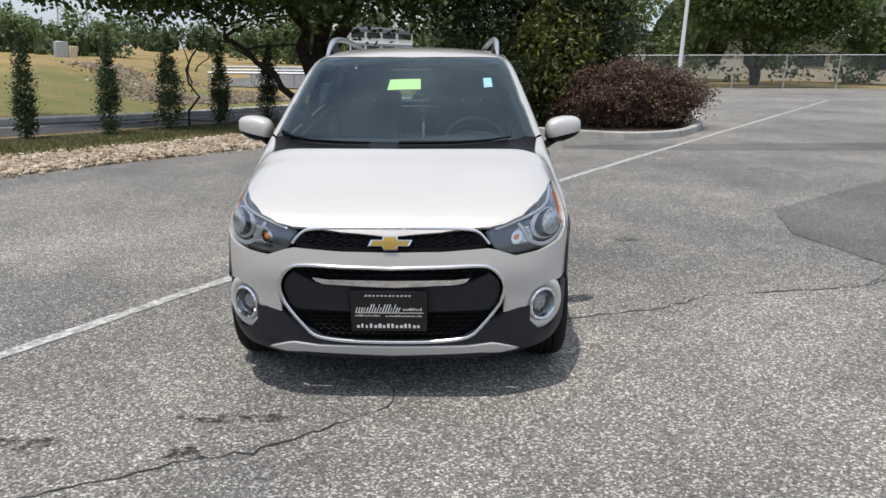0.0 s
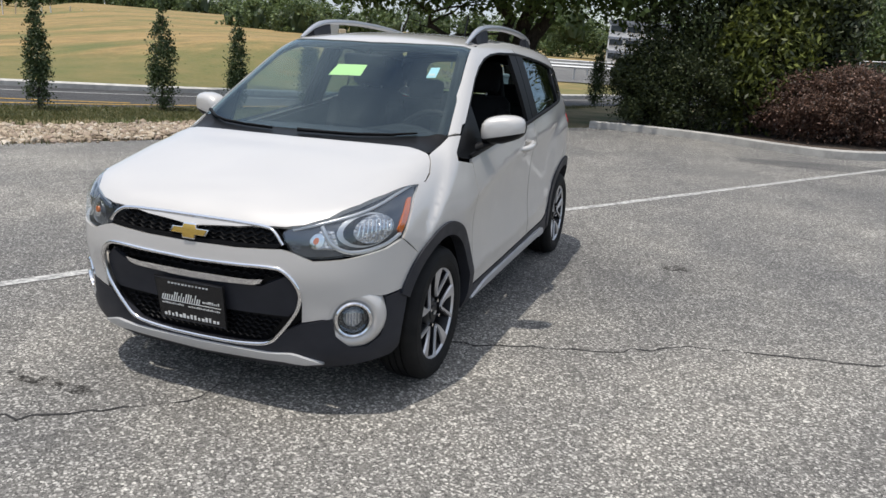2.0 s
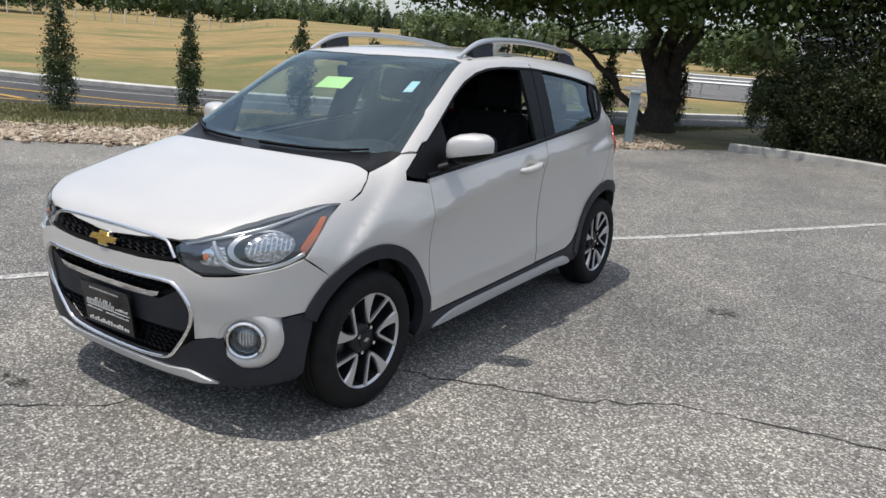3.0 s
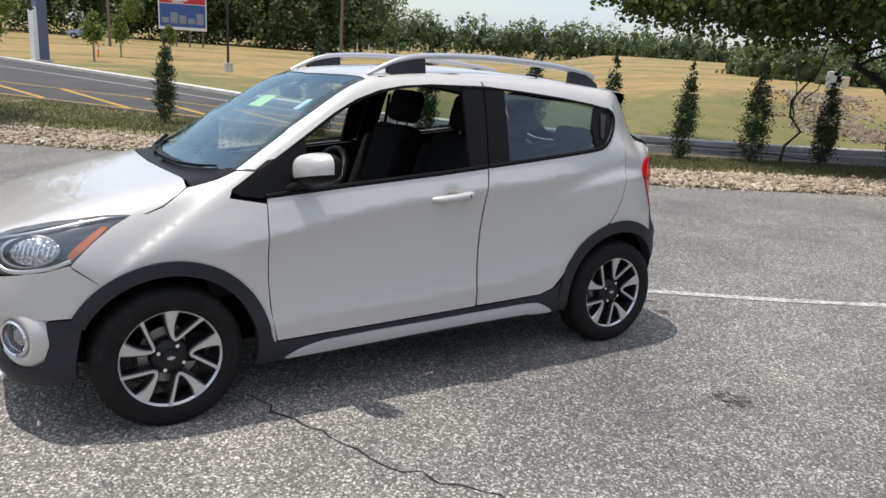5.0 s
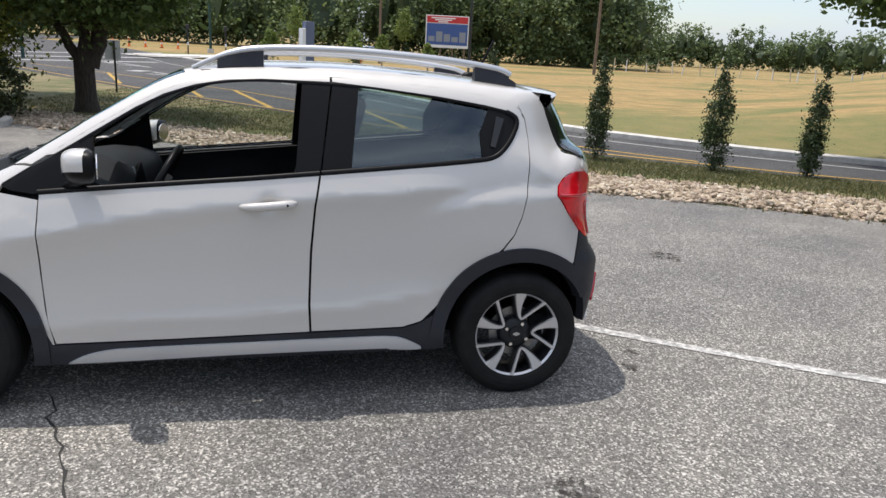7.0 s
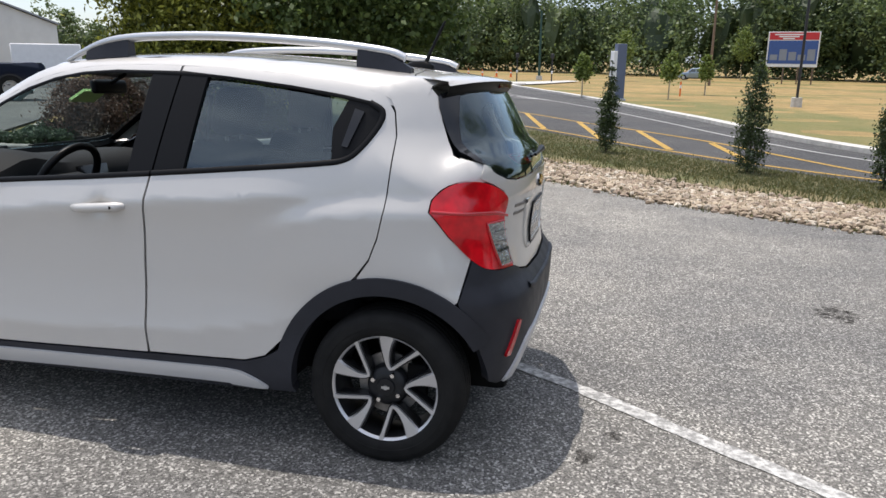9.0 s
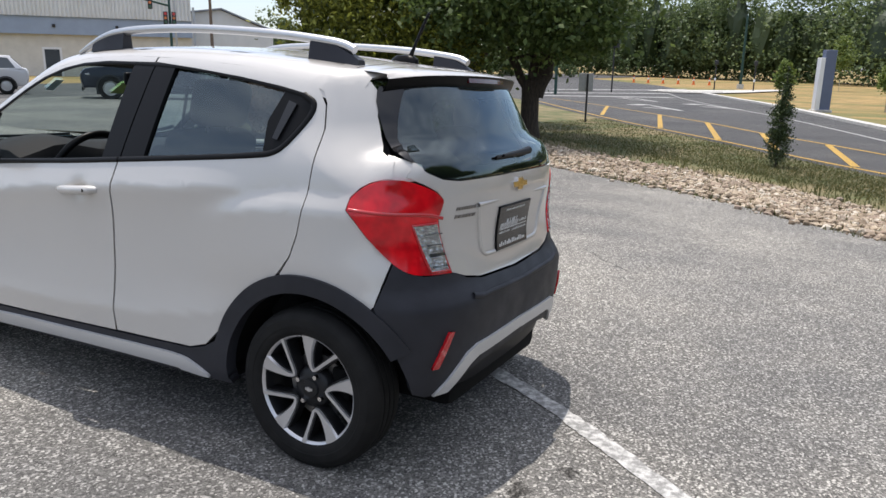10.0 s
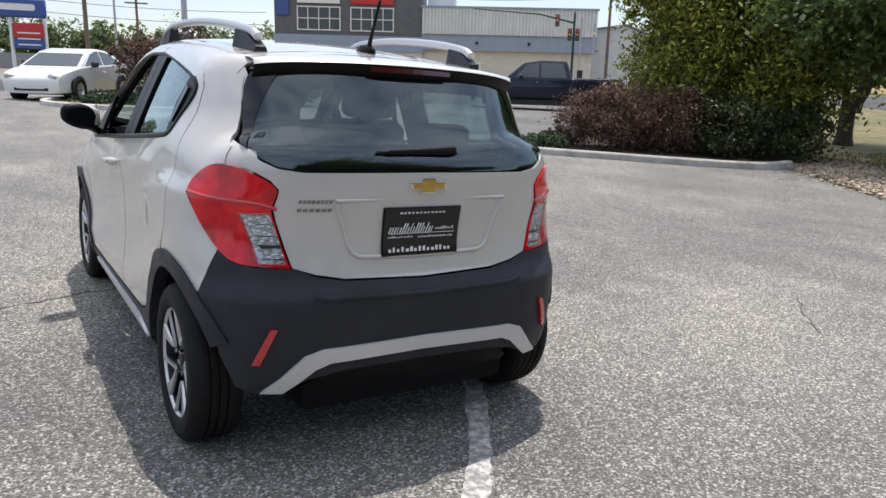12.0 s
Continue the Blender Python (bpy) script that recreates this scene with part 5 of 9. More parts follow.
def plate(parent, onto, xc, z0, z1, off):
    """A dealer's plate: black, with the lettering as plain white bars."""
    w = 0.153
    per = (fx if onto is on_nose else rx)(w, z0)[0] / w
    def R(a, b, c, d, name, mat, o, par, slant=0.0):
        f = lambda x, z: (x * per, z)
        return panel(name, [f(xc + a, b), f(xc + c, b), f(xc + c + slant, d), f(xc + a + slant, d)], onto, mat, par, off=o, deep=0.006, step=0.08)
    p = R(-w, z0, w, z1, "plate", SATIN_BLACK, off, parent)
    p["label"] = "black plate with white lettering bars"
    h = z1 - z0
    R(-w + 0.004, z0 + 0.004, w - 0.004, z1 - 0.004, "plate_face", GLOSS_BLACK, off + 0.002, p)
    random.seed(5)
    s = 1 if onto is on_nose else -1
    def bars(x0, x1, z, hh, n, fill=0.66, lean=0.0, tall=0.45):
        for k in range(n):
            a = x0 + (x1 - x0) * k / n
            b = a + (x1 - x0) / n * fill * random.uniform(0.7, 1.15)
            up = hh * (1.0 if random.random() < tall else 0.62)
            a, b = (a, b) if s > 0 else (-b, -a)
            R(a, z, b, z + up, "lettering", WHITE_PAPER, off + 0.0035, p, s * lean * up)
    bars(-0.132, 0.045, z0 + h * 0.47, h * 0.20, 17, 0.42, 0.35, 0.3)
    a = (-0.128, 0.135) if s > 0 else (-0.135, 0.128)
    R(a[0], z0 + h * 0.455, a[1], z0 + h * 0.467, "lettering", WHITE_PAPER, off + 0.0035, p)
    bars(0.055, 0.132, z0 + h * 0.52, h * 0.06, 9, 0.6)
    bars(-0.132, -0.03, z0 + h * 0.375, h * 0.040, 14, 0.55)
    bars(-0.012, 0.132, z0 + h * 0.365, h * 0.040, 18, 0.55)
    bars(-0.128, 0.128, z0 + h * 0.085, h * 0.10, 15, 0.62, 0.0, 0.6)
    bars(-0.092, 0.092, z0 + h * 0.87, h * 0.055, 12, 0.6, 0.3)
    for b, d in ((z0 + 0.002, z0 + 0.005), (z1 - 0.005, z1 - 0.002)):
        R(-w + 0.004, b, w - 0.004, d, "plate_edge", PLASTIC, off + 0.003, p)


for hy in (HF, HR):
    for s in (1, -1):
        build_wheel(hy, s)
build_wells()
for s in (1, -1):
    build_mirror(s)
build_trim()
build_cabin()
plate(car, on_nose, -0.010, 0.320, 0.496, 0.012)
plate(car, on_tail, 0.010, 0.738, 0.910, 0.008)


# ---- ground ----
def G(x, y):
    """Height of the land: the car park's slope, flatter beyond it."""
    yy = min(max(y, -60.0), 60.0)
    if x >= -8:
        return 0.0432 * min(x, 30.0) - 0.0065 * yy
    return -0.3456 - 0.0065 * yy + 0.015 * (max(x, -60.0) + 8)


def sheet(name, outline, dz, material, kind="structure", label="", category="", cuts=()):
    bm = bmesh.new()
    bm.faces.new([bm.verts.new((p[0], p[1], 0)) for p in outline])
    bm.normal_update()
    bmesh.ops.triangulate(bm, faces=bm.faces[:])
    for ax, c in [(0, -60), (0, -8), (0, 30), (1, -60), (1, 60), *cuts]:
        co, no = [0, 0, 0], [0, 0, 0]
        co[ax], no[ax] = c, 1
        bmesh.ops.bisect_plane(bm, geom=bm.verts[:] + bm.edges[:] + bm.faces[:], plane_co=co, plane_no=no, dist=1e-6)
    for v in bm.verts:
        v.co.z = G(v.co.x, v.co.y) + dz
    bmesh.ops.recalc_face_normals(bm, faces=bm.faces)
    if sum(f.normal.z for f in bm.faces) < 0:
        bmesh.ops.reverse_faces(bm, faces=bm.faces[:])
    me = bpy.data.meshes.new(name)
    bm.to_mesh(me)
    bm.free()
    ob = mesh_object(name, me, material)
    return tagged(ob, label, category, kind=kind)


def strip_points(line, w0, w1=None, n=6):
    """Outline of a band to both sides of a line."""
    w1 = w0 if w1 is None else w1
    pts = smooth_line(line, n=n) if n > 1 else [Vector((*p, 0)) for p in line]
    L, R = [], []
    for i, p in enumerate(pts):
        d = (pts[min(i + 1, len(pts) - 1)] - pts[max(i - 1, 0)]).normalized()
        nn = Vector((-d.y, d.x, 0))
        L.append(p + nn * w0)
        R.append(p - nn * w1)
    return L, R


def band(name, line, width, dz, material, n=6, parent=None, rough=0.0, label="", category="", kind=""):
    """A thin painted or laid strip on the ground."""
    rnd = random.Random(len(name) + int(1000 * abs(line[0][0])))
    L, R = strip_points(line, width / 2, width / 2, n)
    verts, faces = [], []
    for a, b in zip(L, R):
        for p, s in ((a, 1), (b, -1)):
            e = rnd.uniform(-rough, rough)
            q = p + (a - b).normalized() * e
            verts.append((q.x, q.y, G(q.x, q.y) + dz))
    for i in range(len(L) - 1):
        faces.append((2 * i, 2 * i + 1, 2 * i + 3, 2 * i + 2))
    ob = raw(name, verts, faces, material, parent, smooth=False)
    return tagged(ob, label, category, kind=kind)


def kerb(name, line, material, width=0.16, high=0.14, dz=0.0, n=6, label="", parent=None):
    """A kerb: a real step along a line, with a worn round edge, cut into stones by fine joints."""
    pts = smooth_line(line, n=n)
    L, R = strip_points(line, width / 2, width / 2, n)
    prof = [(0.0, -0.10), (0.0, high - 0.03), (0.12, high - 0.008), (0.28, high), (0.85, high), (1.0, high - 0.02), (1.0, -0.10)]
    verts, faces = [], []
    for a, b in zip(L, R):
        for f, h in prof:
            p = a.lerp(b, f)
            verts.append((p.x, p.y, G(p.x, p.y) + dz + h))
    m = len(prof)
    for i in range(len(L) - 1):
        for k in range(m - 1):
            faces.append((i * m + k, i * m + k + 1, (i + 1) * m + k + 1, (i + 1) * m + k))
    faces.append(tuple(range(m)))
    faces.append(tuple(range(len(verts) - m, len(verts))))
    ob = raw(name, verts, faces, material, parent, smooth=False)
    return tagged(ob, label, "kerb", kind="structure")


def asphalt_material(name, base, light, speck, chips=120.0):
    """Worn asphalt: pale stone chips in a darker binder, stained and bleached in patches."""
    k = Mat(name, base, 0.88)
    v = k.node("ShaderNodeTexVoronoi", Scale=chips)
    k.link(k.coords(), v.inputs["Vector"])
    sep = k.node("ShaderNodeSeparateColor")
    k.link(v.outputs["Color"], sep.inputs["Color"])
    v2 = k.node("ShaderNodeTexVoronoi", Scale=chips * 2.3)
    k.link(k.coords(), v2.inputs["Vector"])
    sep2 = k.node("ShaderNodeSeparateColor")
    k.link(v2.outputs["Color"], sep2.inputs["Color"])
    dark = tuple(c * 0.22 for c in base)
    stones = [(0.0, dark), (0.30, tuple(c * 0.72 for c in base)), (0.55, base), (0.78, light), (0.91, speck), (1.0, tuple(min(0.75, c * 1.35) for c in speck))]
    coarse, fine_c = k.ramp(sep.outputs["Red"], stones), k.ramp(sep2.outputs["Red"], stones)
    grain = k.mix(0.26, coarse, fine_c)
    big = k.noise(0.30, 6, 0.62)
    wide = k.noise(0.75, 7, 0.66, stretch=(1.0, 0.55, 1.0))
    mid = k.noise(3.2, 6, 0.68)
    c = k.mix(1.0, grain, k.mix(k.rng(big, 0.36, 0.66), (0.80, 0.80, 0.80), (1.26, 1.23, 1.17)), "MULTIPLY")
    c = k.mix(1.0, c, k.mix(k.rng(wide, 0.34, 0.68), (0.80, 0.80, 0.81), (1.22, 1.20, 1.16)), "MULTIPLY")
    c = k.mix(1.0, c, k.mix(k.rng(mid, 0.30, 0.70), (0.84, 0.84, 0.84), (1.14, 1.14, 1.13)), "MULTIPLY")
    k.color(c)
    h = k.mix(0.5, sep.outputs["Green"], sep2.outputs["Green"])
    k.bump(h, 0.75, 0.007)
    k.rough(k.rng(mid, 0.3, 0.7, 0.76, 0.95))
    return k.m


ASPHALT = asphalt_material("lot_asphalt", (0.145, 0.141, 0.134), (0.245, 0.240, 0.231), (0.50, 0.49, 0.47))
ASPHALT_NEW = asphalt_material("patch_asphalt", (0.122, 0.121, 0.119), (0.165, 0.164, 0.160), (0.27, 0.268, 0.26))
ROAD_TAR = asphalt_material("road_asphalt", (0.050, 0.050, 0.053), (0.075, 0.075, 0.078), (0.12, 0.12, 0.12))


def paint_line_material(name, color):
    k = Mat(name, color, 0.75)
    w = k.noise(26, 5, 0.7)
    dark = tuple(c * 0.36 for c in color)
    k.color(k.mix(k.rng(w, 0.42, 0.64), dark, color))
    k.bump(k.noise(160, 2), 0.5, 0.004)
    return k.m


LINE_WHITE = paint_line_material("line_white", (0.62, 0.61, 0.58))
LINE_YELLOW = paint_line_material("line_yellow", (0.66, 0.40, 0.06))


def concrete_material(name, base):
    k = Mat(name, base, 0.9)
    k.color(k.mix(k.rng(k.noise(3.5, 6, 0.65), 0.3, 0.7), tuple(c * 0.66 for c in base), tuple(min(1, c * 1.15) for c in base)))
    k.bump(k.noise(80, 4), 0.4, 0.004)
    return k.m


CONCRETE = concrete_material("kerb_concrete", (0.40, 0.385, 0.355))
PALE_CONCRETE = concrete_material("pale_concrete", (0.55, 0.53, 0.49))
CRACK = simple("crack_tar", (0.022, 0.021, 0.020), 0.9, grain=0.3, scale=40)


def grass_ground():
    """Mown field: straw-gold, with green where the mesh says it grows lush."""
    k = Mat("grass_ground", (0.2, 0.2, 0.08), 0.95)
    big = k.noise(0.11, 7, 0.66, stretch=(1.0, 0.5, 1.0))
    fine = k.noise(9.0, 5, 0.7)
    swath = k.noise(0.55, 5, 0.7, stretch=(0.9, 0.22, 1.0))
    dry = k.mix(k.rng(fine, 0.3, 0.7), (0.265, 0.165, 0.058), (0.440, 0.300, 0.122))
    dry = k.mix(1.0, dry, k.mix(k.rng(swath, 0.36, 0.64), (0.72, 0.74, 0.70), (1.08, 1.08, 1.08)), "MULTIPLY")
    green = k.mix(k.rng(fine, 0.3, 0.7), (0.075, 0.090, 0.020), (0.160, 0.160, 0.046))
    mid = k.noise(0.75, 6, 0.7)
    tuft = k.mix(k.rng(mid, 0.34, 0.56), (0.190, 0.140, 0.048), dry)
    at = k.node("ShaderNodeAttribute")
    at.attribute_name = "lush"
    sway = k.node("ShaderNodeMath")
    sway.operation = "ADD"
    k.link(at.outputs["Fac"], sway.inputs[0])
    k.link(k.rng(k.noise(0.32, 6, 0.7), 0.3, 0.7, -0.45, 0.45), sway.inputs[1])
    c = k.mix(k.rng(big, 0.37, 0.52), green, tuft)
    k.color(k.mix(k.rng(sway.outputs["Value"], 0.25, 0.75), c, k.mix(k.rng(mid, 0.35, 0.65), green, (0.190, 0.155, 0.054))))
    k.bump(fine, 0.7, 0.05)
    return k.m


def verge_ground():
    k = Mat("verge_ground", (0.1, 0.12, 0.04), 0.95)
    fine = k.noise(16.0, 5, 0.7)
    big = k.noise(0.8, 5, 0.65)
    green = k.mix(k.rng(fine, 0.3, 0.7), (0.050, 0.064, 0.020), (0.125, 0.135, 0.045))
    dry = k.mix(k.rng(fine, 0.3, 0.7), (0.16, 0.12, 0.06), (0.26, 0.21, 0.11))
    k.color(k.mix(k.rng(big, 0.40, 0.62), green, dry))
    k.bump(fine, 0.8, 0.03)
    return k.m


def mulch_ground():
    k = Mat("mulch_ground", (0.06, 0.045, 0.035), 0.95)
    fine = k.noise(30.0, 5, 0.7)
    k.color(k.mix(k.rng(fine, 0.3, 0.7), (0.035, 0.026, 0.020), (0.13, 0.095, 0.070)))
    k.bump(fine, 0.9, 0.03)
    return k.m


GRASS, VERGE, MULCH = grass_ground(), verge_ground(), mulch_ground()

ROCK_NEAR = [(-12.6, -5.2), (-11.0, -3.2), (-9.3, -0.6), (-8.0, 1.4), (-6.7, 2.5), (-5.7, 3.9), (-4.6, 5.6), (-3.3, 7.4), (-2.3, 9.1), (-1.4, 10.5), (-0.74, 11.3)]
ROCK_FAR = [(-17.4, -6.8), (-15.4, -3.4), (-13.2, -0.6), (-11.6, 1.6), (-9.6, 3.7), (-8.2, 5.6), (-7.0, 7.4), (-5.8, 9.2), (-4.4, 11.3), (-3.4, 13.0)]
ROAD_NEAR = [(-60, -27.0), (-40, -14.2), (-26, -5.4), (-18.4, -0.2), (-14.3, 2.5), (-11.4, 4.8), (-9.7, 6.8), (-8.3, 8.8), (-6.6, 11.2), (-5.0, 13.7), (-1.6, 19.0), (4.6, 28.6), (14.6, 43.6)]
ROAD_FAR = [(-72, -9.0), (-58, -3.4), (-46, 0.0), (-36, 2.5), (-26, 5.0), (-19.5, 6.4), (-14.7, 8.1), (-11.9, 10.3), (-9.5, 13.0), (-7.1, 16.2), (-3.2, 22.0), (2.8, 31.0), (12.6, 46.6)]
ISLAND_A = [(-0.74, 11.3), (0.5, 11.1), (1.7, 10.5), (2.7, 9.7), (3.5, 9.35), (4.3, 9.7), (4.9, 10.5), (5.4, 11.6), (6.1, 13.8), (7.2, 18.0)]
ISLAND_B = [(-12.6, -5.2), (-11.9, -5.1), (-11.3, -5.3), (-10.4, -6.2), (-9.5, -7.3), (-8.7, -8.3), (-8.5, -9.2), (-9.0, -9.9), (-10.4, -10.6), (-13.5, -12.5)]

ground_ob = sheet("ground", [(-900, -900), (900, -900), (900, 900), (-900, 900)], -0.06, GRASS, label="dry straw-coloured grassland with green patches", category="ground")
lot_edge = [(p.x, p.y) for p in smooth_line(ROCK_NEAR, n=4)] + [(p.x, p.y) for p in smooth_line(ISLAND_A, n=4)][1:]
lot = sheet("pavement", [(-8.6, -9.4)] + [(p.x, p.y) for p in smooth_line(list(reversed(ISLAND_B[:7])), n=4)][1:-1] + lot_edge + [(10.0, 28.0), (13.5, 39.5), (46.0, 35.0), (46.0, -70.0), (-9.5, -70.0), (-8.2, -20.0)], 0.0, ASPHALT, label="worn grey car park asphalt with pale stone chips", category="pavement")
sheet("verge", [(p.x, p.y) for p in smooth_line(ROCK_NEAR, n=3)] + [(0.0, 14.0), (3.0, 17.0), (7.0, 22.0), (9.0, 29.0)] + [(p.x, p.y) for p in smooth_line(list(reversed(ROAD_NEAR[1:12])), n=3)] + [(-30, -22), (-20, -14)], -0.03, VERGE, label="short dry green verge grass", category="grass")
sheet("road", [(p.x, p.y) for p in smooth_line(ROAD_NEAR, n=4)] + [(p.x, p.y) for p in smooth_line(list(reversed(ROAD_FAR)), n=4)] + [(-95, -18), (-130, -40), (-80, -50)], -0.02, ROAD_TAR, label="smooth dark asphalt road", category="road")
sheet("crossing_verge", [(-30, -22), (-40, -14.2), (-60, -27.0), (-72, -42), (-46, -30), (-26, -20.5)], -0.032, VERGE, label="short green verge grass by the crossing", category="grass")
sheet("drive", [(-9.3, -10.8), (-14, -13.5), (-26, -20.5), (-46, -30), (-40, -33.5), (-9.0, -25.5), (-8.2, -20), (-8.4, -14)], 0.003, ASPHALT_NEW, label="worn grey asphalt drive to the street", category="drive")
sheet("street", [(-160, -34.0), (-80, -38.0), (-40, -33.0), (-9.0, -25.0), (20, -33.0), (160, -60), (160, -72), (20, -45), (-9, -37.5), (-40, -46), (-80, -52), (-160, -60)], 0.004, ROAD_TAR, label="dark asphalt street past the car park", category="road")
sheet("island_bed_1", [(p.x, p.y) for p in smooth_line(ISLAND_A, n=4)] + [(4.0, 18.0), (0.0, 15.0)], 0.03, MULCH, label="brown mulch planting bed", category="bed")
sheet("island_bed_2", [(p.x, p.y) for p in smooth_line(ISLAND_B, n=4)] + [(-17.0, -12.0), (-18.0, -8.0)], 0.03, MULCH, label="brown mulch planting bed", category="bed")

# kerbs and painted lines
kerb("kerb_1", ISLAND_A, CONCRETE, label="worn grey concrete kerb round a planting bed")
kerb("kerb_2", ISLAND_B, CONCRETE, label="worn grey concrete kerb round a planting bed")
kerb("kerb_3", ROAD_FAR, PALE_CONCRETE, 0.45, 0.13, -0.02, label="pale concrete road kerb")
kerb("kerb_4", [(-1.6, -18.4), (-0.6, -19.2), (-0.5, -20.4), (-1.4, -22.8), (-3.2, -27.0)], PALE_CONCRETE, label="pale concrete kerb at the street")
kerb("kerb_5", [(-1.6, -18.4), (-3.5, -18.6), (-6.0, -20.0), (-9.0, -23.5)], PALE_CONCRETE, label="pale concrete kerb at the street")
sheet("island_bed_3", [(-1.6, -18.4), (-0.6, -19.2), (-0.5, -20.4), (-1.4, -22.8), (-3.2, -27.0), (-9.0, -23.5), (-6.0, -20.0), (-3.5, -18.6)], 0.06, VERGE, label="green planting bed by the street", category="bed")
marks = thing("lot_line", "worn white parking line on the asphalt", "line", kind="structure")
band("line_piece", [(-2.9, -3.3), (-1.94, -1.36), (-1.26, -0.06), (-0.60, 1.15), (-0.16, 1.85), (0.05, 2.12), (0.40, 2.58), (0.75, 3.06), (1.30, 3.95), (2.87, 6.45), (4.09, 8.37), (8.5, 15.3), (14.42, 24.6)], 0.088, 0.004, LINE_WHITE, 10, marks, 0.008)
band("line_piece", [(14.42, 24.6), (11, 24.8), (8, 25)], 0.10, 0.0045, LINE_WHITE, 3, marks, 0.006)
yel = thing("road_hatching", "yellow hatched road marking", "marking", kind="structure")
YEL_U = [(-46, -14.6), (-38, -8.8), (-31.2, -4.3), (-26.8, -1.5), (-22.6, 0.8), (-19.8, 2.6), (-16.8, 4.3), (-13.6, 5.6), (-11.4, 6.6), (-9.6, 8.2)]
YEL_L = [(-46, -16.8), (-36, -11.0), (-26, -5.0), (-18.5, 0.15), (-14.5, 2.8), (-11.7, 5.1), (-10.0, 7.1), (-8.6, 9.1), (-6.9, 11.5), (-5.3, 14.0)]
band("yellow_line", YEL_U, 0.13, -0.012, LINE_YELLOW, 6, yel)
band("yellow_line", YEL_L, 0.13, -0.012, LINE_YELLOW, 6, yel)
for a, b in (((-38, -8.6), (-28.6, -6.2)), ((-31.4, -4.4), (-22.6, -2.5)), ((-27.0, -1.7), (-19.2, -0.2)), ((-22.8, 0.6), (-16.6, 1.5)), ((-19.8, 2.5), (-14.4, 3.1)), ((-16.6, 4.2), (-12.7, 4.5))):
    band("yellow_bar", [a, b], 0.17, -0.0115, LINE_YELLOW, 1, yel)
wl = thing("lane_line", "white lane line on the road", "line", kind="structure")
band("white_line", [(-70, -12.0), (-50, -5.5), (-35, 0.2), (-24, 3.6), (-18.4, 5.2), (-14.2, 6.9), (-11.3, 9.2), (-8.9, 12.0), (-6.3, 15.7), (-2.4, 21.6), (3.6, 30.6)], 0.12, -0.012, LINE_WHITE, 6, wl)
cw = thing("crossing", "white pedestrian crossing lines", "marking", kind="structure")
for k, (a, b) in enumerate((((-50.5, -17.8), (-60.5, -9.6)), ((-58.5, -20.3), (-69.0, -11.6)), ((-67.5, -22.4), (-78.3, -13.8)))):
    band("crossing_line", [a, b], 1.1, -0.011, LINE_WHITE, 1, cw)
for ax, ay in ((-36.5, -4.4), (-41.5, -2.2), (-48.5, -8.2)):
    ar = thing("turn_arrow", "white turn arrow on the road", "marking", kind="structure")
    band("arrow_shaft", [(ax, ay), (ax - 5.0, ay - 2.6)], 0.3, -0.011, LINE_WHITE, 1, ar)
    band("arrow_head", [(ax - 4.6, ay - 3.6), (ax - 6.2, ay - 3.2)], 0.9, -0.0105, LINE_WHITE, 1, ar)
    band("arrow_tail", [(ax - 1.2, ay - 0.8), (ax - 2.2, ay - 2.4)], 0.35, -0.0105, LINE_WHITE, 1, ar)

# patches, cracks and spots on the asphalt
sheet("asphalt_patch_1", [(3.32, 2.45), (5.49, 4.44), (9.5, 8.1), (16, 8.0), (16, -2.5), (5.6, -2.6), (3.27, 0.41), (3.05, 1.4)], 0.004, ASPHALT_NEW, label="smoother grey asphalt repair", category="patch")
sheet("asphalt_patch_2", [(2.0, 8.25), (4.2, 8.55), (7.6, 8.75), (13, 9.8), (14, 8.4), (7.6, 7.6), (4.4, 7.55), (2.1, 7.7)], 0.0035, ASPHALT_NEW, label="darker asphalt strip", category="patch")


def crack(line, width, seed):
    rnd = random.Random(seed)
    pts = []
    for a, b in zip(line, line[1:]):
        n = max(3, int(math.dist(a, b) / 0.05))
        for k in range(n):
            f = k / n
            pts.append((a[0] + (b[0] - a[0]) * f + rnd.gauss(0, 0.011), a[1] + (b[1] - a[1]) * f + rnd.gauss(0, 0.011)))
    pts.append(line[-1])
    L, R, faces = [], [], []
    verts = []
    for i, p in enumerate(pts):
        q = pts[min(i + 1, len(pts) - 1)]
        o = pts[max(i - 1, 0)]
        d = Vector((q[0] - o[0], q[1] - o[1], 0)).normalized()
        w = width * rnd.uniform(0.15, 1.0) * min(1, 0.3 + 4 * min(i, len(pts) - 1 - i) / len(pts))
        for s in (1, -1):
            x, y = p[0] - d.y * w * s / 2, p[1] + d.x * w * s / 2
            verts.append((x, y, G(x, y) + 0.0025))
    faces = [(2 * i, 2 * i + 1, 2 * i + 3, 2 * i + 2) for i in range(len(pts) - 1)]
    ob = raw("crack", verts, faces, CRACK, smooth=False)
    return tagged(ob, "thin dark crack in the asphalt", "crack", "cracks in the asphalt", "structure")


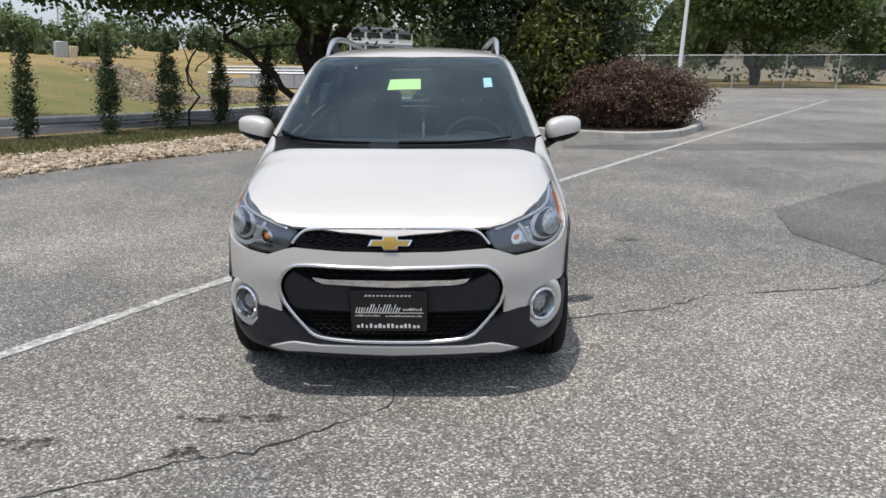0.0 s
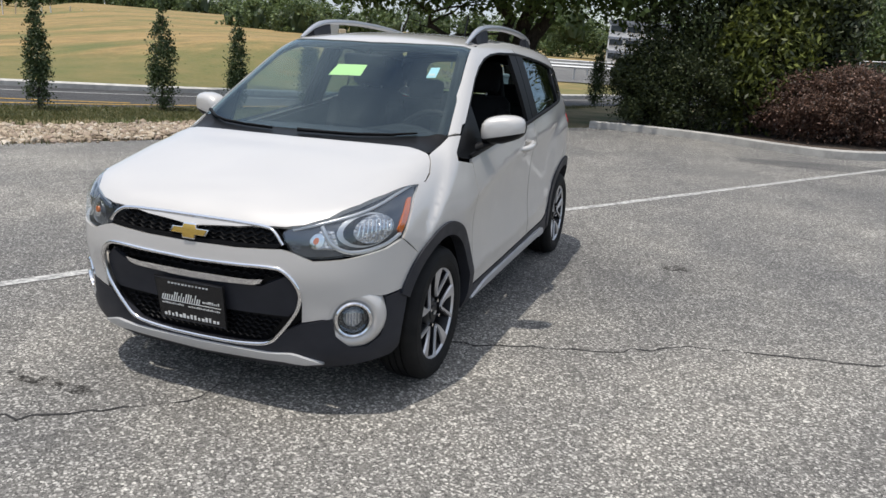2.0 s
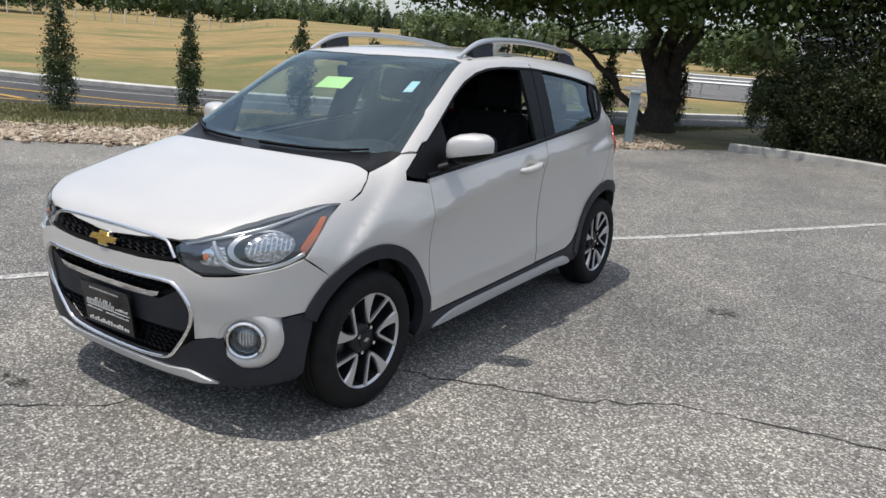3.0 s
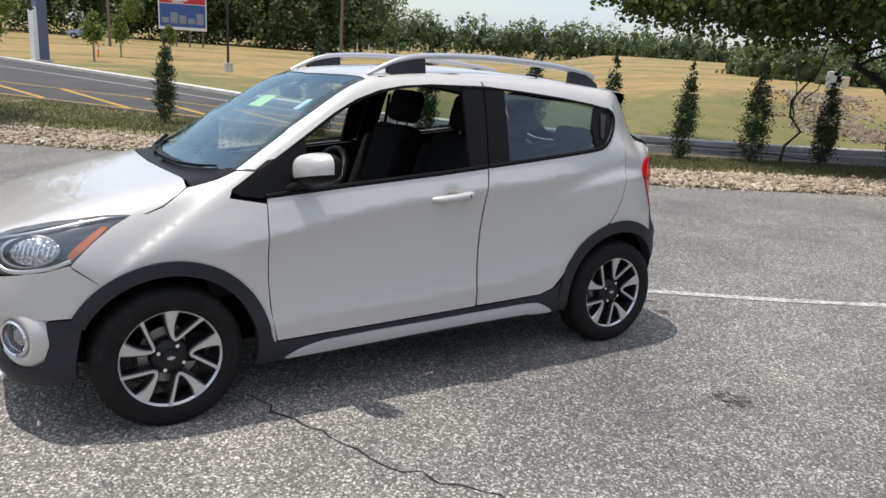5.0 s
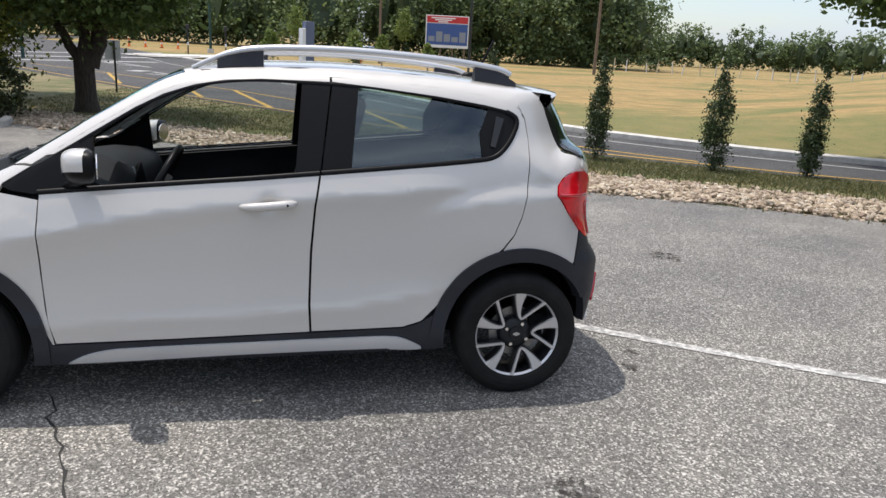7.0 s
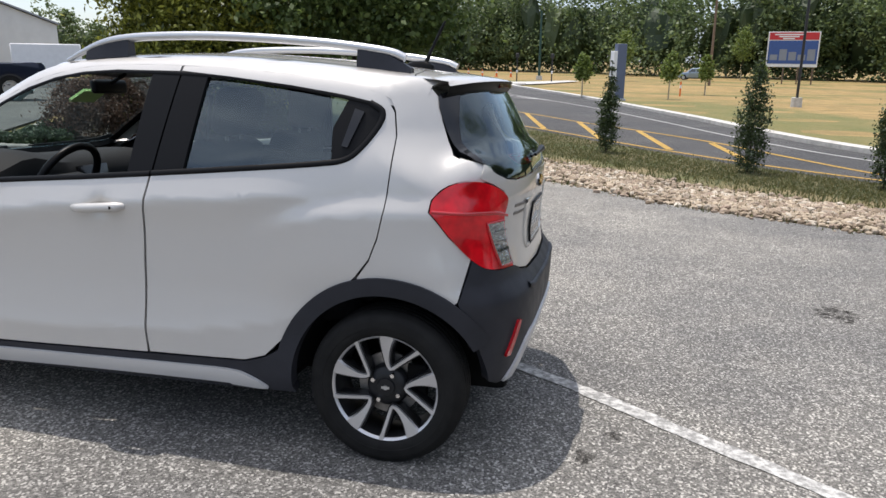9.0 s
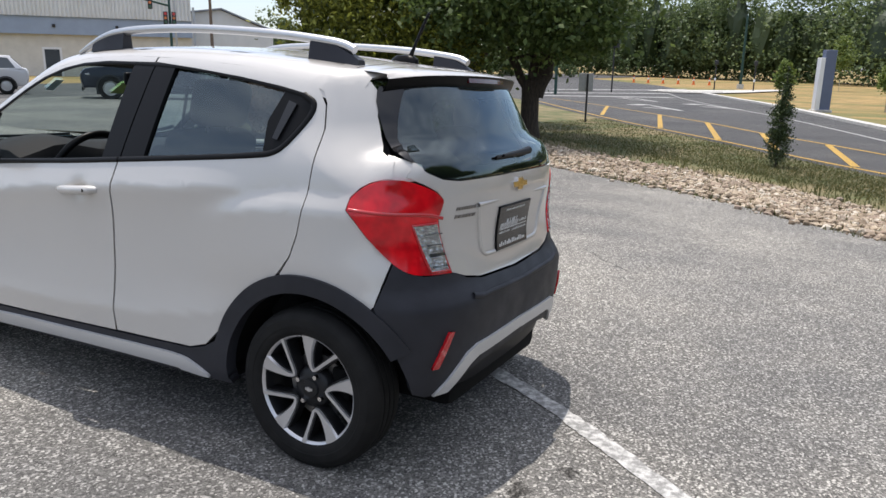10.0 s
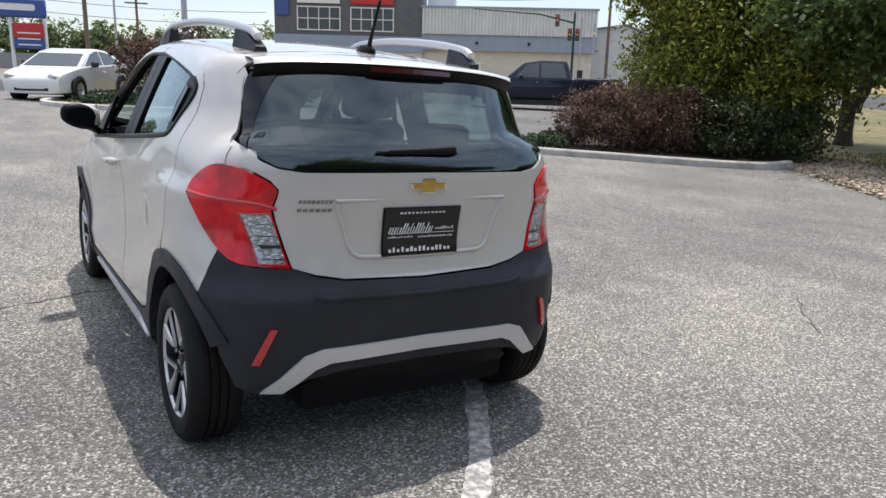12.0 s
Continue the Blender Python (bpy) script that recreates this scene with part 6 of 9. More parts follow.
crack([(-1.7, -2.85), (-0.94, -2.45), (-0.70, -2.30), (-0.49, -2.25), (-0.30, -2.10), (-0.16, -2.0), (-0.04, -1.88), (0.02, -1.7), (0.06, -1.4)], 0.016, 1)
crack([(0.45, -0.90), (0.65, -0.82), (0.98, -0.73), (1.35, -0.60), (1.54, -0.50), (1.84, -0.30), (2.19, -0.23), (2.84, -0.11), (3.3, 0.35)], 0.018, 2)
crack([(3.32, 2.45), (2.9, 2.62), (2.4, 2.75), (1.9, 2.95)], 0.014, 3)
crack([(3.32, 2.45), (4.3, 3.35), (5.49, 4.44)], 0.022, 4)
crack([(3.32, 2.45), (3.08, 1.45), (3.27, 0.41), (3.9, -0.5)], 0.022, 5)
crack([(2.84, -0.11), (3.2, 0.1), (3.5, 0.4)], 0.016, 6)
crack([(-3.7, 0.8), (-3.3, 1.1), (-2.9, 1.5)], 0.012, 7)
crack([(1.0, 4.9), (0.4, 5.4), (-0.4, 5.9), (-1.2, 6.7)], 0.014, 8)


def spot(x, y, rx_, ry_, seed, dark=1.0):
    rnd = random.Random(seed)
    n = 26
    verts = [(x, y, G(x, y) + 0.002)]
    for k in range(n):
        a = 2 * math.pi * k / n
        r = rnd.uniform(0.62, 1.1)
        px, py = x + rx_ * r * math.cos(a), y + ry_ * r * math.sin(a)
        verts.append((px, py, G(px, py) + 0.002))
    faces = [(0, 1 + k, 1 + (k + 1) % n) for k in range(n)]
    ob = raw("oil_spot", verts, faces, OIL, smooth=False)
    return tagged(ob, "dark oil spot on the asphalt", "stain", "oil spots", "structure")


def oil_material():
    """A stain that thins out: dark film over what lies beneath."""
    m = bpy.data.materials.new("oil_stain")
    m.use_nodes = True
    t = m.node_tree
    t.nodes.clear()
    co = t.nodes.new("ShaderNodeTexCoord")
    nz = t.nodes.new("ShaderNodeTexNoise")
    nz.inputs["Scale"].default_value = 26
    nz.inputs["Detail"].default_value = 6
    mr = t.nodes.new("ShaderNodeMapRange")
    mr.inputs["From Min"].default_value, mr.inputs["From Max"].default_value = 0.40, 0.68
    mr.inputs["To Min"].default_value, mr.inputs["To Max"].default_value = 0.05, 0.75
    tr = t.nodes.new("ShaderNodeBsdfTransparent")
    df = t.nodes.new("ShaderNodeBsdfDiffuse")
    df.inputs["Color"].default_value = (0.03, 0.028, 0.026, 1)
    mx = t.nodes.new("ShaderNodeMixShader")
    out = t.nodes.new("ShaderNodeOutputMaterial")
    t.links.new(co.outputs["Object"], nz.inputs["Vector"])
    t.links.new(nz.outputs["Fac"], mr.inputs["Value"])
    t.links.new(mr.outputs["Result"], mx.inputs["Fac"])
    t.links.new(tr.outputs["BSDF"], mx.inputs[1])
    t.links.new(df.outputs["BSDF"], mx.inputs[2])
    t.links.new(mx.outputs["Shader"], out.inputs["Surface"])
    return m


OIL = oil_material()
spot(1.62, 1.16, 0.11, 0.10, 1)
spot(0.51, 1.91, 0.06, 0.05, 2)
spot(-0.60, -1.98, 0.28, 0.05, 3)
spot(-0.72, -2.26, 0.09, 0.05, 4)
spot(-1.35, -2.2, 0.15, 0.05, 5)
spot(-1.9, 3.4, 0.20, 0.14, 6)
spot(0.30, 2.02, 0.05, 0.05, 7)


# ---- plants ----
def leaf_material(name, lo, hi, trans=0.35, rough=0.55):
    m = bpy.data.materials.new(name)
    m.use_nodes = True
    t = m.node_tree
    t.nodes.clear()
    gm = t.nodes.new("ShaderNodeNewGeometry")
    rp = t.nodes.new("ShaderNodeValToRGB")
    rp.color_ramp.elements[0].color = (*lo, 1)
    rp.color_ramp.elements[1].color = (*hi, 1)
    t.links.new(gm.outputs["Random Per Island"], rp.inputs["Fac"])
    pb = t.nodes.new("ShaderNodeBsdfPrincipled")
    pb.inputs["Roughness"].default_value = rough
    t.links.new(rp.outputs["Color"], pb.inputs["Base Color"])
    tl = t.nodes.new("ShaderNodeBsdfTranslucent")
    t.links.new(rp.outputs["Color"], tl.inputs["Color"])
    mx = t.nodes.new("ShaderNodeMixShader")
    mx.inputs["Fac"].default_value = trans
    out = t.nodes.new("ShaderNodeOutputMaterial")
    t.links.new(pb.outputs["BSDF"], mx.inputs[1])
    t.links.new(tl.outputs["BSDF"], mx.inputs[2])
    t.links.new(mx.outputs["Shader"], out.inputs["Surface"])
    return m


LEAF = leaf_material("tree_leaf", (0.045, 0.080, 0.020), (0.150, 0.205, 0.058), 0.45)
LEAF_OLIVE = leaf_material("evergreen_leaf", (0.030, 0.048, 0.008), (0.400, 0.410, 0.062), 0.3)
LEAF_MOSS = leaf_material("moss_evergreen_leaf", (0.018, 0.030, 0.007), (0.190, 0.215, 0.040), 0.25)
LEAF_ARB = leaf_material("arborvitae_leaf", (0.028, 0.050, 0.018), (0.075, 0.105, 0.035), 0.2)
LEAF_DARK = leaf_material("dark_evergreen_leaf", (0.016, 0.026, 0.009), (0.072, 0.088, 0.024), 0.15)
LEAF_RED = leaf_material("barberry_leaf", (0.036, 0.024, 0.018), (0.230, 0.130, 0.090), 0.25)
LEAF_FAR = leaf_material("woods_leaf", (0.060, 0.095, 0.038), (0.185, 0.245, 0.095), 0.35)
LEAF_JUNIPER = leaf_material("juniper_leaf", (0.030, 0.060, 0.030), (0.085, 0.130, 0.060), 0.2)
LEAF_YOUNG = leaf_material("young_leaf", (0.10, 0.15, 0.03), (0.22, 0.28, 0.07), 0.4)
BLADE = leaf_material("grass_blade", (0.062, 0.082, 0.024), (0.19, 0.17, 0.070), 0.3)


def bark_material():
    k = Mat("bark", (0.07, 0.055, 0.042), 0.95)
    n = k.noise(9, 6, 0.7, stretch=(3, 3, 0.6))
    k.color(k.mix(k.rng(n, 0.3, 0.7), (0.018, 0.014, 0.011), (0.085, 0.066, 0.050)))
    k.bump(n, 0.9, 0.03)
    return k.m


BARK = bark_material()


def leaves(name, blobs, clumps, per, size, material, parent, seed, spread=0.22, long=1.5, up=0.3, label="", hollow=0.55):
    """A crown of many small leaves, gathered in clumps inside soft blobs (x, y, z, rx, ry, rz)."""
    rg = np.random.default_rng(seed)
    vol = np.array([b[3] * b[4] * b[5] for b in blobs]) ** 0.67
    pick = rg.choice(len(blobs), clumps, p=vol / vol.sum())
    B = np.array(blobs)[pick]
    d = rg.normal(size=(clumps, 3))
    d /= np.linalg.norm(d, axis=1)[:, None]
    r = hollow + (1.06 - hollow) * rg.random(clumps) ** 0.6
    c = B[:, :3] + d * B[:, 3:] * r[:, None]
    cr = spread * (B[:, 3:].min(axis=1)) * rg.uniform(0.6, 1.5, clumps)
    p = np.repeat(c, per, 0) + rg.normal(size=(clumps * per, 3)) * np.repeat(cr, per)[:, None] * np.array([1, 1, 0.8])
    n = len(p)
    nrm = rg.normal(size=(n, 3)) + np.array([0, 0, up * 2])
    nrm /= np.linalg.norm(nrm, axis=1)[:, None]
    t = np.cross(nrm, rg.normal(size=(n, 3)))
    t /= np.linalg.norm(t, axis=1)[:, None]
    b = np.cross(nrm, t)
    s = size * rg.uniform(0.55, 1.3, n)[:, None]
    q = np.stack([p - t * s * long * 0.5, p + b * s * 0.5 + nrm * s * 0.12, p + t * s * long * 0.5, p - b * s * 0.5 + nrm * s * 0.12], 1).reshape(-1, 3)
    me = bpy.data.meshes.new(name)
    me.vertices.add(4 * n)
    me.vertices.foreach_set("co", q.astype(np.float32).ravel())
    me.loops.add(4 * n)
    me.loops.foreach_set("vertex_index", np.arange(4 * n, dtype=np.int32))
    me.polygons.add(n)
    me.polygons.foreach_set("loop_start", np.arange(0, 4 * n, 4, dtype=np.int32))
    me.update(calc_edges=True)
    me.validate()
    return mesh_object(name, me, material, parent, label)


def limb(bm, a, b, r0, r1, seed, wob=0.12, n=8):
    rnd = random.Random(seed)
    a, b = Vector(a), Vector(b)
    pts = []
    for k in range(n + 1):
        f = k / n
        w = wob * math.sin(math.pi * f) * (b - a).length * 0.3
        pts.append(a.lerp(b, f) + Vector((rnd.uniform(-w, w), rnd.uniform(-w, w), w * 0.4)))
    tube(bm, pts, [r0 + (r1 - r0) * (k / n) ** 0.8 for k in range(n + 1)], 10)
    return pts


def broad_tree(name, x, y, stems, crown, label, seed, clumps, per, leaf, mat=LEAF, base_r=0.2, category="tree", bole=0.45):
    """A broad-leaved tree: stems as (dx, dy, height, radius), crown as blobs about the foot."""
    z = G(x, y)
    tr = thing(name, label, category, pose(x, y, z))
    bm = bmesh.new()
    rnd = random.Random(seed)
    tube(bm, [(0, 0, -0.12), (0, 0, 0.05), (0, 0, 0.22), (0, 0, 0.45), (0, 0, 0.45 + 0.6 * (bole - 0.45) + 0.05), (0, 0, bole + 0.12)], [base_r * 1.5, base_r * 1.28, base_r * 1.12, base_r * 1.03, base_r, base_r * 0.9], 14)
    for k, (dx, dy, h, r) in enumerate(stems):
        pts = limb(bm, (dx * 0.10, dy * 0.10, bole - 0.25), (dx, dy, h), r, r * 0.35, seed + k, 0.18, 10)
        for j in range(5):
            p = pts[4 + j]
            a = rnd.uniform(0, 6.28)
            ln = rnd.uniform(1.2, 2.6)
            limb(bm, p, p + Vector((ln * math.cos(a), ln * math.sin(a), rnd.uniform(0.2, 1.4))), r * 0.35, 0.012, seed * 9 + k * 5 + j, 0.3, 6)
    part("trunk", bm, BARK, tr, "dark rough trunk")
    leaves("crown", crown, clumps, per, leaf, mat, tr, seed)
    return tr


# the big maple by the rock bed
broad_tree("maple_tree", -3.1, 14.2, [(-1.1, 0.2, 5.0, 0.22), (0.15, -0.2, 6.0, 0.25), (1.0, 0.3, 5.2, 0.23), (-3.2, -0.9, 2.9, 0.10)],
           [(0, 0, 5.4, 4.4, 4.2, 2.6), (-2.6, -1.0, 3.9, 2.6, 2.4, 1.5), (2.4, -0.8, 4.0, 2.2, 2.2, 1.4), (0.3, -2.0, 3.7, 2.6, 1.8, 1.2), (-4.1, -0.6, 3.4, 1.5, 1.6, 1.1), (-5.6, -1.2, 3.5, 1.9, 1.7, 1.0), (-7.2, -1.4, 3.6, 1.6, 1.5, 0.8), (-3.0, -2.2, 3.3, 2.0, 1.4, 0.7), (0.5, 1.0, 7.0, 3.0, 3.0, 1.8)],
           "large leafy maple with three dark stems beside the rock bed", 11, 2800, 40, 0.100, base_r=0.33, bole=0.4)
# trees by the crossing
broad_tree("street_tree", -15.9, -4.5, [(-0.45, 1.0, 3.6, 0.24), (0.35, -0.8, 3.2, 0.14), (-0.2, 0.3, 4.6, 0.15)],
           [(0.4, 0, 4.0, 2.9, 2.8, 1.9), (1.9, -0.8, 3.1, 1.6, 1.5, 0.9), (-1.7, 0.4, 2.9, 1.3, 1.3, 0.9), (1.0, 1.4, 2.7, 1.2, 1.1, 0.7), (0.5, 0.3, 5.2, 2.0, 2.0, 1.2)],
           "leafy street tree with a leaning dark trunk", 21, 950, 34, 0.100, base_r=0.23, bole=1.3)
broad_tree("street_tree", -20.3, -8.6, [(-0.5, 1.2, 3.8, 0.22), (0.4, -0.5, 3.6, 0.14)], [(0, 0, 4.8, 2.8, 2.8, 1.9), (-0.6, 1.4, 4.2, 1.8, 1.8, 1.4), (0.3, 1.8, 3.1, 1.2, 1.1, 0.7)],
           "leafy street tree beside the evergreens", 23, 620, 34, 0.11, base_r=0.21, bole=1.2)
broad_tree("lot_tree", 19.2, 44.5, [(-1.2, 0.2, 4.2, 0.22), (1.3, 0.2, 4.6, 0.20), (0.1, 0.1, 5.0, 0.2)], [(0, 0, 6.2, 4.5, 4.0, 3.0), (-2.5, -1, 5.0, 2.5, 2.4, 1.6), (2.8, -0.6, 5.2, 2.6, 2.4, 1.7)],
           "broad tree behind the chain-link fence", 25, 1700, 30, 0.17)


def lobes(blobs, n, size, seed, upright=1.0):
    """Splits soft blobs into many smaller ones at their skin, for an uneven outline with dark hollows."""
    rnd = random.Random(seed)
    out = []
    for x, y, z, a, b, c in blobs:
        out.append((x, y, z, a * 0.80, b * 0.80, c * 0.84))
        for _ in range(n):
            u, v = rnd.uniform(0, 2 * math.pi), rnd.uniform(-0.75, 1.0)
            w = math.sqrt(1 - v * v)
            k = rnd.uniform(0.62, 0.98)
            s = size * rnd.uniform(0.6, 1.35)
            out.append((x + a * k * w * math.cos(u), y + b * k * w * math.sin(u), max(0.12, z + c * k * v), a * s, b * s, max(0.12, min(a, c) * s * upright)))
    return out


def bush(name, x, y, blobs, label, category, seed, clumps, per, leaf, mat, long=1.5, spread=0.16, split=(12, 0.26, 1.0), up=0.3):
    b = thing(name, label, category, pose(x, y, G(x, y) + 0.02))
    bm = bmesh.new()
    rnd = random.Random(seed)
    for k in range(9):
        a = rnd.uniform(0, 6.28)
        r = rnd.uniform(0.3, 0.75) * blobs[0][3]
        limb(bm, (0.1 * math.cos(a), 0.1 * math.sin(a), -0.05), (r * math.cos(a), r * math.sin(a), blobs[0][2] + blobs[0][5] * 0.5), 0.03, 0.008, seed * 7 + k, 0.2, 5)
    part("stem", bm, BARK, b)
    leaves("foliage", lobes(blobs, split[0], split[1], seed, split[2]), clumps, per, leaf, mat, b, seed, spread, long, up)
    return b


# planting bed A
bush("evergreen_shrub", 1.6, 13.4, [(0, 0, 2.2, 1.7, 1.6, 2.3), (-0.5, 0.3, 4.4, 1.2, 1.2, 1.9), (0.9, -0.2, 3.2, 1.2, 1.2, 2.2), (1.5, 0.2, 1.6, 1.1, 1.1, 1.6)], "tall dark evergreen shrub in the planting bed", "shrub", 31, 2500, 26, 0.055, LEAF_DARK, 2.6, 0.30, (16, 0.25, 1.9), 0.0)
bush("evergreen_shrub", 2.3, 12.4, [(0, 0, 1.3, 0.9, 0.8, 1.4), (0.3, 0.6, 2.8, 0.9, 0.9, 1.6)], "olive green evergreen shrub in the planting bed", "shrub", 33, 1400, 26, 0.055, LEAF_MOSS, 2.6, 0.30, (16, 0.25, 1.9), 0.0)
bush("barberry_bush", 4.1, 11.9, [(0, 0, 0.66, 1.35, 1.1, 0.72), (0.75, 0.3, 0.62, 0.9, 0.8, 0.66), (-0.9, -0.1, 0.6, 0.9, 0.8, 0.64)], "dark red barberry bush behind the kerb", "bush", 35, 1900, 30, 0.03, LEAF_RED, 2.0, 0.26, (18, 0.24, 1.0), 0.2)
bush("evergreen_shrub", 1.1, 12.3, [(0, 0, 0.85, 1.1, 0.9, 1.0), (-0.8, 0.2, 0.75, 0.8, 0.8, 0.75)], "dark evergreen shrub behind the kerb", "shrub", 37, 1300, 30, 0.032, LEAF_DARK, 2.0, 0.26, (18, 0.24, 1.0), 0.2)
bush("evergreen_shrub", 0.2, 12.3, [(0, 0, 0.9, 0.9, 0.8, 1.0)], "low dark evergreen shrub by the kerb", "shrub", 39, 700, 30, 0.032, LEAF_DARK, 2.0, 0.26, (18, 0.24, 1.0), 0.2)
# planting bed B
bush("evergreen_shrub", -13.4, -8.6, [(0, 0, 1.0, 1.7, 1.7, 1.1), (-0.9, 1.3, 0.9, 1.5, 1.3, 1.0), (0, 0, 2.2, 1.5, 1.5, 2.0), (0.3, -0.3, 3.8, 1.2, 1.2, 1.8), (-1.3, 0.9, 2.2, 1.3, 1.2, 2.2), (-0.8, 0.5, 4.2, 1.1, 1.1, 1.6)], "tall yellow-green evergreen shrub in the planting bed", "shrub", 41, 2700, 28, 0.055, LEAF_OLIVE, 2.6, 0.30, (16, 0.25, 1.9), 0.0)
bush("evergreen_shrub", -14.7, -6.7, [(0, 0, 1.9, 1.3, 1.2, 1.9), (0.1, 0.2, 3.4, 1.0, 1.0, 1.5)], "tall olive evergreen shrub in the planting bed", "shrub", 43, 1400, 26, 0.055, LEAF_OLIVE, 2.6, 0.30, (16, 0.25, 1.9), 0.0)
bush("barberry_bush", -11.2, -8.5, [(0, 0, 0.72, 1.25, 1.1, 0.78), (-0.7, 0.9, 0.7, 0.9, 0.8, 0.72), (0.5, -0.7, 0.6, 0.8, 0.7, 0.62)], "purple-red barberry bush behind the kerb", "bush", 45, 1900, 30, 0.028, LEAF_RED, 2.0, 0.26, (18, 0.24, 1.0), 0.2)
bush("evergreen_shrub", -12.8, -6.5, [(0, 0, 0.60, 1.1, 0.9, 0.70), (-0.8, 0.7, 0.55, 0.9, 0.8, 0.62), (0.2, -0.7, 0.7, 0.9, 0.9, 0.8)], "low dark evergreen shrub by the kerb", "shrub", 47, 600, 26, 0.05, LEAF_DARK, 1.8)
bush("juniper_bush", -9.5, -9.2, [(0, 0, 0.14, 0.8, 0.7, 0.20), (-0.8, -0.6, 0.13, 0.7, 0.6, 0.18)], "low green juniper behind the kerb", "bush", 49, 420, 22, 0.035, LEAF_JUNIPER, 2.2)
# bed by the street
bush("barberry_bush", -4.2, -22.4, [(0, 0, 1.15, 1.7, 1.5, 1.25), (-1.9, 0.3, 1.0, 1.5, 1.3, 1.1)], "dark red barberry bush by the street", "bush", 51, 900, 24, 0.06, LEAF_RED, 1.8, 0.12)
bush("barberry_bush", -7.6, -24.5, [(0, 0, 0.8, 1.3, 1.2, 0.85)], "dark red barberry bush by the street", "bush", 53, 500, 24, 0.06, LEAF_RED, 1.8, 0.12)
bush("yellow_shrub", -9.8, -24.6, [(0, 0, 0.8, 1.1, 1.0, 0.8)], "yellow-green shrub by the street", "bush", 55, 400, 24, 0.06, LEAF_YOUNG, 1.8, 0.12)
bush("juniper_bush", -2.6, -20.6, [(0, 0, 0.2, 1.2, 1.0, 0.25), (-1.8, 0.2, 0.2, 1.2, 0.9, 0.25)], "low green juniper by the kerb", "bush", 57, 500, 22, 0.05, LEAF_JUNIPER, 2.2)

# row of young columnar evergreens along the road
random.seed(8)
for k, (x, y, h) in enumerate([(-13.3, 1.7, 1.85), (-10.9, 4.2, 2.0), (-9.6, 6.0, 2.05), (-8.45, 7.8, 2.05), (-7.85, 9.35, 2.0), (-6.7, 10.3, 1.9), (-5.95, 11.5, 1.95), (-5.25, 12.8, 1.9), (-4.5, 14.3, 1.95), (-3.4, 16.4, 1.9), (-1.9, 18.6, 1.8), (0.2, 20.6, 1.8)]):
    a = thing("columnar_evergreen", "slim young columnar evergreen with a bare leader", "young tree", pose(x, y, G(x, y)), "evergreens along the road")
    bm = bmesh.new()
    limb(bm, (0, 0, -0.05), (0.03, 0.02, h), 0.022, 0.004, 200 + k, 0.05, 8)
    part("trunk", bm, BARK, a)
    w = random.uniform(0.17, 0.24)
    bl = [(0, 0, h * 0.22, w, w, h * 0.20), (0.02, 0, h * 0.45, w * 0.95, w * 0.95, h * 0.22), (0, 0.02, h * 0.66, w * 0.70, w * 0.7, h * 0.18), (0.02, 0.02, h * 0.84, w * 0.36, w * 0.36, h * 0.14), (0.03, 0.02, h * 0.96, w * 0.14, w * 0.14, h * 0.06)]
    leaves("foliage", bl, 340, 18, 0.028, LEAF_ARB, a, 300 + k, 0.28, 1.8, 0.1)

# rock bed
def rock_material(name, tone=1.0, single=False):
    k = Mat(name, (0.5, 0.42, 0.32), 0.9)
    stones = [(0.0, (0.20, 0.150, 0.105)), (0.25, (0.40, 0.315, 0.225)), (0.5, (0.56, 0.465, 0.350)), (0.7, (0.34, 0.255, 0.195)), (0.88, (0.47, 0.40, 0.32)), (1.0, (0.68, 0.61, 0.51))]
    c = k.ramp(k.random() if single else k.island(), [(p, tuple(v * tone for v in q)) for p, q in stones])
    c = k.mix(0.6, c, k.mix(k.rng(k.noise(0.9, 5), 0.35, 0.65), (0.62, 0.58, 0.54), (1.1, 1.1, 1.08)), "MULTIPLY")
    k.color(k.mix(0.6, c, k.mix(k.rng(k.noise(25, 4), 0.3, 0.7), (0.6, 0.6, 0.6), (1.05, 1.05, 1.05)), "MULTIPLY"))
    k.bump(k.noise(60, 3), 0.4, 0.006)
    return k.m


ROCK = rock_material("bed_rock")
RUBBLE = rock_material("bank_rubble", 0.62)


def scatter_rocks(name, pts, sizes, material, label, category):
    """Many angular stones in one mesh."""
    rg = np.random.default_rng(77)
    bm = bmesh.new()
    bmesh.ops.create_icosphere(bm, subdivisions=1, radius=1)
    base = np.array([v.co[:] for v in bm.verts])
    tri = np.array([[v.index for v in f.verts] for f in bm.faces])
    bm.free()
    V, F = [], []
    for k, ((x, y), s) in enumerate(zip(pts, sizes)):
        sq = rg.uniform(0.55, 1.25, 3) * s
        sq[2] *= 0.7
        v = base * (1 + rg.normal(0, 0.16, (len(base), 1))) * sq
        a = rg.uniform(0, 6.28)
        c, d = math.cos(a), math.sin(a)
        v = v @ np.array([[c, d, 0], [-d, c, 0], [0, 0, 1]])
        V.append(v + np.array([x, y, G(x, y) + sq[2] * 0.35]))
        F.append(tri + k * len(base))
    ob = raw(name, np.concatenate(V), np.concatenate(F).tolist(), material, smooth=False)
    return tagged(ob, label, category, kind="stuff")


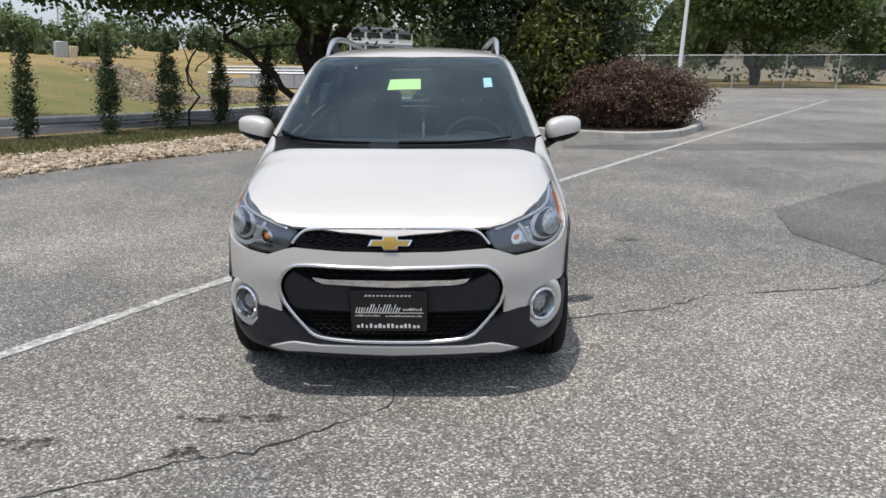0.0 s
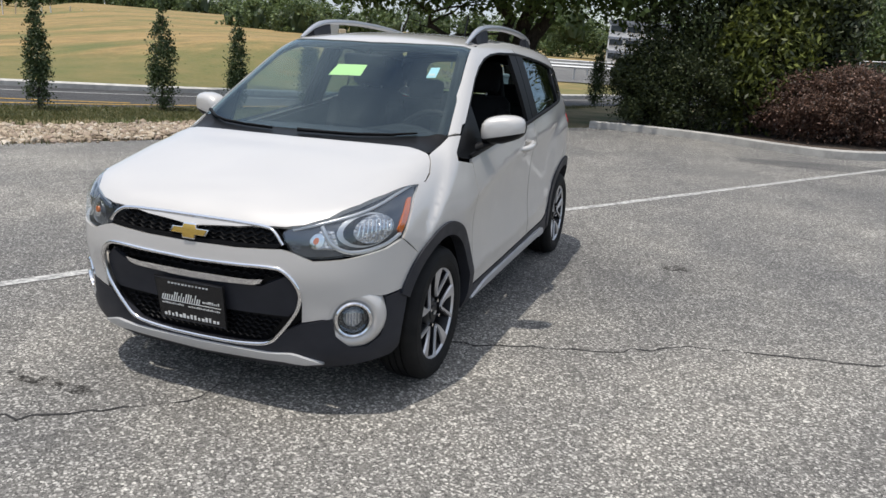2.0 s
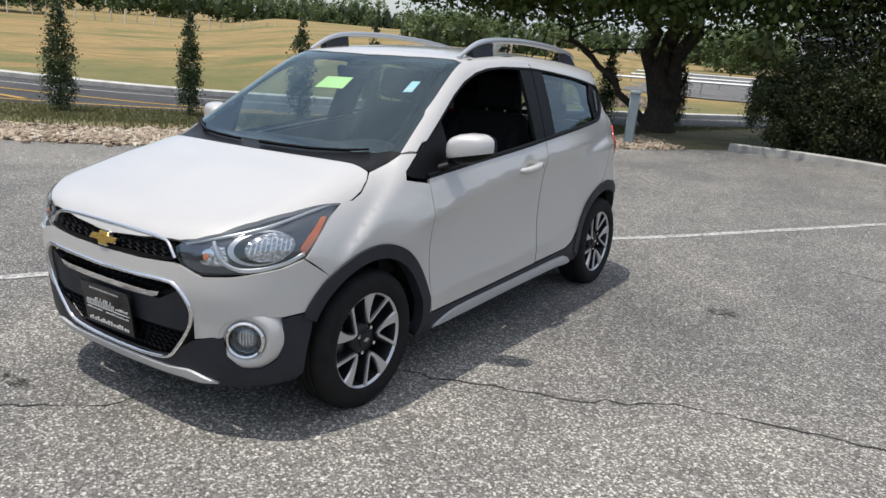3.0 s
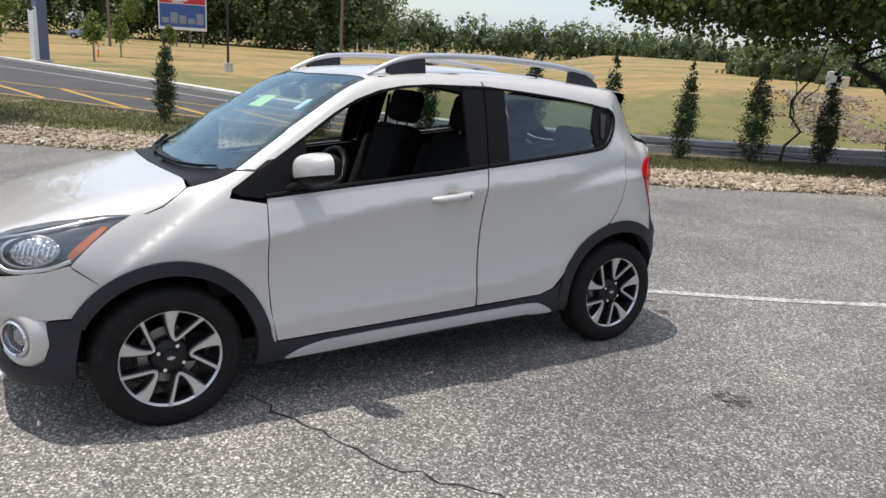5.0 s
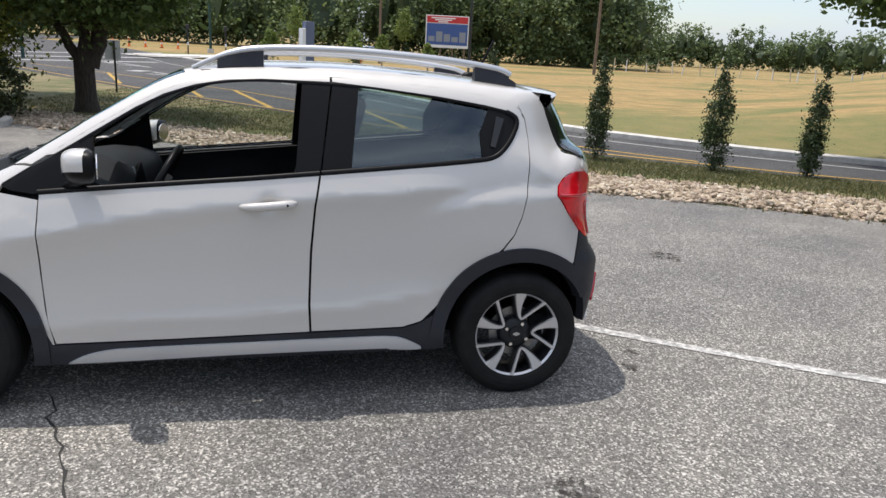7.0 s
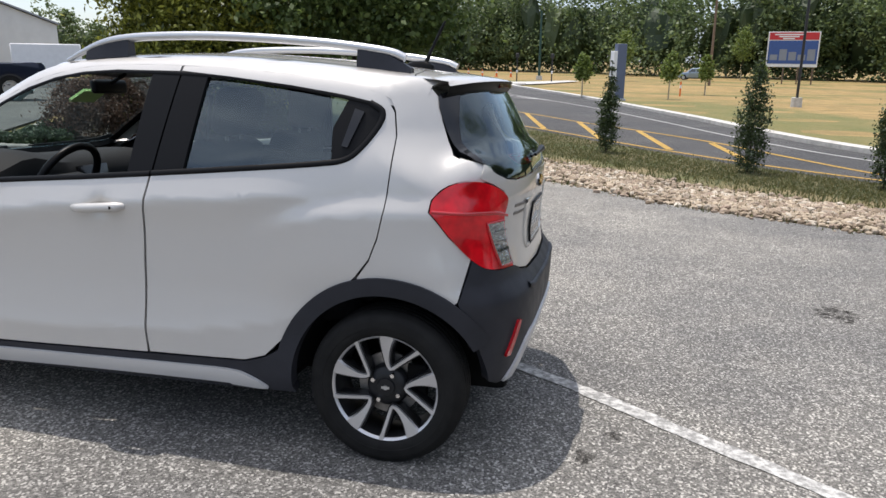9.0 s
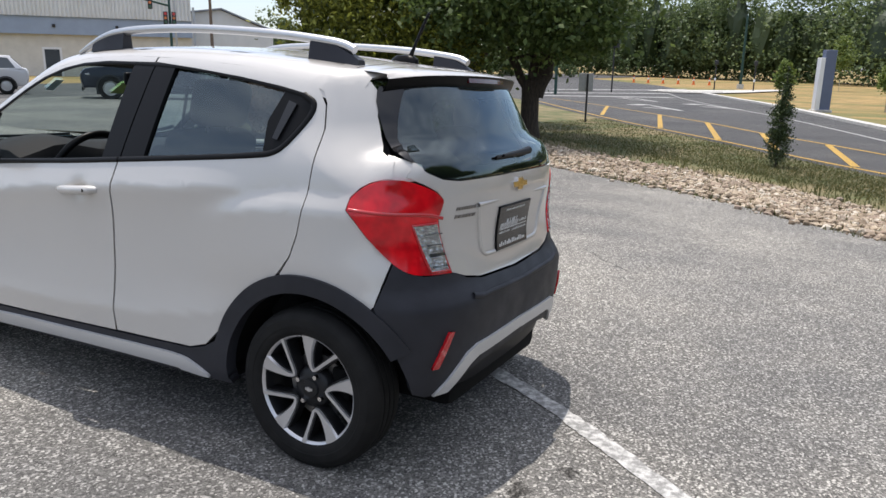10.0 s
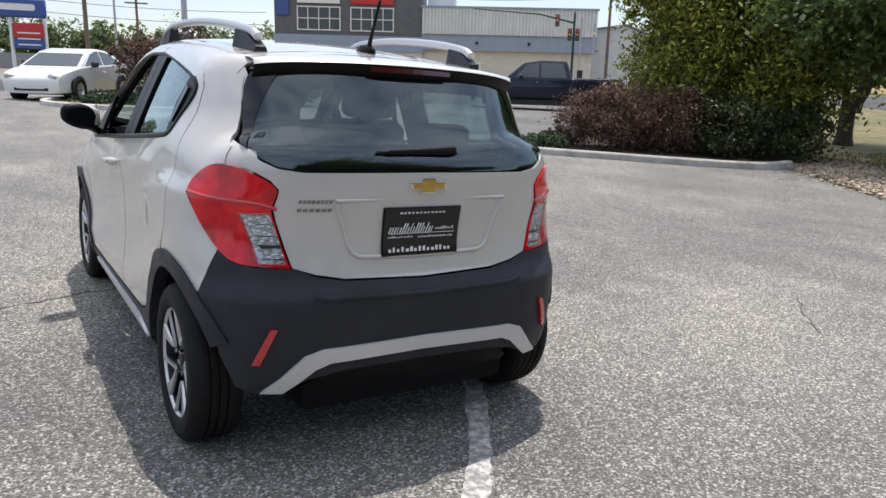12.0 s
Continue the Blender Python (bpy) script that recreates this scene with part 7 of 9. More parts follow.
rg = np.random.default_rng(3)
near_l, far_l = smooth_line(ROCK_NEAR[:10], n=12), smooth_line(ROCK_FAR, n=13)
pts, sizes = [], []
for k in range(13500):
    f = rg.random()
    a = near_l[int(f * (len(near_l) - 1))]
    b = far_l[int(f * (len(far_l) - 1))]
    e = rg.random() ** 0.9
    p = a.lerp(b, 0.02 + 0.62 * e)
    pts.append((p.x + rg.normal(0, 0.12), p.y + rg.normal(0, 0.12)))
    sizes.append(rg.uniform(0.018, 0.058))
rock_bed = scatter_rocks("rock_bed", pts, sizes, ROCK, "band of loose tan and brown rocks", "rocks")


def loose_rocks(parent, n, y0, y1):
    """Single rocks along the near edge of the bed."""
    single = rock_material("loose_rock", single=True)
    rnd = random.Random(41)
    kinds = []
    for j in range(6):
        bm = bmesh.new()
        bmesh.ops.create_icosphere(bm, subdivisions=1, radius=1)
        for v in bm.verts:
            v.co *= rnd.uniform(0.75, 1.2)
        me = bpy.data.meshes.new("rock")
        bm.to_mesh(me)
        bm.free()
        me.materials.append(single)
        kinds.append(me)
    line = [p for p in near_l if y0 < p.y < y1]
    for j in range(n):
        p = rnd.choice(line)
        x, y = p.x - rnd.uniform(0.02, 0.75), p.y + rnd.uniform(-0.15, 0.45)
        r = rnd.uniform(0.03, 0.062)
        ob = new("rock", kinds[j % 6])
        ob.parent = parent
        ob.matrix_basis = pose(x, y, G(x, y) + 0.02 + r * 0.25, rnd.uniform(-20, 20), rnd.uniform(-20, 20), rnd.uniform(0, 360)) @ Matrix.Diagonal((r * rnd.uniform(0.8, 1.3), r, r * rnd.uniform(0.5, 0.8), 1))


loose_rocks(rock_bed, 290, 1.0, 9.6)


# grass blades on the verge
def blades(name, area, n, seed, h0, h1, label):
    rg = np.random.default_rng(seed)
    (l0, l1) = area
    V = np.zeros((n, 3, 3))
    f = rg.random(n)
    ia = (f * (len(l0) - 1)).astype(int)
    ib = (f * (len(l1) - 1)).astype(int)
    A = np.array([(p.x, p.y) for p in l0])[ia]
    B = np.array([(p.x, p.y) for p in l1])[ib]
    P = A + (B - A) * rg.random(n)[:, None] + rg.normal(0, 0.15, (n, 2))
    z = np.array([G(px, py) for px, py in P]) - 0.03
    a = rg.uniform(0, 6.28, n)
    h = rg.uniform(h0, h1, n)
    w = 0.006 + 0.010 * rg.random(n)
    V[:, 0] = np.stack([P[:, 0] - w * np.cos(a), P[:, 1] - w * np.sin(a), z], 1)
    V[:, 1] = np.stack([P[:, 0] + w * np.cos(a), P[:, 1] + w * np.sin(a), z], 1)
    V[:, 2] = np.stack([P[:, 0] + rg.normal(0, 0.03, n), P[:, 1] + rg.normal(0, 0.03, n), z + h], 1)
    ob = raw(name, V.reshape(-1, 3), np.arange(3 * n).reshape(-1, 3).tolist(), BLADE, smooth=False)
    return tagged(ob, label, "grass", kind="stuff")


blades("verge_grass", (smooth_line(ROCK_FAR, n=12), smooth_line(ROAD_NEAR[2:11], n=12)), 60000, 5, 0.02, 0.06, "short green and straw-coloured grass on the verge")
blades("rock_bed_grass", (near_l, far_l), 9000, 6, 0.04, 0.12, "thin grass among the rocks")


# far woods
def woods(name, line, n, h, depth, size, mat, seed, label, per=11):
    """A stand of broad-leaved trees: lobed crowns of small leaf clumps round added dark hearts that stand in for inner
    shade.
    """
    rg = np.random.default_rng(seed)
    L = smooth_line(line, n=8)
    blobs, hearts = [], []
    for k in range(n):
        f = rg.random() * (len(L) - 1)
        p = L[int(f)].lerp(L[min(int(f) + 1, len(L) - 1)], f % 1)
        r = h * rg.uniform(0.24, 0.42)
        hh = h * rg.uniform(0.62, 1.12)
        x, y = p.x + rg.normal(0, depth * 0.4), p.y + rg.normal(0, depth * 0.4)
        z = G(x, y)
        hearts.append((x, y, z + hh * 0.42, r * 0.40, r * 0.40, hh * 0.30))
        for q in range(9):
            a, v = rg.uniform(0, 6.283), rg.uniform(0.0, 0.95)
            w = math.sqrt(max(0.05, 1 - (1.7 * v - 0.7) ** 2)) * 0.85
            s = r * rg.uniform(0.30, 0.52)
            blobs.append((x + r * w * math.cos(a), y + r * w * math.sin(a), z + hh * (0.08 + 0.86 * v), s, s, s * 0.85))
    bm = bmesh.new()
    bmesh.ops.create_icosphere(bm, subdivisions=2, radius=1)
    bv, bf = np.array([v.co[:] for v in bm.verts]), np.array([[v.index for v in f.verts] for f in bm.faces])
    bm.free()
    # solid blobs added to close gaps; their darker green stands for the crowns' inner shade
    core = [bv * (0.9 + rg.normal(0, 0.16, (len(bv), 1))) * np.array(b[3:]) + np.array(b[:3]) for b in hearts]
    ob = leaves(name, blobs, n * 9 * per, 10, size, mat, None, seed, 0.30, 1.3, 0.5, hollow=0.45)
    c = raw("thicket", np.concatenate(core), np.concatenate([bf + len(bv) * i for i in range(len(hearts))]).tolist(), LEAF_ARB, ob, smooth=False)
    c["kind"] = "stuff"
    return tagged(ob, label, "woods", kind="stuff")


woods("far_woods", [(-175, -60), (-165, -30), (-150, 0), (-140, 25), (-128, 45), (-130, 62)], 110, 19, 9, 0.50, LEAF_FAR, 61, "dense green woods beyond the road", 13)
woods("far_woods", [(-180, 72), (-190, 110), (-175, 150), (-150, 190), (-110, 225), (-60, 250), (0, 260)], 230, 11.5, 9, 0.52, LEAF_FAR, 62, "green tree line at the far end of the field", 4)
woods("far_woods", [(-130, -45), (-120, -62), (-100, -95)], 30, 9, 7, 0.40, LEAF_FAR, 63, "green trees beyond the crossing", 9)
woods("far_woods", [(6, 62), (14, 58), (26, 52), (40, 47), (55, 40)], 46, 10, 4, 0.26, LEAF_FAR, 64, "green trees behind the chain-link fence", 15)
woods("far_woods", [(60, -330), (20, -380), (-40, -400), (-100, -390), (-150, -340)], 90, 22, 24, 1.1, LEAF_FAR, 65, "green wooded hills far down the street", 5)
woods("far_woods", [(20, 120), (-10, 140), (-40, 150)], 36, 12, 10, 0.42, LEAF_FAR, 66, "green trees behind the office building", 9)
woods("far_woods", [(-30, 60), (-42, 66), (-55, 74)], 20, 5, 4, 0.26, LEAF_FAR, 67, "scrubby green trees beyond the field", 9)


# ---- far things: poles, signs, vehicles, buildings ----
STEEL_GREEN = simple("green_steel", (0.020, 0.060, 0.048), 0.5, 0.2, grain=0.15, scale=8)
STEEL_GREY = simple("galvanised_steel", (0.42, 0.43, 0.44), 0.5, 0.5, grain=0.12, scale=14)
BLACK_STEEL = simple("black_steel", (0.016, 0.016, 0.018), 0.5, grain=0.2, scale=20)
OLD_WOOD = simple("weathered_wood", (0.17, 0.12, 0.085), 0.9, grain=0.3, scale=9)
STAKE_WOOD = simple("pale_stake_wood", (0.50, 0.43, 0.31), 0.9, grain=0.2, scale=9)
CABLE = simple("black_cable", (0.012, 0.012, 0.012), 0.7)
SIGN_WHITE = simple("sign_white", (0.72, 0.72, 0.72), 0.5, grain=0.04, scale=3)
SIGN_RED = simple("sign_red", (0.50, 0.025, 0.030), 0.45, grain=0.06, scale=3)
SIGN_BLUE = simple("sign_blue", (0.035, 0.085, 0.27), 0.45, grain=0.06, scale=3)
SIGN_GREY = simple("sign_grey", (0.22, 0.24, 0.28), 0.5, grain=0.06, scale=3)
SIGN_BLUE_GREY = simple("sign_blue_grey", (0.10, 0.125, 0.20), 0.45, grain=0.06, scale=3)
NAVY_WALL = simple("navy_wall", (0.030, 0.048, 0.105), 0.6, grain=0.08, scale=1.2)
SLATE_GREY = simple("slate_cladding", (0.115, 0.118, 0.130), 0.7, grain=0.10, scale=1.2)
BLUE_BAND = simple("blue_grey_band", (0.27, 0.33, 0.43), 0.6, grain=0.06, scale=1.0)
CREAM_WALL = simple("cream_wall", (0.60, 0.565, 0.50), 0.8, grain=0.07, scale=1.5)
WHITE_METAL = simple("white_metal", (0.62, 0.63, 0.63), 0.5, 0.1, grain=0.06, scale=0.8)
DARK_PANE = simple("dark_window_pane", (0.045, 0.055, 0.065), 0.07)
CAR_PANE = simple("car_window_pane", (0.035, 0.045, 0.048), 0.05, spec=1.0)
ORANGE = simple("orange_plastic", (0.75, 0.15, 0.02), 0.6, grain=0.1, scale=20)
NAVY_PAINT = Mat("navy_car_paint", (0.007, 0.011, 0.028), 0.3, 0.2, 0.3).set("Coat Weight", 0.45).m
WHITE_PAINT = Mat("white_car_paint", (0.74, 0.75, 0.75), 0.35).set("Coat Weight", 1.0).m
BLACK_PAINT = Mat("black_car_paint", (0.012, 0.013, 0.015), 0.3).set("Coat Weight", 1.0).m
SKY_PAINT = Mat("pale_blue_car_paint", (0.26, 0.34, 0.45), 0.32, 0.4).set("Coat Weight", 1.0).m
YELLOW_PAINT = Mat("yellow_car_paint", (0.75, 0.48, 0.03), 0.32).set("Coat Weight", 1.0).m
TAN_BOX = simple("tan_enclosure", (0.52, 0.44, 0.32), 0.6, grain=0.06, scale=6)
PEDESTAL = simple("pedestal_plastic", (0.22, 0.27, 0.29), 0.55, grain=0.06, scale=6)
GREEN_BOX = simple("green_enclosure", (0.045, 0.10, 0.065), 0.55, grain=0.08, scale=6)


def along(az, dist, ex=1.34, ey=3.84):
    """A spot at that bearing and distance from a standpoint."""
    a = radians(az)
    return ex - dist * math.sin(a), ey + dist * math.cos(a)


def facing(x, y, ex=1.34, ey=3.84, turn=0.0, dz=0.0):
    """A pose on the ground whose -y side turns to the standpoint."""
    return pose(x, y, G(x, y) + dz, 0, 0, math.degrees(math.atan2(x - ex, -(y - ey))) + 180 + turn)


def block(name, size, at, material, parent, bevel=0.0, label="", turn=(0, 0, 0)):
    bm = bmesh.new()
    box(bm, size, pose(*at, *turn), bevel, 1)
    return part(name, bm, material, parent, label)


def post(name, h, r, at, material, parent, label="", r1=None, seg=10):
    bm = bmesh.new()
    tube(bm, [(at[0], at[1], at[2]), (at[0], at[1], at[2] + h)], [r, r if r1 is None else r1], seg)
    return part(name, bm, material, parent, label)


def pole(name, x, y, h, r, material, label, category, r1=None, base=None, turn=0.0, ex=1.34, ey=3.84):
    p = thing(name, label, category, facing(x, y, ex, ey, turn))
    post("shaft", h, r, (0, 0, -0.1), material, p, r1=r1)
    if base:
        bm = bmesh.new()
        cyl(bm, base, base * 0.96, 0.55, pose(0, 0, 0.2), 16)
        part("footing", bm, PALE_CONCRETE, p, "round concrete footing")
    return p


def wheel_far(parent, x, y, r=0.34):
    bm = bmesh.new()
    lathe(bm, [(r * 0.62, -0.10), (r * 0.93, -0.11), (r, -0.07), (r, 0.07), (r * 0.93, 0.11), (r * 0.62, 0.10)], pose(x, y, r, 90, 0, 0), 28)
    w = part("wheel", bm, RUBBER, parent)
    bm = bmesh.new()
    s = 1 if y > 0 else -1
    lathe(bm, [(0, 0.05), (r * 0.12, 0.055), (r * 0.5, 0.04), (r * 0.60, 0.10), (r * 0.66, 0.10)], pose(x, y, r, -90 * s, 0, 0), 24)
    for k in range(5):
        a = k * 2 * math.pi / 5
        box(bm, (r * 0.48, 0.055, 0.02), pose(x, y, r) @ pose(0, s * 0.07, 0, 90, 0, 0) @ pose(0, 0, 0, 0, 0, math.degrees(a)) @ pose(r * 0.32, 0, 0))
    part("rim", bm, SATIN_SILVER, w, "silver alloy rim")


def vehicle(name, m, label, category, body, cabin, half, material, wheels, panes, bed=None, r=0.34, lights=True, group=""):
    """A parked vehicle; body and cabin are side outlines (x, z), nose at -x; panes are side window outlines."""
    v = thing(name, label, category, m, group)
    L = smooth_line(body, True, 4, sharp=(0, len(body) - 1))
    secs = [(-1.0, 0.955, 0.93), (-0.97, 0.985, 0.985), (-0.80, 1.0, 1.0), (-0.4, 1.008, 1.012), (0.4, 1.008, 1.012), (0.80, 1.0, 1.0), (0.97, 0.985, 0.985), (1.0, 0.955, 0.93)]
    zc = sum(p.y for p in L) / len(L)
    xm = max(abs(p.x) for p in L)

    def plan(x, z):
        """The body draws in towards nose and tail, and a little towards the sill and the shoulder."""
        return (1 - 0.17 * abs(x / xm) ** 5) * (1 - 0.22 * (z - 0.62) ** 2)
    verts, faces = [], []
    for f, sx, sz in secs:
        verts += [(p.x * sx, f * half * plan(p.x, p.y), zc + (p.y - zc) * sz) for p in L]
    n = len(L)
    for i in range(len(secs) - 1):
        for k in range(n):
            faces.append((i * n + k, i * n + (k + 1) % n, (i + 1) * n + (k + 1) % n, (i + 1) * n + k))
    bm = bmesh.new()
    vs = [bm.verts.new(p) for p in verts]
    for f in faces:
        bm.faces.new([vs[i] for i in f])
    bm.faces.new(vs[:n])
    bm.faces.new(vs[-n:])
    b = part("body", bm, material, v)
    # cabin narrows towards the roof
    zb, zr = cabin[0][1], max(p[1] for p in cabin)

    def wide(z):
        return half * (0.93 - 0.20 * (z - zb) / (zr - zb))
    C = smooth_line(cabin, True, 3, sharp=tuple(range(len(cabin))))
    bm = bmesh.new()
    rows = []
    for s, q in ((-1, 1.0), (-1, 0.96), (1, 0.96), (1, 1.0)):
        rows.append([bm.verts.new((p.x * (1.0 if q < 1 else 0.985), s * wide(p.y) * q, zb + (p.y - zb) * (1.0 if q < 1 else 0.96))) for p in C])
    for a, c in zip(rows, rows[1:]):
        for k in range(len(C)):
            bm.faces.new((a[k], a[(k + 1) % len(C)], c[(k + 1) % len(C)], c[k]))
    bm.faces.new(rows[0])
    bm.faces.new(rows[-1])
    part("cabin", bm, material, v)
    for s in (-1, 1):
        for w in panes:
            bm = bmesh.new()
            o = [(x, s * (wide(z) + 0.004), z) for x, z in w]
            i2 = [(x, s * (wide(z) - 0.03), z) for x, z in w]
            a = [bm.verts.new(p) for p in o]
            c = [bm.verts.new(p) for p in i2]
            bm.faces.new(a)
            for k in range(len(a)):
                bm.faces.new((a[k], a[(k + 1) % len(a)], c[(k + 1) % len(a)], c[k]))
            part("side_window", bm, CAR_PANE, v, smooth=False)
        block("mirror", (0.12, 0.20, 0.16), (panes[0][0][0] + 0.25, s * (half + 0.08), zb + 0.10), BLACK_STEEL, v, 0.03)
        for x0 in [p[0][0] for p in panes[1:2]]:
            block("door_handle", (0.20, 0.03, 0.035), (x0 - 0.15, s * half * 0.985, zb - 0.12), material, v, 0.01)
    # windscreen and rear window
    for (xa, za), (xb, zb2), nm in ((cabin[0], cabin[1], "windscreen"), (cabin[-1], cabin[-2], "rear_window")):
        bm = bmesh.new()
        d = -0.012 if nm == "windscreen" else 0.012
        pts = []
        for f, e in ((0.10, 0.90), (0.88, 0.88)):
            x, z = xa + (xb - xa) * f + d, za + (zb2 - za) * f + 0.012
            pts += [(x, -wide(z) * e, z), (x, wide(z) * e, z)]
        q = [bm.verts.new(p) for p in (pts[0], pts[1], pts[3], pts[2])]
        g = bm.faces.new(q)
        bmesh.ops.extrude_face_region(bm, geom=[g])
        bmesh.ops.translate(bm, verts=q, vec=(-d * 2, 0, -0.02))
        part(nm, bm, CAR_PANE, v, smooth=False)
    for x in wheels:
        for s in (-1, 1):
            wheel_far(v, x, s * (half - 0.10), r)
            bm = bmesh.new()
            lathe(bm, [(r * 1.02, -0.02), (r * 1.16, -0.02), (r * 1.16, 0.012), (r * 1.02, 0.012)], pose(x, s * (half - 0.015), r, -90 * s, 0, 0), 26)
            bmesh.ops.bisect_plane(bm, geom=bm.verts[:] + bm.edges[:] + bm.faces[:], plane_co=(0, 0, r * 0.8), plane_no=(0, 0, 1), clear_inner=True)
            part("wheel_arch", bm, BLACK_STEEL, v)
    x0, x1 = min(p[0] for p in body), max(p[0] for p in body)
    z1 = body[1][1]
    if lights:
        for s in (-1, 1):
            block("headlight", (0.34, half * 0.34, 0.13), (x0 * 0.925, s * half * 0.66, z1 + 0.05), LAMP_WHITE, v, 0.05, "clear headlight", (0, 8, s * 20))
            block("tail_light", (0.10, half * 0.16, 0.24), (x1 * 0.955, s * half * 0.72, 0.86), RED_DEEP, v, 0.02, "red tail light")
        block("grille", (0.06, half * 0.9, 0.10), (x0 * 0.985, 0, z1 - 0.03), BLACK_STEEL, v, 0.01)
        block("lower_grille", (0.06, half * 1.0, 0.14), (x0 * 0.985, 0, 0.38), BLACK_STEEL, v, 0.01)
    if bed:
        block("bed_lining", (bed[1] - bed[0], half * 1.6, 0.02), ((bed[0] + bed[1]) / 2, 0, bed[2] + 0.02), BLACK_STEEL, v)
    block("underside", (x1 - x0 - 1.0, half * 1.7, 0.20), (0, 0, 0.30), BLACK_STEEL, v)
    return v


SEDAN = dict(body=[(-2.25, 0.25), (-2.30, 0.62), (-1.95, 0.80), (-1.0, 0.95), (0.0, 0.97), (1.3, 1.02), (2.15, 1.04), (2.32, 0.80), (2.25, 0.28)],
             cabin=[(-1.25, 0.92), (-0.35, 1.36), (0.25, 1.46), (0.85, 1.42), (1.30, 1.30), (1.95, 1.03)],
             panes=[[(-0.85, 0.98), (-0.28, 1.30), (0.05, 1.38), (0.28, 1.40), (0.30, 1.00)], [(0.38, 1.00), (0.36, 1.40), (0.80, 1.36), (1.15, 1.26), (1.45, 1.10), (1.35, 1.04)]])
SUV = dict(body=[(-2.25, 0.32), (-2.30, 0.80), (-1.95, 0.98), (-1.0, 1.06), (0.0, 1.08), (1.3, 1.10), (2.2, 1.10), (2.30, 0.80), (2.22, 0.34)],
           cabin=[(-1.15, 1.05), (-0.45, 1.60), (0.3, 1.68), (1.6, 1.66), (2.12, 1.10)],
           panes=[[(-0.80, 1.11), (-0.35, 1.53), (0.18, 1.60), (0.20, 1.11)], [(0.28, 1.11), (0.26, 1.60), (1.05, 1.60), (1.08, 1.11)], [(1.18, 1.11), (1.15, 1.59), (1.55, 1.56), (1.82, 1.13)]])
PICKUP = dict(body=[(-2.85, 0.42), (-2.92, 0.85), (-2.75, 1.08), (-1.55, 1.20), (-0.4, 1.20), (0.85, 1.20), (1.6, 1.22), (2.85, 1.22), (2.92, 0.90), (2.85, 0.48)],
              cabin=[(-1.55, 1.17), (-0.85, 1.78), (-0.2, 1.88), (0.75, 1.86), (0.98, 1.18)],
              panes=[[(-1.20, 1.25), (-0.75, 1.70), (-0.30, 1.79), (-0.28, 1.24)], [(-0.20, 1.24), (-0.22, 1.79), (0.60, 1.78), (0.78, 1.25)]])
# white sedan at the corner of the car park: nose wheel and tail wheel give its line
a = math.degrees(math.atan2(0.851, 0.525)) + 180
vehicle("white_sedan", pose(-1.6, -23.6, G(-1.6, -23.6), 0, 0, a) @ Matrix.Diagonal((1.1, 1.1, 1.1, 1)), "glossy white four-door sedan parked by the street", "car", SEDAN["body"], SEDAN["cabin"], 0.91, WHITE_PAINT, (-1.40, 1.38), SEDAN["panes"], r=0.33)
x, y = along(172.2, 50)
vehicle("dark_suv", pose(x, y, G(x, y), 0, 0, 78), "black sport utility vehicle behind the white sedan", "car", SUV["body"], SUV["cabin"], 0.97, BLACK_PAINT, (-1.42, 1.40), SUV["panes"], r=0.37)
vehicle("blue_pickup", pose(-21.9, -24.2, G(-21.9, -24.2), 0, 0, 140) @ Matrix.Diagonal((1.2, 1.2, 1.2, 1)), "dark blue four-door pickup truck on the street", "pickup", PICKUP["body"], PICKUP["cabin"], 0.99, NAVY_PAINT, (-1.95, 1.75), PICKUP["panes"], bed=(1.1, 2.8, 1.21), r=0.41)
vehicle("far_suv", pose(-112, 12.0, G(-112, 12.0), 0, 0, 72), "pale blue sport utility vehicle on the far road", "car", SUV["body"], SUV["cabin"], 0.94, SKY_PAINT, (-1.42, 1.40), SUV["panes"], r=0.36)
x, y = along(154.0, 62, 3.0, 2.36)
vehicle("yellow_car", pose(x, y, G(x, y), 0, 0, 150), "yellow hatchback parked across the street", "car", SUV["body"], SUV["cabin"], 0.9, YELLOW_PAINT, (-1.42, 1.40), SUV["panes"], r=0.34)
x, y = along(152.0, 40)
vehicle("silver_suv", pose(x, y, G(x, y), 0, 0, 146), "silver sport utility vehicle on the street", "car", SUV["body"], SUV["cabin"], 0.95, SILVER_PAINT, (-1.42, 1.40), SUV["panes"], r=0.36)


# ---- buildings ----
def window_unit(parent, x, y, z, w, h, nx, nz):
    """A window with a white frame and bars; local -y looks out."""
    ring = []
    for g in (0.0, 0.12):
        for yy in (y - 0.06, y + 0.06):
            ring.append([(x + sx * (w / 2 - g), yy, z + sz * (h / 2 - g)) for sx, sz in ((-1, -1), (1, -1), (1, 1), (-1, 1))])
    order = (0, 2, 3, 1)
    verts = [p for q in order for p in ring[q]]
    faces = [(4 * a + c, 4 * a + (c + 1) % 4, 4 * ((a + 1) % 4) + (c + 1) % 4, 4 * ((a + 1) % 4) + c) for a in range(4) for c in range(4)]
    win = raw("window", verts, faces, SIGN_WHITE, parent, "white-framed window", smooth=False)
    for k in range(1, nx):
        block("bar", (0.09, 0.10, h - 0.24), (x - w / 2 + w * k / nx, y, z), SIGN_WHITE, win)
    for k in range(1, nz):
        block("bar", (w - 0.24, 0.085, 0.09), (x, y, z - h / 2 + h * k / nz), SIGN_WHITE, win)
    for k in range(nx):
        for j in range(nz):
            block("pane", (w / nx - 0.10, 0.03, h / nz - 0.10), (x - w / 2 + w * (k + 0.5) / nx, y + 0.05, z - h / 2 + h * (j + 0.5) / nz), DARK_PANE, win)


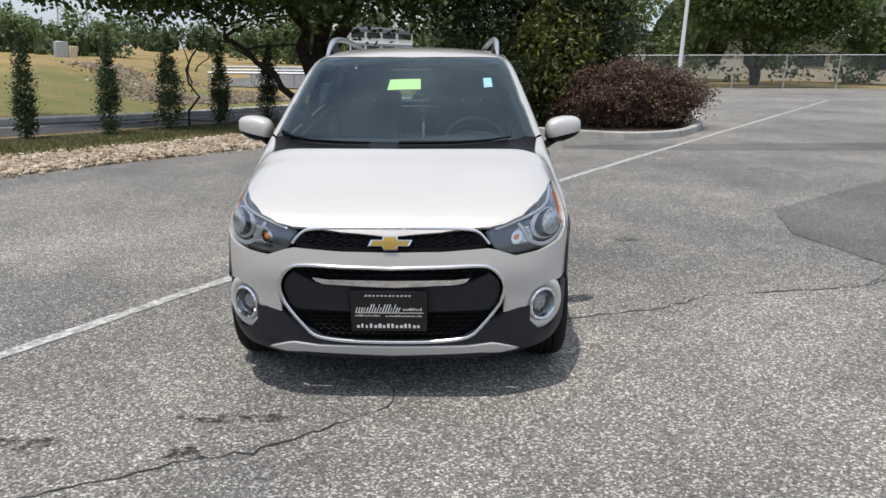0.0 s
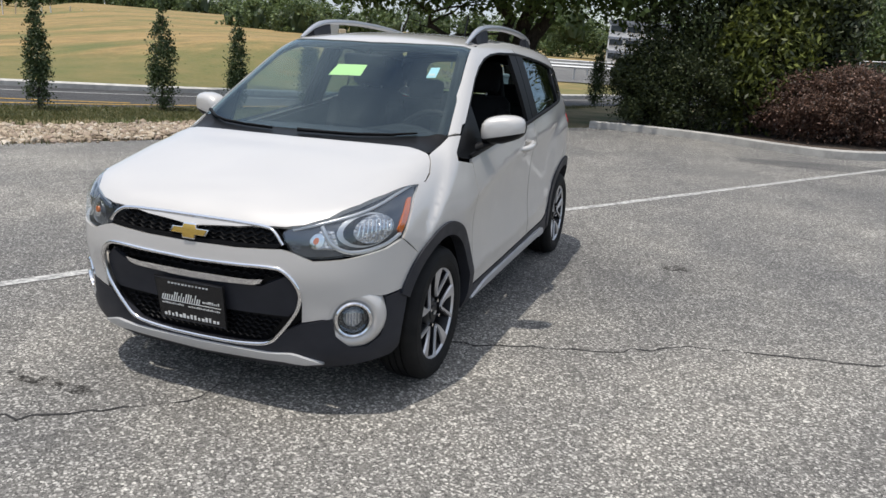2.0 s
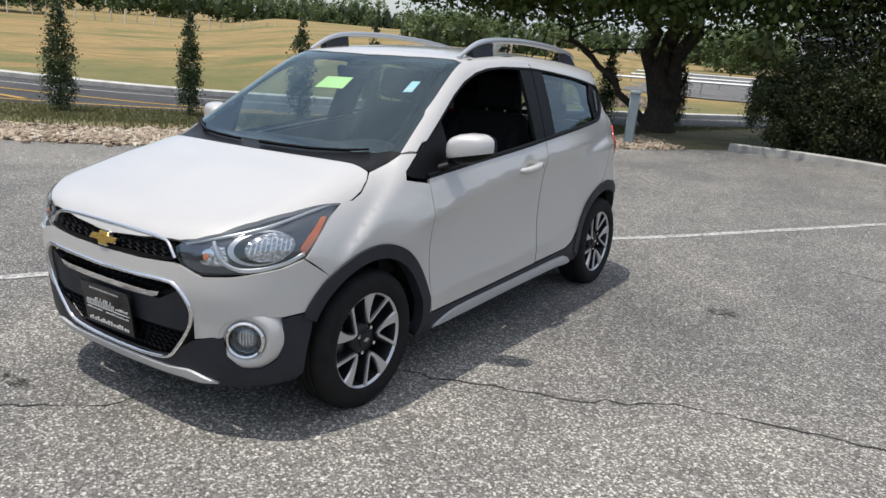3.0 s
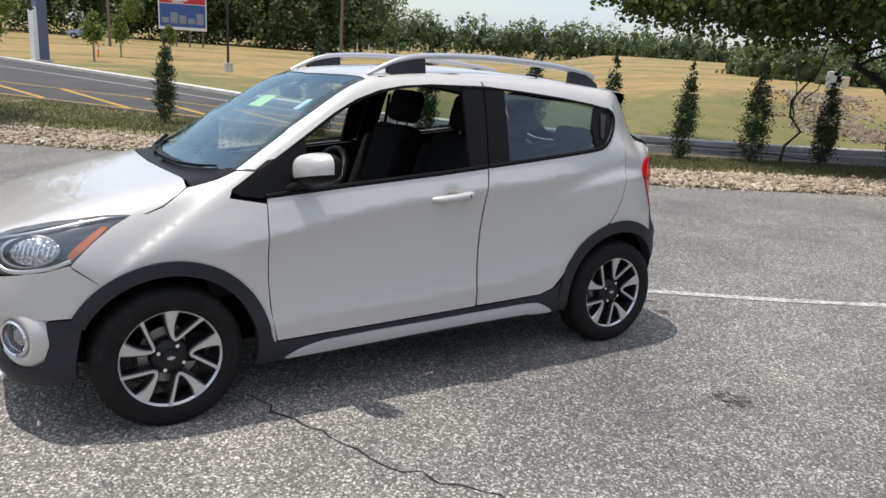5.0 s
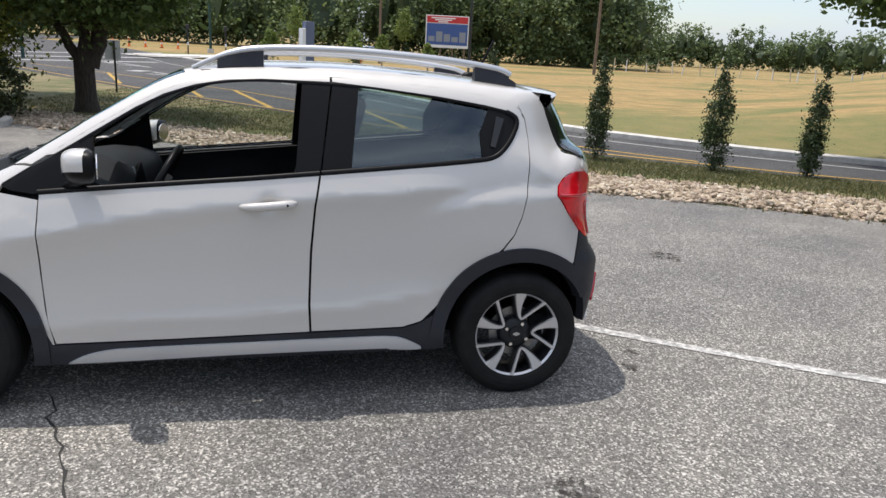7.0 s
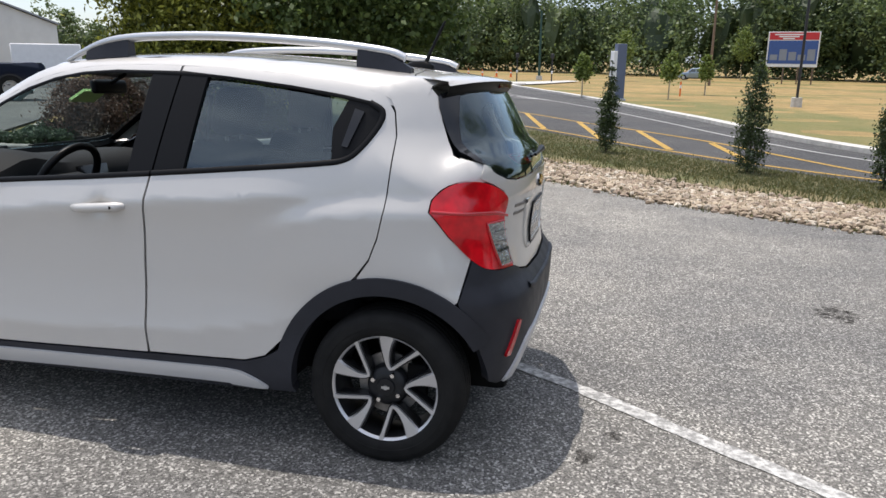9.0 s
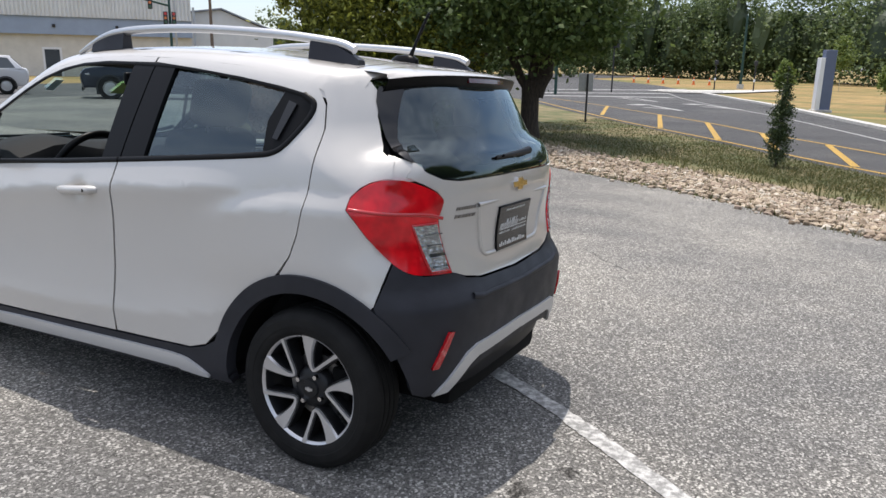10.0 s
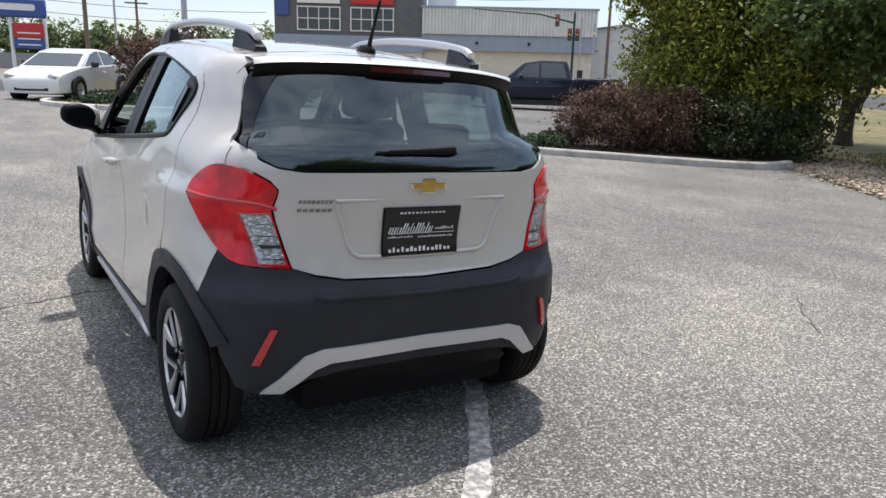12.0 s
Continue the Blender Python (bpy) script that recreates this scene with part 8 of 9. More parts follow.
# commercial building across the street: a tall grey front and a long low wing
ax, ay = along(160.4, 86)
bx, by = along(149.7, 84)
cx, cy = along(137.0, 84)
tw = math.hypot(bx - ax, by - ay)
shop = thing("shop_building", "slate grey two-storey shop front with white-barred windows", "building", pose(ax, ay, G(ax, ay) - 0.3, 0, 0, math.degrees(math.atan2(by - ay, bx - ax))))
block("wall", (tw, 16, 3.7), (tw / 2, 8, 1.85), CREAM_WALL, shop, label="pale ground floor wall")
block("cladding", (tw, 15.9, 7.2), (tw / 2, 8, 8.72), SLATE_GREY, shop, label="slate grey cladding")
block("fascia", (tw + 0.3, 16.3, 1.6), (tw / 2, 8, 4.35), BLUE_BAND, shop, label="blue-grey fascia band")
block("roof", (tw + 0.4, 16.4, 0.3), (tw / 2, 8, 12.5), STEEL_GREY, shop)
for k in range(2):
    window_unit(shop, tw * (0.30 + 0.36 * k), -0.02, 6.85, 4.7, 2.5, 4, 2)
    block("sign_panel", (4.6, 0.15, 1.1), (tw * (0.30 + 0.36 * k), -0.10, 8.95), (SIGN_WHITE, SIGN_RED)[k], shop, 0.02)
block("sign_panel", (1.4, 0.15, 2.4), (0.9, -0.10, 8.3), SIGN_BLUE, shop, 0.02)
for k in range(5):
    window_unit(shop, tw * (0.12 + 0.19 * k), -0.02, 1.7, 2.4, 2.2, 2, 1)
lw = math.hypot(cx - bx, cy - by)
wing = thing("shop_wing", "low shop wing with a white corrugated fascia and cream wall", "building", pose(bx, by, G(bx, by) - 0.3, 0, 0, math.degrees(math.atan2(cy - by, cx - bx))))
block("wall", (lw, 14, 4.2), (lw / 2, 7.3, 2.1), CREAM_WALL, wing)
block("fascia", (lw + 0.1, 14.4, 1.7), (lw / 2, 7.0, 4.95), BLUE_BAND, wing, label="blue-grey band")
rib = []
for k in range(int(lw / 0.36) + 1):
    rib += [(0.36 * k, 0.0), (0.36 * k + 0.06, -0.09), (0.36 * k + 0.24, -0.09), (0.36 * k + 0.30, 0.0)]
rib = [(min(px, lw), py_) for px, py_ in rib] + [(lw, 14.6), (0, 14.6)]
n = len(rib)
raw("corrugated_fascia", [(px, py_ - 0.32, z) for z in (5.75, 8.46) for px, py_ in rib], [(k, (k + 1) % n, n + (k + 1) % n, n + k) for k in range(n)], WHITE_METAL, wing, "white corrugated metal fascia", smooth=False)
block("roof", (lw + 0.3, 15.0, 0.18), (lw / 2, 7.0, 8.56), BLUE_BAND, wing)
block("roof_unit", (3.0, 2.2, 1.0), (lw * 0.10, 3.0, 9.15), WHITE_METAL, wing, 0.05)
block("door", (1.3, 0.12, 2.6), (lw * 0.30, 0.28, 1.4), DARK_PANE, wing, label="dark glass door")
block("door_frame", (1.7, 0.10, 2.9), (lw * 0.30, 0.29, 1.45), SIGN_WHITE, wing)
for k in range(3):
    block("wall_lamp", (0.28, 0.25, 0.30), (lw * (0.02 + 0.30 * k), -0.28, 4.9), BLACK_STEEL, wing, 0.04)
gx, gy = along(134.6, 88)
shed = thing("gabled_shed", "white gabled shed beside the shop wing", "building", facing(gx, gy, dz=-0.2))
bm = bmesh.new()
o = [(-5.0, 0), (5.0, 0), (5.0, 5.2), (-0.5, 7.4), (-5.0, 6.8)]
f = bm.faces.new([bm.verts.new((px, 0, pz)) for px, pz in o])
e = bmesh.ops.extrude_face_region(bm, geom=[f])
bmesh.ops.translate(bm, verts=[q for q in e["geom"] if isinstance(q, bmesh.types.BMVert)], vec=(0, 9, 0))
part("wall", bm, WHITE_METAL, shed, smooth=False)
block("roof", (6.1, 9.8, 0.16), (2.4, 4.5, 6.42), SIGN_GREY, shed, turn=(0, 21.5, 0))
block("roof", (5.0, 9.8, 0.16), (-2.85, 4.5, 7.2), SIGN_GREY, shed, turn=(0, -7.5, 0))
trailer = thing("box_trailer", "white box trailer behind the pickup", "trailer", facing(*along(132.6, 70), dz=0.5))
block("body", (5.0, 2.4, 2.4), (0, 0, 1.2), SIGN_WHITE, trailer, 0.06)
block("chassis", (4.6, 2.0, 0.2), (0, 0, -0.1), BLACK_STEEL, trailer)
for k in (-1, 1):
    wheel_far(trailer, 0.8, k * 1.05, 0.38)
    trailer.children[-1].location.z = -0.5


def office(az, dist, w, h, label, wall, band_mat, floors, ex, ey):
    x, y = along(az, dist, ex, ey)
    o = thing("office_building", label, "building", facing(x, y, ex, ey))
    block("wall", (w, 12, h), (0, 6, h / 2), wall, o)
    for k in range(floors):
        z = h * (k + 0.6) / floors
        n = max(3, int(w / 2.2))
        for j in range(n):
            block("window", (w / n * 0.82, 0.1, h / floors * 0.42), (-w / 2 + w * (j + 0.5) / n, -0.04, z), DARK_PANE, o)
        block("band", (w + 0.06, 0.12, h / floors * 0.16), (0, -0.03, z + h / floors * 0.32), band_mat, o)
    block("roof", (w + 0.5, 12.5, 0.4), (0, 6, h + 0.2), band_mat, o)
    return o


office(6.3, 112, 9.0, 5.6, "pale grey striped office building among trees", SIGN_WHITE, SIGN_GREY, 3, 1.4, -4.3)
office(-9.2, 112, 9.0, 7.4, "navy office building with white bands among trees", NAVY_WALL, SIGN_WHITE, 3, 1.4, -4.3)

# ---- poles, signals and cables at the crossing ----
sx, sy = along(138.6, 70)
sig = pole("traffic_signal", sx, sy, 7.2, 0.13, STEEL_GREEN, "dark green traffic signal pole with a mast arm", "traffic light", r1=0.10, base=0.35)
bm = bmesh.new()
tube(bm, [(0, 0, 6.2), (-3.0, 0, 6.9), (-9.0, 0, 7.3)], [0.10, 0.08, 0.05], 10)
part("mast_arm", bm, STEEL_GREEN, sig)


def signal_head(parent, x, z, y=-0.1):
    h = block("signal_head", (0.36, 0.26, 1.05), (x, y, z), BLACK_STEEL, parent, 0.04, "black signal head")
    for k, c in enumerate((RED_DEEP, AMBER, GREEN_BOX)):
        bm = bmesh.new()
        cyl(bm, 0.13, 0.12, 0.05, pose(x, y - 0.15, z + 0.33 - 0.33 * k, 90, 0, 0), 14)
        part("lamp", bm, c, h)


for x, z in ((-0.35, 5.2), (-1.5, 6.4), (0.32, 5.2)):
    signal_head(sig, x, z)
block("control_box", (0.5, 0.4, 0.7), (0.75, -0.1, 1.8), BLACK_STEEL, sig, 0.03)
for az, d, h, r, mat, lab in ((172.8, 62, 11.0, 0.17, OLD_WOOD, "brown wooden utility pole"), (171.0, 75, 10.0, 0.11, STEEL_GREY, "grey steel pole"), (166.5, 52, 11.0, 0.20, STEEL_GREY, "pale concrete lamp pole")):
    x, y = along(az, d)
    p = pole("utility_pole", x, y, h, r, mat, lab + " down the street", "pole", r1=r * 0.75)
x, y = along(169.6, 70)
p = pole("utility_pole", x, y, 6.4, 0.10, OLD_WOOD, "thin dark utility pole with a cross arm", "pole")
block("cross_arm", (1.8, 0.10, 0.12), (0, -0.12, 6.0), OLD_WOOD, p)
for az, d, h, r in ((136.5, 80, 7.5, 0.10), (135.2, 66, 6.0, 0.09)):
    x, y = along(az, d, 3.0, 2.36)
    p = pole("street_pole", x, y, h, r, STEEL_GREY, "grey steel street pole at the crossing", "pole")
for az, d, h in ((134.0, 60, 9.0), (110.0, 105, 9.5)):
    x, y = along(az, d, 3.0, 2.36)
    pole("utility_pole", x, y, h, 0.13, OLD_WOOD, "brown utility pole at the crossing", "pole", r1=0.09)
x, y = along(109.0, 62, 3.0, 2.36)
p = pole("street_pole", x, y, 6.8, 0.12, STEEL_GREEN, "green steel pole behind the evergreens", "pole")
x, y = along(105.0, 72, 3.0, 2.36)
p = pole("signal_post", x, y, 4.6, 0.07, BLACK_STEEL, "thin dark post with a signal box", "pole")
block("signal_head", (0.9, 0.5, 1.0), (0, -0.1, 4.4), BLACK_STEEL, p, 0.05)
for k, (a0, a1, d, z0, z1) in enumerate(((179, 161, 95, 5.8, 5.0), (179, 161, 95, 7.0, 6.4), (179, 161, 90, 8.4, 7.6), (161, 130, 78, 8.6, 9.2), (150, 133, 74, 7.0, 7.8))):
    p0, p1 = along(a0, d), along(a1, d)
    bm = bmesh.new()
    pts = []
    for j in range(13):
        f = j / 12
        pts.append((p0[0] + (p1[0] - p0[0]) * f, p0[1] + (p1[1] - p0[1]) * f, 0.9 + z0 + (z1 - z0) * f - 0.5 * 4 * f * (1 - f)))
    tube(bm, pts, 0.03, 5)
    c = part("overhead_cable", bm, CABLE, None)
    tagged(c, "thin black overhead cable across the street", "cable")
# blue roadside sign
x, y = along(176.4, 70)
rs = thing("roadside_sign", "blue and white roadside sign over a red and blue panel", "sign", facing(x, y))
block("sign_cabinet", (5.2, 0.5, 1.5), (-1.0, 0, 4.9), SIGN_BLUE, rs, 0.15, "blue sign cabinet")
block("sign_bar", (3.6, 0.06, 0.5), (-1.0, -0.27, 4.95), SIGN_WHITE, rs, 0.1)
block("sign_panel", (2.1, 0.4, 1.1), (0.2, 0, 3.2), SIGN_RED, rs, 0.04)
block("sign_panel", (2.1, 0.4, 0.8), (0.2, 0.01, 2.2), SIGN_BLUE, rs, 0.04)
for k in range(3):
    block("sign_bar", (1.6, 0.05, 0.10), (0.2, -0.22, 2.1 + 0.45 * k), SIGN_WHITE, rs)
for k in (-1, 1):
    post("leg", 4.2, 0.14, (0.2 + k * 1.2, 0.1, 0), SIGN_WHITE, rs)
wall_ob = thing("long_wall", "low dark retaining wall down the street", "wall", facing(*along(168.0, 88)))
block("panel", (34, 0.4, 1.9), (0, 0, 0.95), SIGN_GREY, wall_ob)

# ---- billboard, pylon and posts across the road ----
bb = thing("billboard", "billboard with a red band over a picture of blue buildings", "billboard", facing(-104, 23, 3.3, 1.8))
block("panel", (6.1, 0.14, 4.4), (0, 0, 4.3), SIGN_WHITE, bb, 0.02)
block("red_band", (5.8, 0.04, 0.9), (0, -0.085, 5.95), SIGN_RED, bb)
block("picture", (5.8, 0.03, 2.9), (0, -0.083, 3.95), SIGN_BLUE, bb)
for k in range(5):
    block("picture_block", (0.9, 0.03, 0.7 + 0.35 * ((k * 2) % 3)), (-2.2 + 1.1 * k, -0.100, 3.3 + 0.16 * ((k * 2) % 3)), SIGN_GREY, bb)
for k in range(3):
    block("text_bar", (3.4 - k, 0.03, 0.16), (-0.6, -0.108, 6.15 - 0.25 * k), SIGN_WHITE, bb)
for k in range(4):
    post("leg", 6.4, 0.09, (-2.6 + 1.73 * k, 0.18, -0.2), OLD_WOOD, bb)
    bm = bmesh.new()
    tube(bm, [(-2.6 + 1.73 * k, 2.4, -0.2), (-2.6 + 1.73 * k, 0.2, 4.6)], 0.07, 6)
    part("strut", bm, OLD_WOOD, bb)
py = thing("pylon_sign", "blue-grey pylon sign with a pale edge panel", "sign", facing(-45, 1.7, 3.3, 1.8, 25))
block("slab", (0.62, 0.42, 3.35), (0.02, 0, 1.65), SIGN_BLUE_GREY, py, 0.02)
block("edge_panel", (0.26, 0.46, 2.9), (-0.40, -0.02, 1.45), SIGN_WHITE, py, 0.02, "pale edge panel")
block("footing", (1.0, 0.7, 0.16), (-0.1, 0, 0.0), PALE_CONCRETE, py, 0.02)
lp = pole("lamp_pole", -42.8, 11.5, 8.0, 0.075, BLACK_STEEL, "black lamp pole on a pale concrete footing", "lamp post", base=0.30)
block("lamp_head", (0.7, 0.32, 0.14), (0.3, 0, 7.9), BLACK_STEEL, lp, 0.03)
pole("utility_pole", -88, 39, 13.0, 0.20, OLD_WOOD, "tall brown wooden utility pole in the field", "pole", r1=0.14, ex=3.9, ey=0.1)
x, y = along(84, 92, 3.2, 1.9)
pole("utility_pole", x, y, 10.0, 0.16, OLD_WOOD, "tall wooden utility pole by the far road", "pole", r1=0.11)
gp = pole("signal_mast", -95, -8.5, 8.5, 0.17, STEEL_GREEN, "tall green steel signal mast", "pole", r1=0.12, base=0.4)
for y in (-10, -6):
    p = pole("pedestrian_signal", -85, y, 3.2, 0.07, BLACK_STEEL, "black pedestrian signal post", "pole")
    block("signal_head", (0.4, 0.3, 0.5), (0, -0.1, 2.9), BLACK_STEEL, p, 0.04)
    block("push_button", (0.18, 0.14, 0.3), (0, -0.1, 1.1), SIGN_WHITE, p, 0.02)
sheet("corner_island", [(-73, -14.5), (-70.5, -11.5), (-72, -8.6), (-78, -6.0), (-90, -3.0), (-92, -4.6), (-84, -8.0), (-79, -12.0)], 0.06, PALE_CONCRETE, label="pale concrete corner island", category="pavement")
kerb("kerb_6", [(-79, -12.0), (-74.5, -13.6), (-72.2, -12.5), (-72.4, -10.6), (-76, -8.0)], PALE_CONCRETE, 0.5, 0.14, label="pale concrete corner kerb")
random.seed(5)
for k, (x, y) in enumerate([(-50, 5), (-47.5, -0.6), (-62, 8.5), (-100, 2.0), (-118, 19.0), (-70, 14)]):
    z = G(x, y)
    h = (2.9, 2.7, 3.0, 6.2, 7.5, 2.6)[k]
    t = thing("young_tree", "young light green tree tied to a pale stake", "young tree", pose(x, y, z))
    bm = bmesh.new()
    limb(bm, (0, 0, -0.1), (0.05, 0.05, h), 0.035, 0.008, 500 + k, 0.06, 8)
    part("trunk", bm, BARK, t)
    leaves("crown", [(0, 0, h * 0.62, 0.16 * h, 0.16 * h, h * 0.22), (0.05, 0, h * 0.85, 0.10 * h, 0.10 * h, h * 0.16)], 130, 14, 0.10 + 0.012 * h, LEAF_YOUNG, t, 510 + k, 0.3, 1.6)
    post("stake", 1.3, 0.03, (0.35, 0, -0.05), STAKE_WOOD, t, "pale wooden stake", seg=6)
    post("stake", 1.3, 0.03, (-0.35, 0, -0.05), STAKE_WOOD, t, "pale wooden stake", seg=6)
for k in range(6):
    x, y = -106 + 0.3 * k, -24 + 2.1 * k
    c = thing("traffic_cone", "orange traffic cone with a white collar", "cone", pose(x, y, G(x, y)), "cones by the crossing")
    bm = bmesh.new()
    lathe(bm, [(0.0, 0.0), (0.28, 0.0), (0.28, 0.05), (0.16, 0.06), (0.05, 1.0), (0, 1.0)], seg=16)
    part("cone_body", bm, ORANGE, c)
    bm = bmesh.new()
    lathe(bm, [(0.118, 0.5), (0.093, 0.72), (0.098, 0.72), (0.124, 0.5)], seg=16)
    part("collar", bm, SIGN_WHITE, c)
mk = thing("marker_post", "orange and white marker post in the dry grass", "marker", pose(-58, 6.3, G(-58, 6.3)))
post("shaft", 1.1, 0.06, (0, 0, -0.05), ORANGE, mk)
post("band", 0.25, 0.065, (0, 0, 0.55), SIGN_WHITE, mk)
# staked saplings along the top of the field
for k in range(22):
    x, y = along(45.5 + 0.95 * k + random.uniform(-0.3, 0.3), 128 + random.uniform(-4, 4), 3.87, 0.13)
    t = thing("tree_guard", "pale planting tube on a sapling in the field", "tree guard", pose(x, y, G(x, y), random.uniform(-6, 6), random.uniform(-6, 6), 0), "planting tubes along the field")
    post("tube", random.uniform(1.5, 2.1), 0.09, (0, 0, -0.1), SIGN_WHITE if k % 3 else STAKE_WOOD, t, seg=8)
    post("stake", 2.2, 0.03, (0.12, 0, -0.1), STAKE_WOOD, t, seg=5)
# back of a road sign by the street tree
x, y = -23.4, -5.3
rsn = thing("road_sign", "grey back of a road sign on a steel post", "sign", facing(x, y, 2.1, -3.7, 20))
post("post", 1.75, 0.035, (0, 0, -0.1), BLACK_STEEL, rsn)
block("plate", (0.50, 0.02, 0.62), (-0.05, 0.045, 1.35), STEEL_GREY, rsn, 0.004)

# ---- the field's bank across the road, with rubble at one end ----
def rise(x, y, d):
    keep = float(step01(np.array((y + 0.9 * x + 10.0) / 20.0)))
    mound = 0.55 * math.exp(-((x + 14.5) / 5.5) ** 2 - ((y - 22.0) / 6.0) ** 2)
    keep *= float(step01(np.array((0.26 - 0.305 * (y + 4.7) - x) / 6.0)))
    return keep * (0.85 * float(step01(np.array(d / 15.0))) + 0.011 * min(d, 150.0) + mound) + 0.02 * math.sin(x * 0.9) * math.cos(y * 0.7)


edge = smooth_line([(-44, 0.8), (-36, 3.0), (-26, 5.4), (-19.7, 6.8), (-14.9, 8.5), (-12.2, 10.6), (-9.8, 13.3), (-7.4, 16.5), (-3.5, 22.3), (2.5, 31.3), (11.6, 46.2)], n=8)
out = [0.0, 0.5, 1, 2, 3, 4, 5.5, 7, 9, 11, 13, 16, 19, 22, 30, 45, 70, 110, 170, 240]
away = Vector((-0.63, 0.77, 0)).normalized()
V, lush = [], []
for i, p in enumerate(edge):
    d = (edge[min(i + 1, len(edge) - 1)] - edge[max(i - 1, 0)]).normalized()
    nn = Vector((-d.y, d.x, 0))
    for w in out:
        q = p + nn * min(w, 3.0) + away * max(0.0, w - 3.0)
        V.append((q.x, q.y, G(q.x, q.y) - 0.05 + rise(q.x, q.y, w)))
        lush.append(1.0 - float(step01(np.array((w - 4.5) / 8.0))))
m = len(out)
F = [(i * m + j, (i + 1) * m + j, (i + 1) * m + j + 1, i * m + j + 1) for i in range(len(edge) - 1) for j in range(m - 1)]
bank = tagged(raw("field_bank", V, F, GRASS), "dry golden grass bank rising green from the road", "bank", kind="structure")
sheet("far_lot", [(-13, 38), (0, 37), (8, 39), (8, 60), (-4, 80), (-20, 115), (-40, 118), (-20, 60)], 0.005, ASPHALT_NEW, label="pale grey asphalt beyond the field", category="pavement")
for (x0, y0), (x1, y1) in (((-15, 42), (3, 44)), ((-18, 53), (4, 57)), ((-23, 68), (2, 74))):
    gr = thing("guard_rail", "pale steel guard rail beyond the field", "guard rail", None, "guard rails beyond the field")
    bm = bmesh.new()
    tube(bm, [(x0, y0, G(x0, y0) + 0.62), (x1, y1, G(x1, y1) + 0.62)], 0.09, 6, 0.9)
    part("rail", bm, STEEL_GREY, gr, smooth=False)
    for k in range(8):
        f = k / 7
        x, y = x0 + (x1 - x0) * f, y0 + (y1 - y0) * f
        post("post", 0.75, 0.06, (x, y, G(x, y) - 0.05), STEEL_GREY, gr, seg=6)
bank.data.attributes.new("lush", "FLOAT", "POINT").data.foreach_set("value", lush)
rg = np.random.default_rng(12)
edge_xy = np.array([(p.x, p.y) for p in edge])
base_v = np.array([(1, 0, 0), (-1, 0, 0), (0, 1, 0), (0, -1, 0), (0, 0, 1), (0, 0, -1)], float)
base_f = np.array([(0, 2, 4), (2, 1, 4), (1, 3, 4), (3, 0, 4), (2, 0, 5), (1, 2, 5), (3, 1, 5), (0, 3, 5)])
V, F = [], []
m = 0
for k in range(5200):
    a, c = 8.0 * rg.random(), 2.5 + 16 * rg.random() ** 1.2
    x = -8.8 + 0.57 * a - 0.60 * c + rg.normal(0, 0.4)
    y = 17.4 + 0.82 * a + 0.80 * c + rg.normal(0, 0.4)
    if c > 6 and math.sin(0.6 * x + 0.4 * y) + rg.normal(0, 0.5) < 0.1:
        continue
    s = rg.uniform(0.03, 0.11)
    d = float(np.hypot(edge_xy[:, 0] - x, edge_xy[:, 1] - y).min())
    z = G(x, y) - 0.05 + rise(x, y, d)
    V.append(base_v * rg.uniform(0.6, 1.3, 3) * s + rg.normal(0, 0.18 * s, (6, 3)) + np.array([x, y, z + 0.02]))
    F.append(base_f + 6 * m)
    m += 1
tagged(raw("rubble", np.concatenate(V), np.concatenate(F).tolist(), RUBBLE, smooth=False), "loose brown and grey rubble on the bank", "rubble", kind="stuff")
x, y = -28.5, 51.5
ub = thing("utility_cabinet", "grey and tan utility cabinets on the bank", "cabinet", facing(x, y, 0.26, -4.69, 12, 0.62))
block("cabinet_body", (0.85, 0.8, 1.75), (-0.35, 0.1, 0.85), STEEL_GREY, ub, 0.03)
block("cabinet_body", (0.55, 0.6, 1.45), (0.38, -0.1, 0.70), TAN_BOX, ub, 0.03, "tan enclosure")
block("plinth", (1.9, 1.3, 0.24), (0, 0, 0.0), PALE_CONCRETE, ub, 0.02)
# lattice mast in front of the woods
x, y = along(27.2, 140, 0.26, -4.69)
lt = thing("lattice_mast", "grey steel lattice mast before the woods", "mast", facing(x, y))
for sx_, sy_ in ((-1, -1), (1, -1), (1, 1), (-1, 1)):
    bm = bmesh.new()
    tube(bm, [(sx_ * 0.8, sy_ * 0.8, 0), (sx_ * 0.35, sy_ * 0.35, 15)], 0.09, 6)
    part("leg", bm, STEEL_GREY, lt)
bm = bmesh.new()
for k in range(10):
    z0, z1 = 1.5 * k, 1.5 * k + 1.5
    w0, w1 = 0.8 - 0.03 * z0, 0.8 - 0.03 * z1
    for s in (-1, 1):
        tube(bm, [(-w0, s * w0, z0), (w1, s * w1, z1)], 0.05, 4)
        tube(bm, [(w0, s * w0, z0), (-w1, s * w1, z1)], 0.05, 4)
        tube(bm, [(s * w0, -w0, z0), (s * w1, w1, z1)], 0.05, 4)
part("bracing", bm, STEEL_GREY, lt)
x, y = along(25.7, 120, 0.26, -4.69)
pole("utility_pole", x, y, 12.0, 0.14, STEEL_GREY, "pale utility pole before the woods", "pole", r1=0.1)
